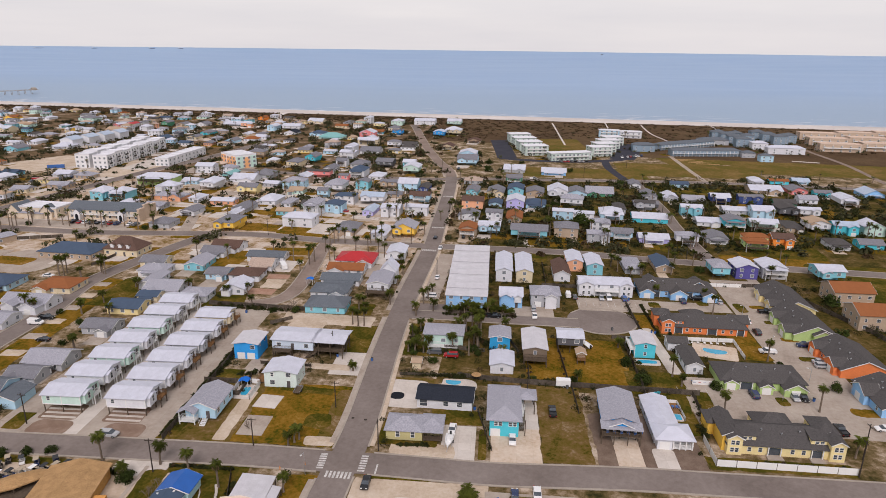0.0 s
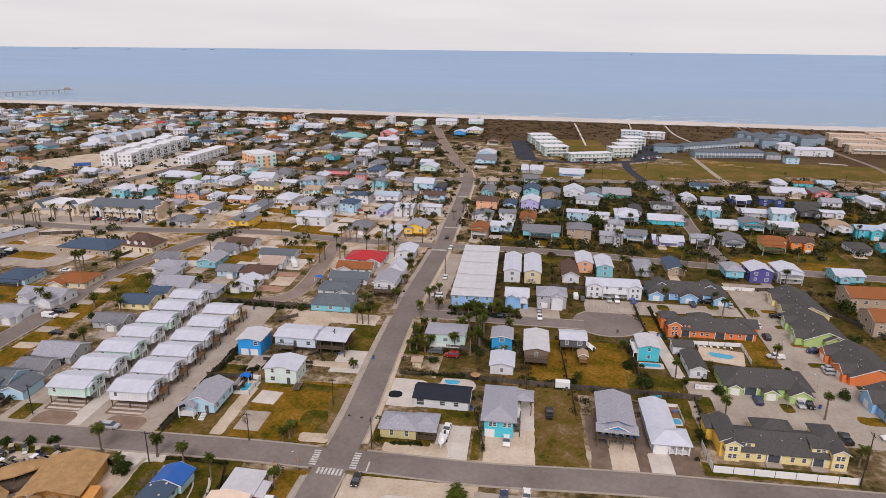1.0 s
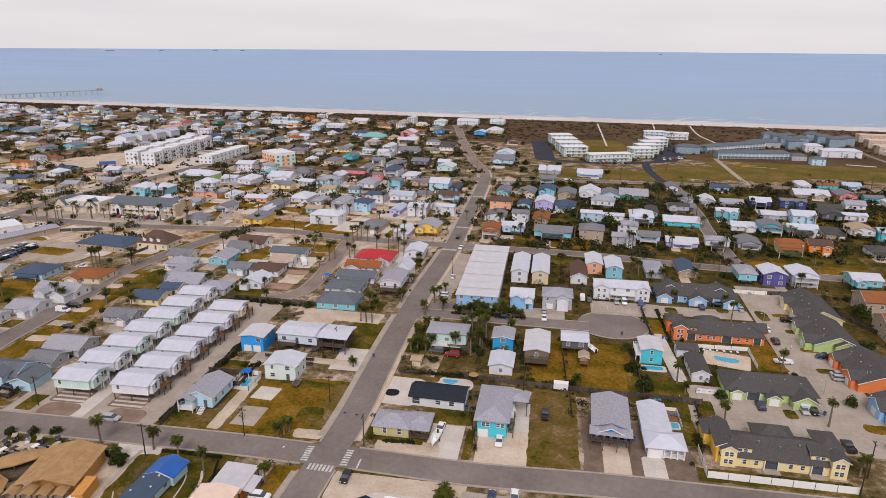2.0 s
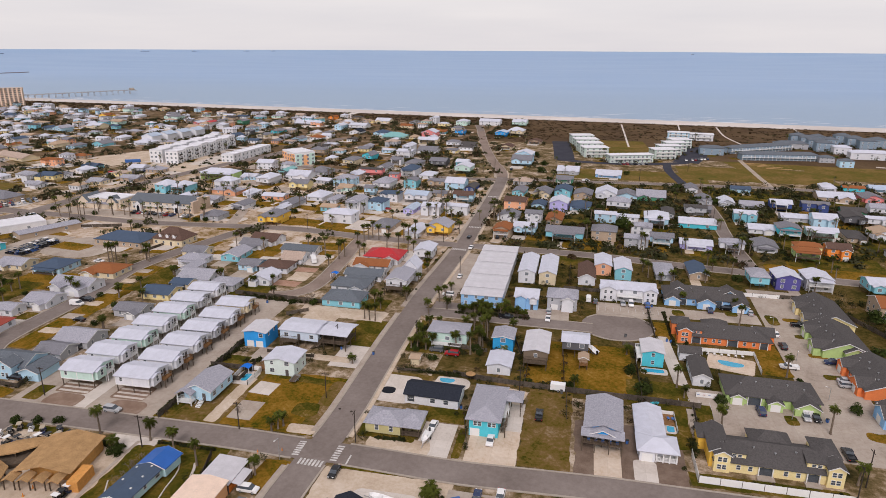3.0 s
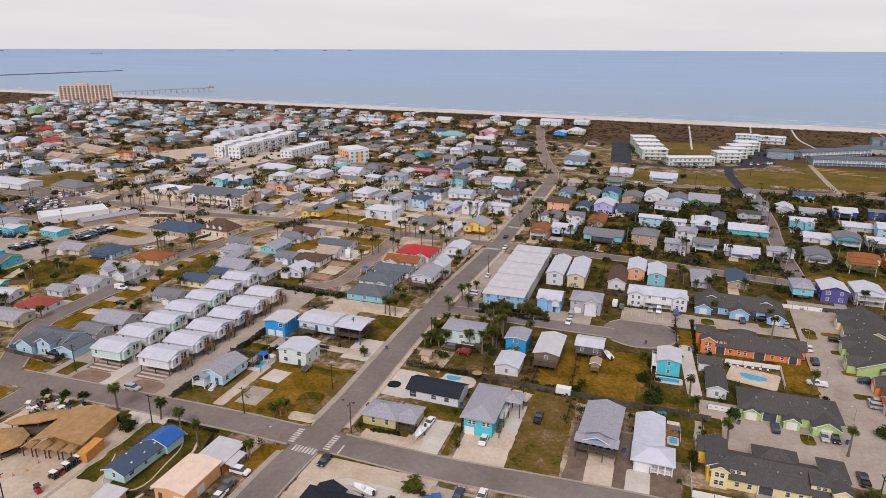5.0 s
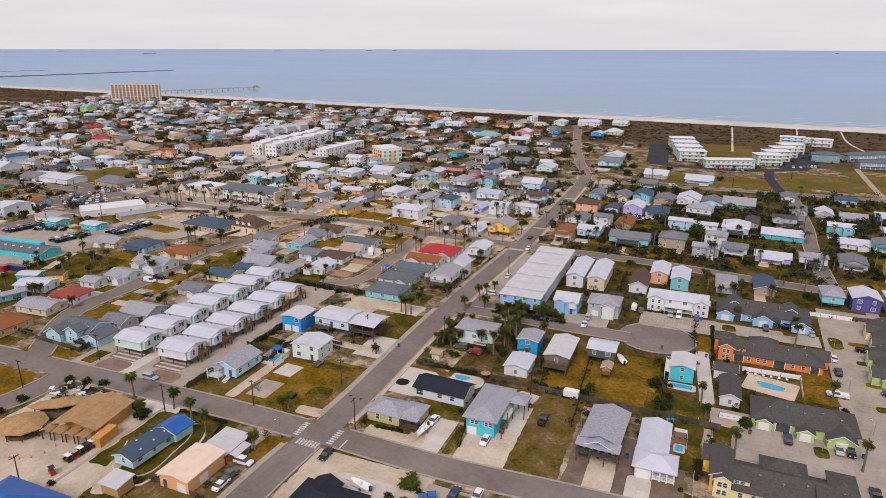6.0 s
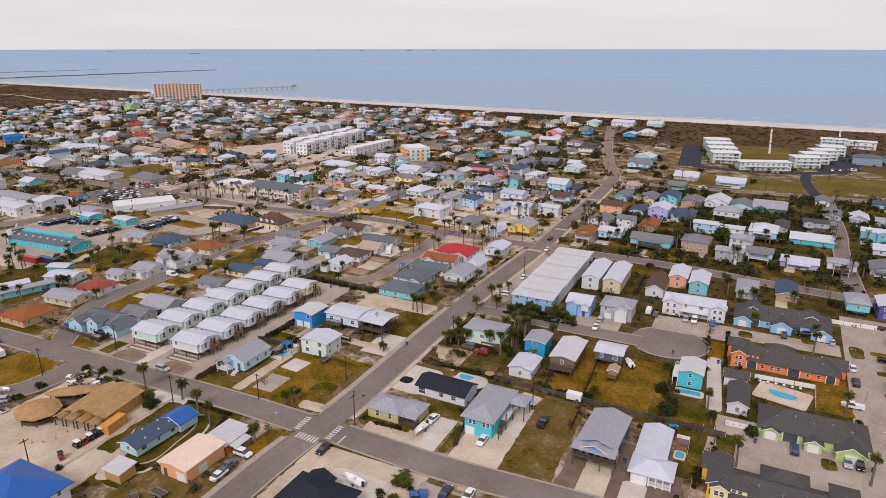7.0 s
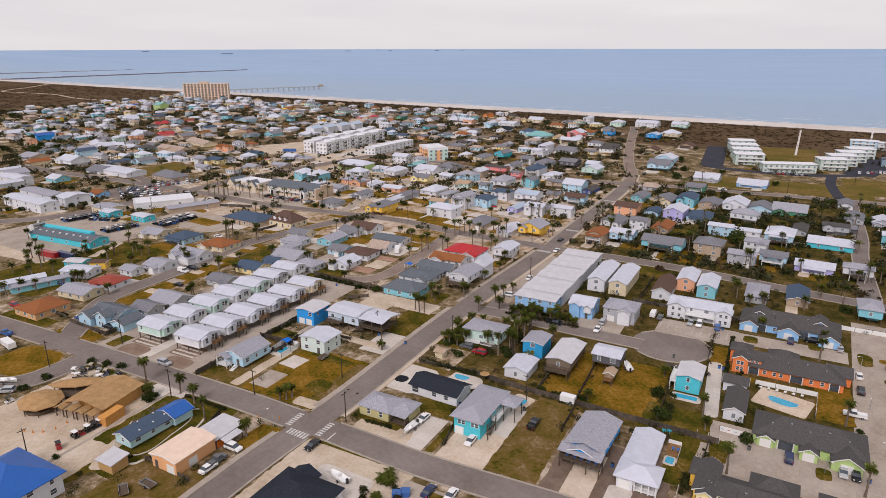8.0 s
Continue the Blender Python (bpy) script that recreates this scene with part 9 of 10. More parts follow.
palm(136.5, 241.5, 5)
palm(133.0, 223.9, 5)
palm(166.2, 218.3, 5)
palm(160.1, 180.7, 6)
palm(230.0, 184.0, 5)
palm(211.6, 265.0, 5)
palm(271.4, 199.6, 4)
palm(369.1, 334.5, 4)
palm(136.4, 185.3, 5)
shrub(-81.9, 8.3, 3.2)
shrub(-76.2, 9.3, 3)
shrub(-70.8, 9.5, 3)
shrub(-86.1, -3.5, 3.2)
shrub(-86.6, -10.8, 3)
shrub(-49.2, -31.1, 2)
shrub(85.0, 49.8, 4.5)
shrub(86.1, 38.7, 5)
shrub(106.4, 33.9, 4)
shrub(134.1, 48.3, 2)
shrub(23.7, 53.4, 3.5)
shrub(17.7, 59.6, 3)
shrub(23.2, 67.5, 4)
shrub(26.1, 72.2, 4)
shrub(37.2, 60.8, 4)
shrub(38.6, 57.7, 3)
shrub(53.1, 40.8, 3)
shrub(65.1, 39.6, 3)
shrub(-26.1, 94.9, 4)
shrub(-34.5, 95.6, 3)
shrub(146.9, 136.1, 5)
shrub(181.8, 95.9, 8)
shrub(167.5, 68.5, 5)
shrub(120.3, 34.4, 4)
shrub(141.7, 31.8, 4)
shrub(89.1, 50.4, 2)
shrub(113.8, 217.3, 11)
shrub(108.5, 259.6, 6)
shrub(115.3, 273.4, 5)
shrub(174.0, 283.7, 8)
shrub(183.5, 281.8, 7)
shrub(169.8, 324.8, 7)
shrub(81.1, 381.0, 8)
shrub(82.7, 465.5, 6)
shrub(85.6, 413.3, 7)
shrub(113.5, 412.9, 5)
shrub(146.8, 377.5, 5)
shrub(94.4, 385.9, 5)
shrub(-475.8, 296.6, 8)
shrub(-495.8, 319.7, 7)
shrub(-389.9, 268.3, 7)
shrub(-315.3, 226.4, 4)
shrub(-339.3, 182.5, 5)
shrub(-333.1, 184.8, 5)
shrub(-334.8, 192.5, 5)
shrub(-310.0, 197.4, 5)
shrub(-119.2, 178.5, 4)
shrub(-120.9, 175.1, 3)
shrub(-272.0, 233.0, 5)
shrub(-221.7, 228.7, 4)
shrub(-190.1, 220.3, 4)
shrub(-124.9, 211.0, 4)
shrub(-119.5, 211.7, 4)
shrub(-75.4, 233.8, 5)
shrub(-32.8, 316.5, 4)
shrub(-60.3, 330.6, 6)
shrub(10.3, 389.0, 6)
shrub(-18.2, 396.5, 6)
shrub(-10.3, 397.5, 6)
shrub(-0.4, 422.5, 7)
shrub(26.7, 370.0, 5)
shrub(-97.0, 364.9, 5)
shrub(84.7, 348.4, 5)
utility_pole(-83.6, 22.3, 9)
utility_pole(-43.4, 0.7, 9)
utility_pole(-22.5, 10.3, 8)
utility_pole(-4.0, 27.7, 8)
utility_pole(8.6, 7.1, 9)
utility_pole(28.6, 132.6, 9)
utility_pole(17.4, 65.7, 8)
utility_pole(-8.2, 60.4, 8)
utility_pole(-92.2, 2.2, 9)
utility_pole(-54.2, -34.3, 9)
utility_pole(127.1, -0.8, 10)
utility_pole(121.6, -7.4, 10)
utility_pole(50.5, 34.2, 8)
utility_pole(132.8, 171.4, 9)
utility_pole(148.5, 154.5, 9)
utility_pole(-209.7, 166.8, 9)
utility_pole(151.8, 354.5, 9)
utility_pole(44.1, 387.5, 9)
utility_pole(199.0, 396.7, 9)
utility_pole(162.0, 290.6, 9)
utility_pole(169.7, 240.4, 9)
utility_pole(319.6, 293.1, 9)
utility_pole(320.9, 325.5, 9)
utility_pole(128.0, 224.0, 9)
utility_pole(-57.0, 198.6, 9)
utility_pole(-155.1, 372.5, 9)
utility_pole(17.8, 181.9, 9)
utility_pole(-279.4, 221.4, 9)
utility_pole(-228.0, 147.1, 9)
for k in range(2):
    parking_row(-242 + k * 2.6, 132.6 - k, 15, 0.5, 1.4, 70, carts=True)
for k in range(3):
    parking_row(-203 + k * 2.7, 124 - k * 0.8, 12, 0.5, 1.4, 70, carts=True)
for k in range(3):
    parking_row(-186.5 + k * 2.8, 144 - k * 0.6, 17, 0.25, 1.4, 80, carts=True)
slab("pavement_lot", -262, 203, 36, 26, 0.05, M_ASPH, "grey asphalt car park", rot=40)
for k in range(5):
    parking_row(-276 + k * 5.6, 206 - k * 4.6, 9, 1.6, 2.3, 40)
for k in range(2):
    parking_row(-266 + k * 5, 231 - k * 5, 9, 2.0, 2.6, 40)
parking_row(-172, 225, 12, 3.6, -0.6, -12)
parking_row(-330, 352, 9, 3.0, 2.6, -14)
parking_row(150, 424, 8, 3.2, 0.2, 4)
parking_row(212, 448, 8, 3.0, 1.2, -10)


def boat(x, y, rot, label):
    e = thing("motor_boat", label, "boat", x, y, 0.1, rot)
    bm = bmesh.new()
    rows = []
    for k in range(9):
        t = k / 8
        w = 1.1 * math.sqrt(max(0.02, 1 - t ** 3))
        yy = -2.8 + 5.6 * t
        rows.append([bm.verts.new(p) for p in ((-w * 0.2, yy, 0.5), (-w, yy, 1.25 + 0.25 * t), (-w * 0.85, yy, 1.2 + 0.2 * t), (-w * 0.6, yy, 0.9), (w * 0.6, yy, 0.9), (w * 0.85, yy, 1.2 + 0.2 * t), (w, yy, 1.25 + 0.25 * t), (w * 0.2, yy, 0.5))])
    for a, b in zip(rows, rows[1:]):
        for i in range(8):
            bm.faces.new((a[i], a[(i + 1) % 8], b[(i + 1) % 8], b[i]))
    bm.faces.new(rows[0])
    bm.faces.new(rows[-1][::-1])
    bmesh.ops.recalc_face_normals(bm, faces=bm.faces[:])
    part("hull", bm, M_CAR["white"], e)
    bm = bmesh.new()
    box(bm, -0.4, 0.4, -0.4, 0.3, 0.9, 1.7)
    part("console", bm, M_TRIM, e)
    bm = bmesh.new()
    box(bm, -0.25, 0.25, -3.2, -2.75, 0.5, 1.7)
    part("outboard_motor", bm, M_CAR["black"], e)
    bm = bmesh.new()
    box(bm, -0.9, -0.8, -2.4, 2.0, 0.4, 0.5)
    box(bm, 0.8, 0.9, -2.4, 2.0, 0.4, 0.5)
    box(bm, -0.05, 0.05, 1.0, 4.2, 0.4, 0.5)
    part("trailer", bm, M_METAL, e)
    for sx in (-1.0, 1.0):
        shared("wheel", WHEEL, e, pose(sx, -0.6, 0.34))


boat(26.2, 9.4, 168, "small white motor boat on a trailer")
boat(75.2, 63.0, 20, "white motor boat on a trailer beside a raised house")
boat(-94.5, -9.6, -70, "small white motor boat on a trailer")


# ---------------------------------------------------------------- infill of the far town and its greenery
KERBLINES = [(line, h) for line, h in LINES.values()]


def clear_of_roads(x, y, gap):
    p = Vector((x, y, 0))
    return all((p - q).length > h + gap for line, h in KERBLINES for q in line[::4])


def off_pavement(x, y):
    for hx, hy, w, d, rot in PAVED:
        dx, dy = x - hx, y - hy
        if abs(dx) > 75 or abs(dy) > 75:
            continue
        c, q = math.cos(radians(rot)), math.sin(radians(rot))
        if abs(dx * c + dy * q) < w / 2 + 0.3 and abs(-dx * q + dy * c) < d / 2 + 0.3:
            return False
    return True


def dune_line(x):
    return 845 - 0.2345 * x - 125


fill_rng = random.Random(77)
FAR_MATS = [M_WALL[k] for k in ("W", "C", "G", "B", "AQ", "R", "M", "SA", "LY")] + [M_ROOF[k] for k in ("w", "g", "u", "n", "a", "o", "d")] + [M_GLASSF, M_ROOF["q"]]
far_bm = bmesh.new()


def far_house(x, y, w, d, storeys, wall, top, rot):
    """Adds a small house to the joined far town."""
    start = len(far_bm.verts)
    e = storeys * 2.6
    raised = storeys == 2 and fill_rng.random() < 0.4
    box(far_bm, -w / 2, w / 2, -d / 2, d / 2, 2.2 if raised else 0, e, wall)
    if raised:
        for px in (-w / 2 + 0.15, w / 2 - 0.15):
            for py in (-d / 2 + 0.15, d / 2 - 0.15):
                box(far_bm, px - 0.15, px + 0.15, py - 0.15, py + 0.15, 0, 2.2, 5)
        box(far_bm, -w * 0.1, w * 0.4, -d * 0.1, d * 0.4, 0, 2.2, wall)
    p = fill_rng.uniform(0.25, 0.45)
    ax = "x" if w > d else "y"
    half, length = (d / 2, w / 2) if w > d else (w / 2, d / 2)
    if fill_rng.random() < 0.5:
        W, D = w / 2 + 0.5, d / 2 + 0.5
        r = abs(W - D) + 0.05
        lo = [far_bm.verts.new((a, c, e)) for a, c in ((-W, -D), (W, -D), (W, D), (-W, D))]
        hi = [far_bm.verts.new((a, c, e + 0.2 + min(W, D) * p)) for a, c in (((-r, 0), (r, 0)) if W >= D else ((0, -r), (0, r)))]
        quads = ((lo[0], lo[1], hi[1], hi[0]), (lo[1], lo[2], hi[1]), (lo[2], lo[3], hi[0], hi[1]), (lo[3], lo[0], hi[0])) if W >= D else ((lo[0], lo[1], hi[0]), (lo[1], lo[2], hi[1], hi[0]), (lo[2], lo[3], hi[1]), (lo[3], lo[0], hi[0], hi[1]))
        for q in (*quads, lo[::-1]):
            far_bm.faces.new(q).material_index = top
    else:
        prism(far_bm, [(-half - 0.5, e - 0.1), (half + 0.5, e - 0.1), (half + 0.5, e + 0.1), (0, e + half * p + 0.2), (-half - 0.5, e + 0.1)], -length - 0.4, length + 0.4, ax, top)
    if fill_rng.random() < 0.55:
        u, bw = w * fill_rng.choice((-0.28, 0.28)), w * fill_rng.uniform(0.16, 0.22)
        h1 = e - fill_rng.choice((0, 0.4, 2.6 if storeys > 1 else 0.2))
        box(far_bm, u - bw, u + bw, -d / 2 - 3.0, -d / 2 + 0.5, 0, h1, wall)
        prism(far_bm, [(u - bw - 0.4, h1 - 0.1), (u + bw + 0.4, h1 - 0.1), (u + bw + 0.4, h1 + 0.05), (u, h1 + bw * 0.6 + 0.1), (u - bw - 0.4, h1 + 0.05)], -d / 2 - 3.4, 0, "y", top)
        box(far_bm, u - bw * 0.7, u + bw * 0.7, -d / 2 - 3.05, -d / 2 - 2.9, 0.05, 2.2, fill_rng.choice((0, 0, 16)))
    for s in range(storeys - (1 if raised else 0)):
        z = (2.2 if raised else 0) + 0.8 + 2.5 * s
        for i in range(3):
            u = (i - 1) * w * 0.3
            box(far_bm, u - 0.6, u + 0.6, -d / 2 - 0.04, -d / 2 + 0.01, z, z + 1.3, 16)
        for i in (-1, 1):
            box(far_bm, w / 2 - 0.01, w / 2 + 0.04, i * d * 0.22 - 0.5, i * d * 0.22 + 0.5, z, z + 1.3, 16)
    far_bm.verts.ensure_lookup_table()
    m = pose(x, y, 0, 0, 0, rot)
    for v in far_bm.verts[start:]:
        v.co = m @ v.co
    PLACED.append((x, y, w, d, rot))


for row in range(34):
    for col in range(52):
        u, v = -900 + col * 20 + fill_rng.uniform(-5, 5), 232 + row * 19 + fill_rng.uniform(-4, 4)
        x, y = u, v - 0.21 * u
        left = -880 < x < 20 and y < dune_line(x) + 15 and not (-310 < x < -150 and 365 < y < 490) and not (-350 < x < -290 and 410 < y < 500)
        right = (60 < x < 420) and y < 338
        if not (left or right) or x < -1.38 * (y + 70):
            continue
        if fill_rng.random() < ((0.42 if y < 420 else 0.55) if left else 0.45) or not clear_of_roads(x, y, 10) or not clear_of_houses(x, y, 8):
            continue
        far_house(x, y, fill_rng.uniform(7.5, 15), fill_rng.uniform(7, 11), fill_rng.choice((1, 1, 1, 2, 2)), fill_rng.choice((0, 0, 0, 0, 0, 1, 2, 3, 3, 4, 5, 5, 6, 0, 0, 7, 8, 0)), fill_rng.choice((9, 9, 9, 10, 11, 11, 9, 12, 10, 11, 9, 17, 13, 13, 14, 15, 9, 17)), -12 + fill_rng.choice((0, 0, 0, 4, -6)))
tagged(new("distant_houses", mesh_of("distant_houses", far_bm, *FAR_MATS)), "many small distant houses with pale walls and low roofs", "houses", kind="stuff")

for i in range(11):
    palm(-218 + i * 9.8 + fill_rng.uniform(-2, 2), 223.5 - i * 1.1 + fill_rng.uniform(-2.5, 2.5), fill_rng.uniform(6.5, 8.5))
for i in range(6):
    palm(-205 + i * 12 + fill_rng.uniform(-2, 2), 262 + fill_rng.uniform(-6, 6) - i * 1.4, fill_rng.uniform(5, 7))
for _ in range(2600):
    hx, hy, w, d, rot = fill_rng.choice(PLACED)
    a = fill_rng.uniform(0, 6.2832)
    x, y = hx + math.cos(a) * (w / 2 + fill_rng.uniform(1.5, 5)), hy + math.sin(a) * (d / 2 + fill_rng.uniform(1.5, 5))
    if len(PALMS) > 520 or y < 150 or not clear_of_houses(x, y, 0.8) or not clear_of_roads(x, y, 0.6):
        continue
    PALMS.append((x, y))
    palm(x, y, fill_rng.uniform(4, 7.5))


def distant_palms():
    """The palms of the far streets, one mesh."""
    rng = random.Random(41)
    verts, faces, mats = [], [], []
    for x, y, height in FAR_PALMS:
        s = rng.uniform(0.8, 1.2)
        height *= 1.1
        bm, _, _ = rng.choice(TRUNKS)
        for me, m, base in ((bm, Matrix.Diagonal((1.1, 1.1, height, 1)), 2), (rng.choice(FAR_CROWNS), pose(0, 0, height, 0, 0, rng.uniform(0, 360)) @ Matrix.Diagonal((s, s, s, 1)), 0)):
            n = len(verts)
            m = pose(x, y, 0) @ m
            verts.extend(m @ v.co for v in me.vertices)
            for p in me.polygons:
                faces.append([n + i for i in p.vertices])
                mats.append(base + p.material_index)
    me = bpy.data.meshes.new("distant_palms")
    me.from_pydata(verts, [], faces)
    for m in (M_PALM, M_PALMD, M_TRUNK):
        me.materials.append(m)
    me.polygons.foreach_set("material_index", mats)
    ob = new("distant_palms", me)
    tagged(ob, "many slender distant palms between the far houses", "palms", kind="stuff")


distant_palms()

HEDGES = [(30, 91.5, 56, 88.0, 1.1), (18, 61.5, 34, 58.5, 1.2), (19, 77, 36, 74, 1.0), (37, 79, 43.5, 61, 1.4), (54, 40, 63, 38.5, 0.8), (-46.5, 16, -40, 69, 0.7), (87.0, 37, 88.5, 45, 1.4), (103.2, 70, 106.5, 98, 0.5), (171, 118, 181, 74, 2.3), (181, 74, 184, 52, 2.0), (178, 112, 190, 112, 2.2),
          (93, 14, 92, 8, 1.0), (97, -1.5, 120, -4.8, 0.6), (16.5, 46, 33, 43, 0.8), (-58, 101.5, -30, 96.5, 0.9), (13, 9.6, 21, 8.8, 0.5), (-40, 3, -25, 1, 0.4), (-140, 37, -122, 33, 0.8), (17.0, 62, 18.5, 74, 1.0), (106, 66, 108, 74, 1.0), (74, 121, 108, 116, 0.9), (110, 120, 140, 117.5, 1.2), (62, 118, 73, 117, 1.2), (30, 97, 52, 93.5, 1.0),
          (-24, -4, -22.5, -13, 0.6), (-64, 3, -48, 0, 0.8), (32, -13, 36, -20, 1.2), (26, -16, 30, -24, 1.2), (-42, 47, -40, 58, 1.0), (-35, 47, -24, 49, 0.7)]


def undergrowth():
    """Hedges and rank growth along walls and lot edges, one mesh."""
    rng = random.Random(9)
    rows = []
    for hx, hy, w, d, rot in PLACED:
        far = hy > 260
        for _ in range(14 if far else 20 if hx > 45 else 7):
            c, q = math.cos(radians(rot)), math.sin(radians(rot))
            if rng.random() < 0.5:
                lx, ly = rng.uniform(-w / 2 - 4, w / 2 + 4), rng.choice((-1, 1)) * (d / 2 + rng.uniform(0.8, 4.0))
            else:
                lx, ly = rng.choice((-1, 1)) * (w / 2 + rng.uniform(0.8, 4.0)), rng.uniform(-d / 2 - 4, d / 2 + 4)
            x, y = hx + lx * c - ly * q, hy + lx * q + ly * c
            if y < 150 and rng.random() < 0.4:
                continue
            if not clear_of_roads(x, y, 0.8) or not clear_of_houses(x, y, 0.4) or not off_pavement(x, y):
                continue
            r = rng.uniform(0.6, 1.6) * (1.5 if far else 1.0)
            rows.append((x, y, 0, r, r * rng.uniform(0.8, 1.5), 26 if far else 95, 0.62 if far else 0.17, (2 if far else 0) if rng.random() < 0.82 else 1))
    for fx0, fy0, fx1, fy1 in FENCES:
        n = int(math.hypot(fx1 - fx0, fy1 - fy0) / 1.6)
        for i in range(n):
            if rng.random() < 0.45:
                continue
            k = (i + rng.random()) / n
            x, y = fx0 + (fx1 - fx0) * k + rng.uniform(-0.9, 0.9), fy0 + (fy1 - fy0) * k + rng.uniform(-0.9, 0.9)
            if clear_of_roads(x, y, 0.8) and clear_of_houses(x, y, 0.2):
                r = rng.uniform(0.4, 1.2)
                rows.append((x, y, 0, r, r * rng.uniform(0.8, 1.6), 62, 0.17, 0 if rng.random() < 0.8 else 1))
    for x0, y0, x1, y1, r in HEDGES:
        n = int(math.hypot(x1 - x0, y1 - y0) / (r * 0.7))
        for i in range(n + 1):
            k = i / max(1, n) + rng.uniform(-0.5, 0.5) / max(1, n)
            q = r * rng.uniform(0.4, 1.35)
            if rng.random() < 0.12:
                continue
            rows.append((x0 + (x1 - x0) * k + rng.uniform(-0.5, 0.5) * r, y0 + (y1 - y0) * k + rng.uniform(-0.5, 0.5) * r, 0, q, q * rng.uniform(0.9, 1.6), 130, 0.21, 0 if rng.random() < 0.88 else 1))
    for _ in range(2900):
        x, y = rng.uniform(-900, 330), rng.uniform(150, 720)
        if y > dune_line(x) + 40 or (x > 50 and y > 345) or (-190 < x < 20 and y < 255 and rng.random() < 0.8) or not clear_of_roads(x, y, 2) or not clear_of_houses(x, y, 1.5) or not off_pavement(x, y):
            continue
        for _k in range(rng.randint(1, 4)):
            r = rng.uniform(1.6, 4.2)
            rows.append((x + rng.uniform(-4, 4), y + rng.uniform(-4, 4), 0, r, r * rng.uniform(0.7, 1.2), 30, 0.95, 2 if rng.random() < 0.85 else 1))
    for _ in range(360):
        x, y = rng.uniform(-230, 45), rng.uniform(240, 440)
        if not clear_of_roads(x, y, 1.5) or not clear_of_houses(x, y, 1.0):
            continue
        for _k in range(rng.randint(1, 3)):
            r = rng.uniform(0.7, 1.7)
            rows.append((x + rng.uniform(-2, 2), y + rng.uniform(-2, 2), 0, r, r * rng.uniform(0.8, 1.5), 30, 0.5, 0))
    for _ in range(700):
        x, y = rng.uniform(55, 330), rng.uniform(165, 345)
        if not clear_of_roads(x, y, 1.5) or not clear_of_houses(x, y, 0.8):
            continue
        for _k in range(rng.randint(1, 4)):
            r = rng.uniform(1.0, 2.8)
            rows.append((x + rng.uniform(-2, 2), y + rng.uniform(-2, 2), 0, r, r * rng.uniform(0.8, 1.4), 30, 0.55, 0))
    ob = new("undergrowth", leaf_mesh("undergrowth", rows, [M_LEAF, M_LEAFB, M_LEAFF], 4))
    tagged(ob, "dark hedges and dry growth along walls and lot edges", "hedge", kind="stuff")


def far_yards():
    """Patches of concrete, sand and lawn between the farther houses, one mesh."""
    rng = random.Random(31)
    bm = bmesh.new()
    k = 0
    for hx, hy, w, d, rot in PLACED:
        if hy < 150:
            continue
        for _ in range((8 if hy < 420 else 5) if hx < 20 else 2):
            if rng.random() < 0.2:
                continue
            pw, pd = rng.uniform(5, 13), rng.uniform(5, 12)
            c, q = math.cos(radians(rot)), math.sin(radians(rot))
            side = rng.choice((0, 0, 1, 2))
            lx, ly = (rng.uniform(-4, 4), -d / 2 - pd / 2 + 0.5) if side == 0 else ((w / 2 + pw / 2, rng.uniform(-4, 4)) if side == 1 else (-w / 2 - pw / 2, rng.uniform(-4, 4)))
            x, y = hx + lx * c - ly * q, hy + lx * q + ly * c
            if not clear_of_roads(x, y, max(pw, pd) * 0.55) or y > dune_line(x) + 40:
                continue
            k += 1
            z = 0.012 + 0.0012 * (k % 70) + 0.0006
            mi = rng.choice((0, 1, 1, 3, 2, 1, 3, 3, 1, 3, 1) if hx < 20 else (0, 1, 2, 3, 3, 4, 4, 4))
            pts = [(-pw / 2, -pd / 2), (0, -pd / 2 - rng.uniform(0, 1)), (pw / 2, -pd / 2), (pw / 2 + rng.uniform(0, 1), 0), (pw / 2, pd / 2), (-pw / 2, pd / 2 + rng.uniform(-1, 1))]
            lo = [bm.verts.new((x + a * c - b * q, y + a * q + b * c, -0.2)) for a, b in pts]
            hi = [bm.verts.new((x + a * c - b * q, y + a * q + b * c, z)) for a, b in pts]
            bm.faces.new(hi).material_index = mi
            for i in range(len(pts)):
                bm.faces.new((lo[i], lo[(i + 1) % len(pts)], hi[(i + 1) % len(pts)], hi[i])).material_index = mi
            if mi < 3:
                PAVED.append((x, y, pw, pd, rot))
    ob = new("ground_yards", mesh_of("ground_yards", bm, M_CONC, M_CONCL, M_SANDY, M_GRASS, M_LAWN))
    tagged(ob, "pale concrete, sand and lawn patches between distant houses", "yards", kind="structure")


far_yards()
undergrowth()


def dune_growth():
    rng = random.Random(19)
    rows = []
    for _ in range(6600):
        u = rng.uniform(-1500, 560)
        v = rng.uniform(-262 if u > 90 else -440 if u < -830 else -130, -44)
        p = SHORE @ Vector((u, v, 0))
        if not clear_of_houses(p.x, p.y, 3) or (100 < p.x < 240 and p.y < 575):
            continue
        r = rng.uniform(1.2, 3.4)
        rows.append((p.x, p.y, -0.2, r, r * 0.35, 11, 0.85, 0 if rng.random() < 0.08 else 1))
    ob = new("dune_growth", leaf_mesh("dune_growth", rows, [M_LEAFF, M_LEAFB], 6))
    tagged(ob, "brown and olive scrub covering the dunes", "scrub", kind="stuff")


dune_growth()

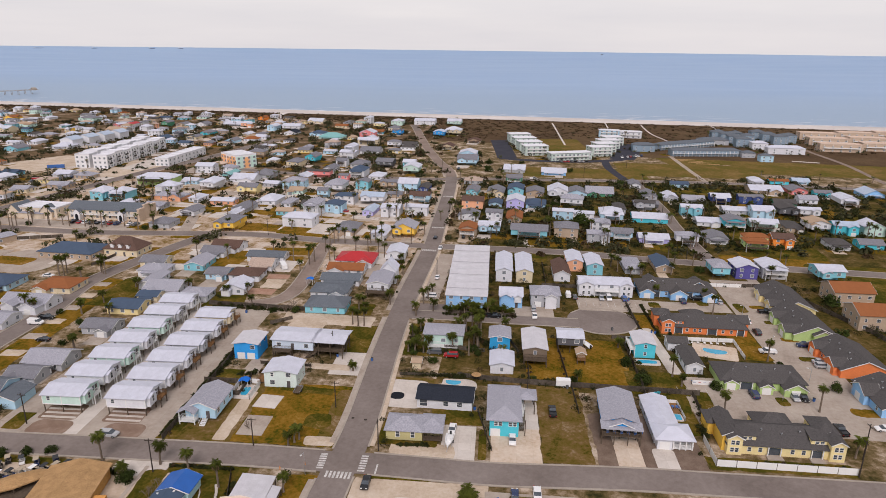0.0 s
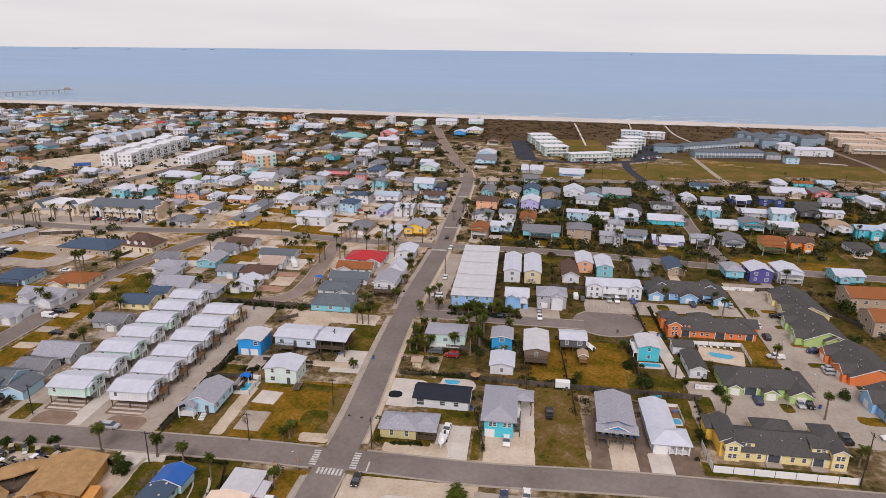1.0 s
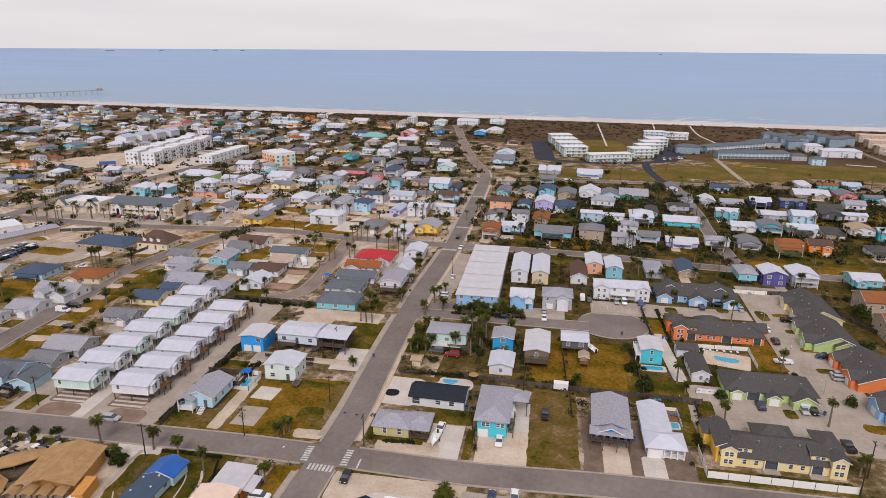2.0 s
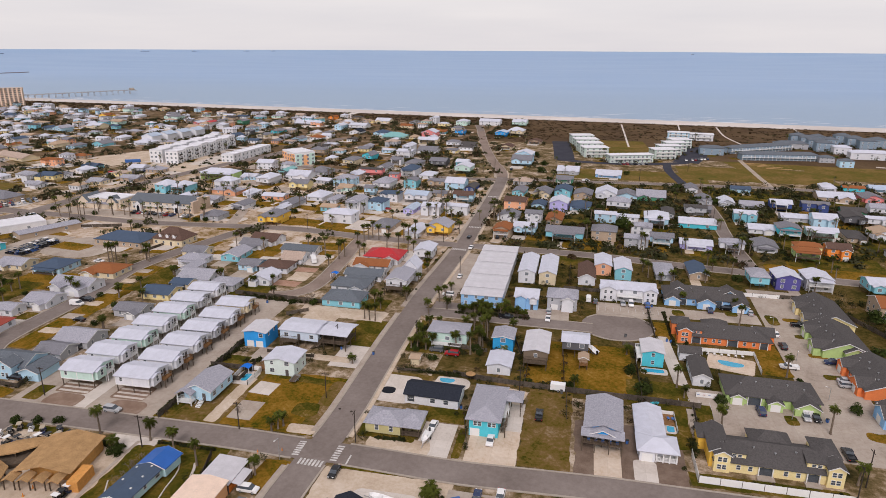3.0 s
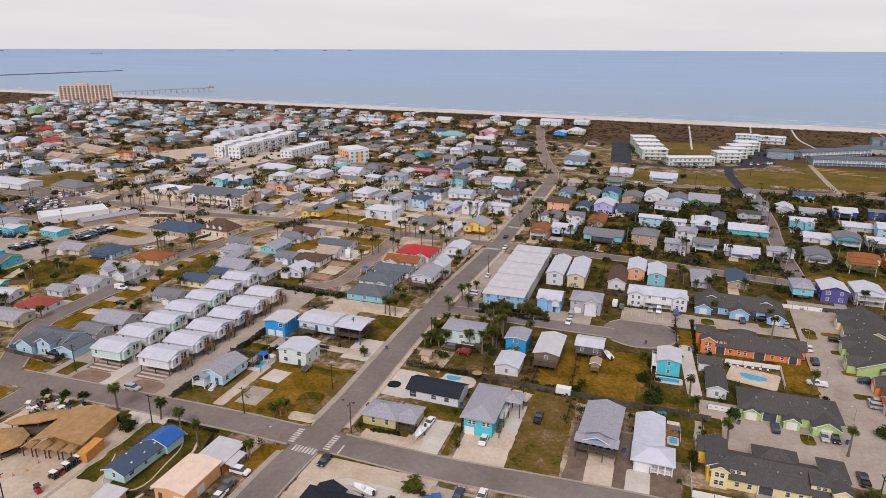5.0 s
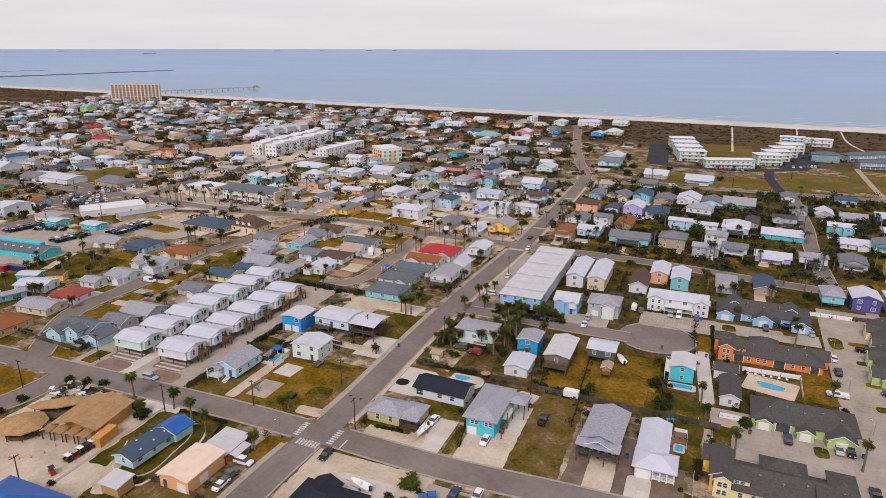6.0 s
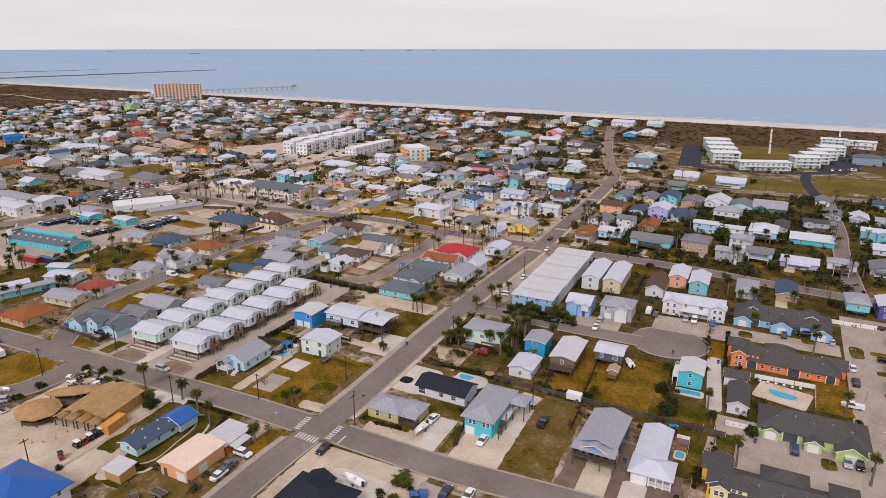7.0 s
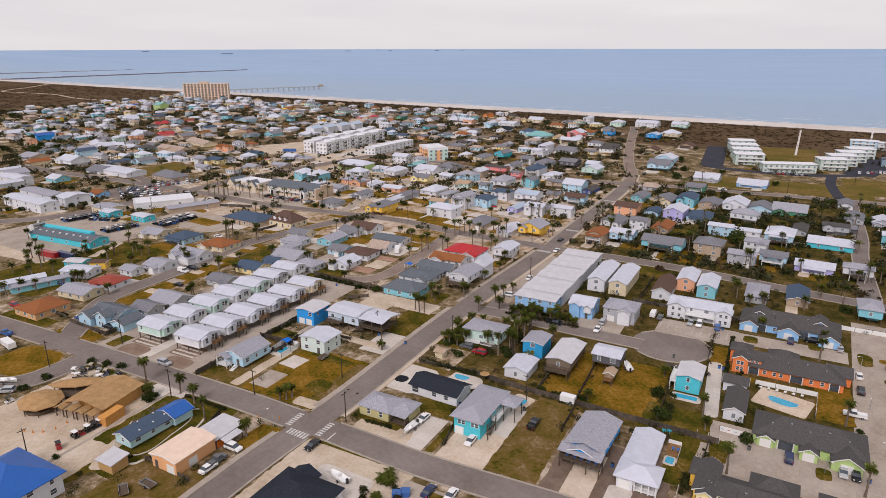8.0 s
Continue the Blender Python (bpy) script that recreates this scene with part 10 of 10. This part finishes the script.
# ---------------------------------------------------------------- small things
bm = bmesh.new()
prism(bm, [(-0.27, 0), (0.27, 0), (0.32, 1.0), (-0.32, 1.0)], -0.3, 0.3, "y")
BIN = {k: mesh_of("body", bm.copy(), M_CAR[k]) for k in ("blue", "grey", "black")}
bm.free()
bm = bmesh.new()
box(bm, -0.35, 0.35, -0.36, 0.34, 1.0, 1.07)
BIN_LID = mesh_of("lid", bm, M_CAR["black"])


def bin_at(x, y, paint):
    e = thing("wheelie_bin", "%s plastic wheelie bin by a house" % paint, "bin", x, y, 0.1, palm_rng.uniform(0, 360), "wheelie bins")
    shared("body", BIN[paint], e)
    shared("lid", BIN_LID, e)


for x, y, c in ((34.2, 25.0, "blue"), (51.2, 28.8, "grey"), (-6.6, 58.0, "blue"), (101.5, 73.0, "blue"), (102.6, 72.6, "blue"), (76.5, 12, "blue"), (88.2, 75.5, "grey"), (131.5, 26.2, "blue"), (107.0, 30.5, "grey"), (-31, -27.0, "grey"), (4.6, 55.0, "blue"), (62.5, 35.5, "grey"), (103.5, 103.5, "blue"), (-44, 95, "blue")):
    bin_at(x, y, c)


def lounger(x, y, rot, paint, tone="white"):
    e = thing("sun_lounger", "%s sun lounger beside the pool" % tone, "sun lounger", x, y, 0.14, rot, "loungers by the pool")
    bm = bmesh.new()
    box(bm, -0.33, 0.33, -0.9, 0.35, 0.3, 0.38)
    part("seat", bm, paint, e)
    bm = bmesh.new()
    prism(bm, [(0.35, 0.3), (0.35, 0.38), (1.0, 0.85), (1.04, 0.78)], -0.33, 0.33, "x")
    part("backrest", bm, paint, e)
    for sx in (-0.3, 0.3):
        for sy in (-0.85, 0.3):
            shared("leg", POSTW, e, pose(sx, sy, 0) @ Matrix.Diagonal((0.25, 0.25, 0.31, 1)))


for k in range(6):
    lounger(112.2 + 2.1 * k, 64.2 - 0.3 * k, 160 + 6 * (k % 2), M_TRIM)
for k, c in enumerate(("blue", "red", "blue", "red")):
    lounger(101.2 + 1.5 * k, 37.6 - 0.2 * k, 175, M_CAR[c], c)


def box_trailer(x, y, rot, w, ln, label):
    e = thing("box_trailer", label, "trailer", x, y, 0.1, rot)
    bm = bmesh.new()
    box(bm, -w / 2, w / 2, -ln / 2, ln / 2, 0.45, 2.4)
    bmesh.ops.bevel(bm, geom=bm.edges[:], offset=0.07, segments=2, affect="EDGES")
    part("body", bm, M_CAR["white"], e)
    bm = bmesh.new()
    box(bm, -0.05, 0.05, ln / 2, ln / 2 + 1.1, 0.42, 0.52)
    part("drawbar", bm, M_METAL, e)
    for sx in (-w / 2 - 0.05, w / 2 + 0.05):
        shared("wheel", WHEEL, e, pose(sx, -0.2, 0.34))


box_trailer(61.6, 37.0, 80, 2.0, 4.2, "white enclosed box trailer by a fence")
box_trailer(-39.4, 145.4, 20, 2.3, 7.0, "white motor home parked on a drive")


def flat_trailer(x, y, rot, label):
    e = thing("flat_trailer", label, "trailer", x, y, 0.1, rot)
    bm = bmesh.new()
    box(bm, -0.9, 0.9, -1.9, 1.9, 0.5, 0.6)
    part("bed", bm, M_WOOD, e)
    bm = bmesh.new()
    for x0, x1, y0, y1 in ((-0.95, -0.9, -1.9, 1.9), (0.9, 0.95, -1.9, 1.9), (-0.9, 0.9, 1.85, 1.9)):
        box(bm, x0, x1, y0, y1, 0.5, 1.0)
    box(bm, -0.04, 0.04, 1.9, 3.0, 0.5, 0.58)
    part("side_rail", bm, M_METAL, e)
    for sx in (-1.02, 1.02):
        shared("wheel", WHEEL, e, pose(sx, -0.1, 0.34))


flat_trailer(-15.6, 36.5, -8, "small empty flat trailer on dry grass")
flat_trailer(-24, -35, 50, "flat trailer with clutter in a dirt yard")
flat_trailer(-20.5, -31.5, 80, "flat trailer with clutter in a dirt yard")


def umbrella(x, y):
    e = thing("thatch_umbrella", "thatched garden umbrella on a post", "umbrella", x, y, 0.1, 0)
    bm = bmesh.new()
    cyl(bm, 0, 0, 0, 2.3, 0.06, 0.06, 8)
    part("pole", bm, M_WOOD, e)
    bm = bmesh.new()
    cyl(bm, 0, 0, 2.1, 2.9, 1.5, 0.1, 12)
    part("canopy", bm, M_THATCH, e)


umbrella(36.3, 41.0)
for x, y in ((1.2, 22.0), (4.6, 21.0)):
    bm = bmesh.new()
    cyl(bm, 0, 0, 0.05, 0.133, 0.42, 0.42, 16)
    ob = new("manhole_cover", mesh_of("manhole_cover", bm, M_POLE))
    ob.matrix_basis = pose(x, y, 0)
    tagged(ob, "round dark iron manhole cover in the street", "manhole cover")


def parking_lines(x, y, n, dx, dy, rot, ln=4.5):
    e = thing("parking_marking", "white painted parking bay lines on concrete", "parking marking", x, y, 0.0, 0)
    for i in range(n):
        bm = bmesh.new()
        box(bm, -0.06, 0.06, -ln / 2, ln / 2, 0.08, 0.135)
        part("line", bm, M_PAINT, e).matrix_basis = pose(dx * i, dy * i, 0, 0, 0, rot)


parking_lines(83, 101, 9, 2.7, -0.4, -8)
parking_lines(95, 33.5, 4, 2.7, -0.4, -8, 4.0)


def street_lamp(x, y, h):
    e = thing("street_lamp", "pale metal lamp post with a small arm", "street lamp", x, y, 0, palm_rng.uniform(0, 360), "lamp posts")
    bm = bmesh.new()
    cyl(bm, 0, 0, 0, h, 0.09, 0.06, 8)
    part("pole", bm, M_METAL, e)
    bm = bmesh.new()
    box(bm, -0.05, 1.1, -0.04, 0.04, h - 0.08, h)
    part("arm", bm, M_METAL, e)
    bm = bmesh.new()
    box(bm, 0.9, 1.4, -0.12, 0.12, h - 0.16, h - 0.04)
    part("head", bm, M_TRIM, e)


for x, y, h in ((-8.0, 1.0 - 2.5, 6.0), (122.8, 27.0, 3.5), (142.0, 88.0, 4), (139.0, 62.0, 4), (137.5, 38.0, 4), (-129, 66, 6), (145, 30, 4)):
    street_lamp(x, y, h)

slab("ground_lawn", -43.6, -10.5, 5.2, 24, 0.1, M_LAWN, "weedy grass between a concrete strip and a house", category="lawn", rot=-6)
slab("ground_lawn", -42.4, -29.6, 11.5, 15, 0.1, M_LAWN, "weedy grass with worn earth beside the bar's yard", category="lawn", rot=-14, corner=2)
slab("ground_sand_patch", -37.6, -28.6, 4.5, 6, 0.11, M_SANDY, "pale worn patch in weedy grass", category="yard", rot=20, corner=2)
ribbon("trim_edging", [(-44.4, -12.4), (-42.4, -17.5), (-40.6, -22.1), (-37.7, -23.9), (-34.4, -24.4), (-31.3, -23.0), (-30.0, -19.5), (-30.2, -13.9), (-30.1, -9.1), (-31.0, -5.3), (-33.8, -2.9), (-32.0, -1.3)], 0.14, 0.14, 0.22, M_CONCL, "pale concrete edging winding round a garden bed", "edging")
ribbon("pavement_strip", [(-49.5, -33.4), (-48.6, -25.5), (-47.9, -17.5), (-47.0, -8.1), (-45.4, 3.0)], 0.45, 0.45, 0.16, M_CONC, "narrow concrete strip along the bar's yard", "pavement")
shrub(-48.5, -2.2, 4.4)
for x, y in ((-81.2, 1.8), (-79.2, 3.1), (-78.6, 5.6), (-75.3, 5.2), (-71.6, 4.6), (-67.3, 4.9)):
    golf_cart(x, y, 25, palm_rng.choice(("black", "white", "navy")))
for k, (paint, top) in enumerate((("black", "white"), ("red", "tan"), ("black", "white"), ("black", "black"), ("navy", "white"))):
    golf_cart(-52.2 + 0.28 * k, -23.2 + 1.6 * k, 78, paint, top)
golf_cart(-52.0, -28.0, 60, "red", "black")
for k, (paint, top) in enumerate((("black", "white"), ("navy", "black"), ("white", "tan"), ("black", "white"), ("black", "black"), ("red", "tan"), ("black", "black"))):
    golf_cart(-77.5 + 2.3 * k, -0.6 + 0.55 * k, 160, paint, top)
golf_cart(-83.8, -17.0, -10, "white")
car(-89.8, -13.4, -62, "suv", "silver")
box_trailer(-117.0, 7.6, 72, 2.4, 7.0, "white site trailer parked beside a lawn")

for x, y in ((-292.9, 139), (-286, 142), (-279.6, 144), (-271.3, 151), (-266, 159), (-262, 165), (-297, 136), (-258, 170)):
    shrub(x, y, 4.2)
for x, y, s in ((-519, 304, 9), (-493, 313, 10), (-483, 329, 8), (-420, 240, 6), (-561, 367, 10), (-625, 461, 10), (-451, 328, 7), (-808, 529, 11), (-505, 330, 9), (-470, 318, 8), (-440, 300, 7), (-540, 340, 9), (-380, 330, 7), (-600, 420, 10), (-700, 500, 11)):
    shrub(x, y, s)

for k in range(9):
    palm(36.6 + 0.75 * k + palm_rng.uniform(-1.6, 1.6), 58 + 2.6 * k, palm_rng.uniform(5.5, 8.5))
for k in range(11):
    palm(31 + 2.3 * k + palm_rng.uniform(-0.6, 0.6), 93.5 - 0.3 * k + palm_rng.uniform(-1.5, 1.5), palm_rng.uniform(2.0, 3.6))
for x, y, hh in ((19.5, 66, 3.5), (21, 60, 3.0), (17.8, 71, 4.5), (20.5, 77, 4.0), (24, 80, 3.0), (46, 56, 3.0), (50, 74, 5.5), (-2.5, 97, 5.0), (0.5, 93, 4.5), (-1.0, 101, 3.0), (9, 104, 3.5), (11.5, 122, 4.5), (14, 136, 4.0), (66.5, 40, 2.6), (86, 62, 3.4), (97, 36, 4.0), (13, 148, 5), (5, 160, 5.5), (2, 163, 6), (-3, 166, 6), (-9, 168, 6)):
    palm(x, y, hh)
for f in ((-34.2, 33.4, -33.4, 42.2, 1.6), (-33.4, 42.2, -27.4, 41.4, 1.6), (-27.4, 41.4, -28.6, 32.6, 1.6)):
    fence(*f, vinyl=True)


def sun_sail(x, y):
    e = thing("shade_canopy", "bright blue shade canopy on four poles by a pool", "canopy", x, y, 0, -8)
    bm = bmesh.new()
    prism(bm, [(-1.5, 2.2), (0, 2.7), (1.5, 2.2), (0, 2.75)], -1.3, 1.3, "y")
    part("canopy", bm, M_SAIL, e)
    for sx in (-1.4, 1.4):
        for sy in (-1.2, 1.2):
            shared("pole", POSTW, e, pose(sx, sy, 0) @ Matrix.Diagonal((0.5, 0.5, 2.2, 1)))


M_SAIL = mat("blue_canvas", (0.02, 0.16, 0.62), 0.8, 0.15, 1.0)
sun_sail(-31.6, 40.0)
sun_sail(-24.8, 125.5)

for x, y, hh in ((-161.8, 89.5, 5), (-169, 82, 4.5), (-154, 97, 5.5), (-148.6, 101, 6), (-172.8, 112.6, 4.5), (-174.7, 88.8, 5), (-150, 98, 5), (-164, 95, 4.5), (-168, 99, 4), (-158, 103, 5), (-120.5, 96, 5), (-146, 88, 4.5)):
    palm(x, y, hh)
for x, y, s in ((-178, 93, 4), (-174, 84, 4.5), (-166, 91, 3), (-152, 93, 3.5), (-160, 106, 4), (-142, 95, 3), (-112, 96, 3), (-139, 58, 3.5), (-101, 62, 4), (-98, 70, 3), (-100, 86, 3.5)):
    shrub(x, y, s)

for k in range(2):
    parking_row(-228 + k * 1.2, 139 + k * 4.2, 11, 1.6, 0.3, 12, carts=True)
parking_row(-236.5, 131.5, 12, 0.55, 1.45, 70, carts=True)
parking_row(-178.5, 142.4, 16, 0.25, 1.4, 80, carts=True)
umbrella(-212, 140)


def container(x, y, rot, material, paint):
    e = thing("shipping_container", "%s steel shipping container on a building site" % paint, "container", x, y, 0.05, rot)
    bm = bmesh.new()
    box(bm, -6, 6, -1.2, 1.2, 0, 2.6)
    bmesh.ops.bevel(bm, geom=bm.edges[:], offset=0.06, segments=1, affect="EDGES")
    part("body", bm, material, e)
    bm = bmesh.new()
    box(bm, 6.0, 6.06, -1.1, -0.03, 0.1, 2.5)
    box(bm, 6.0, 6.06, 0.03, 1.1, 0.1, 2.5)
    part("door", bm, material, e)


M_ORANGE = mat("site_orange_paint", (0.62, 0.22, 0.03), 0.6, 0.2, 0.8)
for x, y, rot, m, paint in ((-246, 340, 10, M_CAR["red"], "red"), (-262, 392, 20, M_CAR["blue"], "blue"), (-284, 370, 30, M_ORANGE, "orange"), (-190.8, 82.5, -6, M_CAR["red"], "red"), (-181, 84, -6, M_CAR["navy"], "navy")):
    container(x, y, rot, m, paint)
parking_row(-250, 336, 10, 2.9, 2.2, -30)
parking_row(-376, 336, 12, 3.0, 0.4, -8)

for x, y, hh in ((-172, 58, 6), (-176, 62, 6.5), (-168, 66, 6), (-180, 70, 7), (-163, 58, 4), (-148, 60, 4.5), (-150, 63, 4), (-186, 76, 7), (-190, 72, 7), (-196, 78, 7), (-146, 62, 4), (-183, 66, 6), (29.0, -10.2, 1.3), (30.2, -11.4, 1.1), (27.8, -11.6, 1.2), (30.6, -20.0, 1.2), (29.6, -17.6, 1.3)):
    palm(x, y, hh)
boat(18.6, -14.6, 70, "white motor boat under a cover behind a dark-roofed house")
for x, y in ((33.4, -15.2), (35.0, -14.0)):
    bm = bmesh.new()
    prism(bm, [(-0.8, 0), (0.8, 0), (1.0, 1.2), (-1.0, 1.2)], -0.9, 0.9, "y")
    e = thing("dumpster", "blue steel dumpster with dark lid on a concrete lot", "dumpster", x, y, 0.1, 20)
    part("body", bm, M_CAR["blue"], e)
    bm = bmesh.new()
    box(bm, -1.03, 1.03, -0.93, 0.93, 1.2, 1.3)
    part("lid", bm, M_CAR["blue"], e)


def bare_bush(x, y, size, seed):
    """A leafless shrub: forking twigs from one foot."""
    rng = random.Random(seed)
    bm = bmesh.new()

    def twig(p, d, ln, r, depth):
        q = p + d * ln
        s1 = d.cross(Vector((0.3, 0.9, 0.2))).normalized()
        s2 = d.cross(s1).normalized()
        lo = [bm.verts.new(p + (s1 * math.cos(a) + s2 * math.sin(a)) * r) for a in (0, 2.1, 4.2)]
        hi = [bm.verts.new(q + (s1 * math.cos(a) + s2 * math.sin(a)) * r * 0.6) for a in (0, 2.1, 4.2)]
        for i in range(3):
            bm.faces.new((lo[i], lo[(i + 1) % 3], hi[(i + 1) % 3], hi[i]))
        if depth:
            for _ in range(3):
                twig(q, (d + Vector((rng.uniform(-0.7, 0.7), rng.uniform(-0.7, 0.7), rng.uniform(-0.15, 0.5)))).normalized(), ln * rng.uniform(0.6, 0.85), r * 0.6, depth - 1)

    for _ in range(7):
        twig(Vector((rng.uniform(-0.4, 0.4), rng.uniform(-0.4, 0.4), 0)), Vector((rng.uniform(-0.8, 0.8), rng.uniform(-0.8, 0.8), 1.0)).normalized(), 0.9 * size, 0.05 * size, 3)
    ob = new("bare_shrub", mesh_of("bare_shrub", bm, M_TRUNK))
    ob.matrix_basis = pose(x, y, 0, 0, 0, rng.uniform(0, 360))
    tagged(ob, "leafless grey-brown shrub with forking twigs", "shrub", "bare shrubs")


for k, (x, y, size) in enumerate(((-40.5, -9.0, 1.3), (-41.0, -13.0, 1.2), (-40.3, -5.0, 1.0), (-39.8, -16.5, 1.0), (-27.0, 95.0, 1.9), (-29.5, 95.8, 1.5), (-25.5, 18.0, 1.0), (94.0, 262.0, 1.6))):
    bare_bush(x, y, size, k)

for k, (x, y) in enumerate(((-66.8, -25.7), (-61.9, -24.3), (-64.2, -25.4), (-60.2, -22.1), (-59.9, -19.0), (-59.6, -16.2), (-14.2, 0.8), (-8.6, 2.2))):
    e = thing("traffic_cone", "small orange plastic traffic cone on the ground", "traffic cone", x, y, 0.05, 0, "traffic cones")
    bm = bmesh.new()
    box(bm, -0.25, 0.25, -0.25, 0.25, 0, 0.05)
    part("base", bm, M_ORANGE, e)
    bm = bmesh.new()
    cyl(bm, 0, 0, 0.05, 0.85, 0.19, 0.04, 10)
    part("cone", bm, M_ORANGE, e)

for x, y in ((89.6, 24.0), (90.7, 23.8)):
    lounger(x, y, 175, M_CAR["blue"], "blue")


def garden_chair(x, y, rot):
    e = thing("garden_chair", "turquoise wooden garden chair on a lawn", "garden chair", x, y, 0.06, rot, "garden chairs")
    bm = bmesh.new()
    prism(bm, [(-0.35, 0.30), (0.40, 0.42), (0.40, 0.48), (-0.35, 0.36)], -0.32, 0.32, "x")
    part("seat", bm, M_WALL["T"], e)
    bm = bmesh.new()
    prism(bm, [(-0.34, 0.30), (-0.28, 0.30), (-0.58, 1.10), (-0.64, 1.10)], -0.30, 0.30, "x")
    part("backrest", bm, M_WALL["T"], e)
    for sx in (-0.36, 0.36):
        bm = bmesh.new()
        box(bm, sx - 0.06, sx + 0.06, -0.5, 0.42, 0.58, 0.62)
        part("armrest", bm, M_WALL["T"], e)
        for sy in (-0.45, 0.36):
            bm = bmesh.new()
            box(bm, sx - 0.04, sx + 0.04, sy - 0.04, sy + 0.04, 0.0, 0.58)
            part("leg", bm, M_WALL["T"], e)


for x, y, rot in ((87.2, 31.6, 20), (88.5, 31.8, -30)):
    garden_chair(x, y, rot)
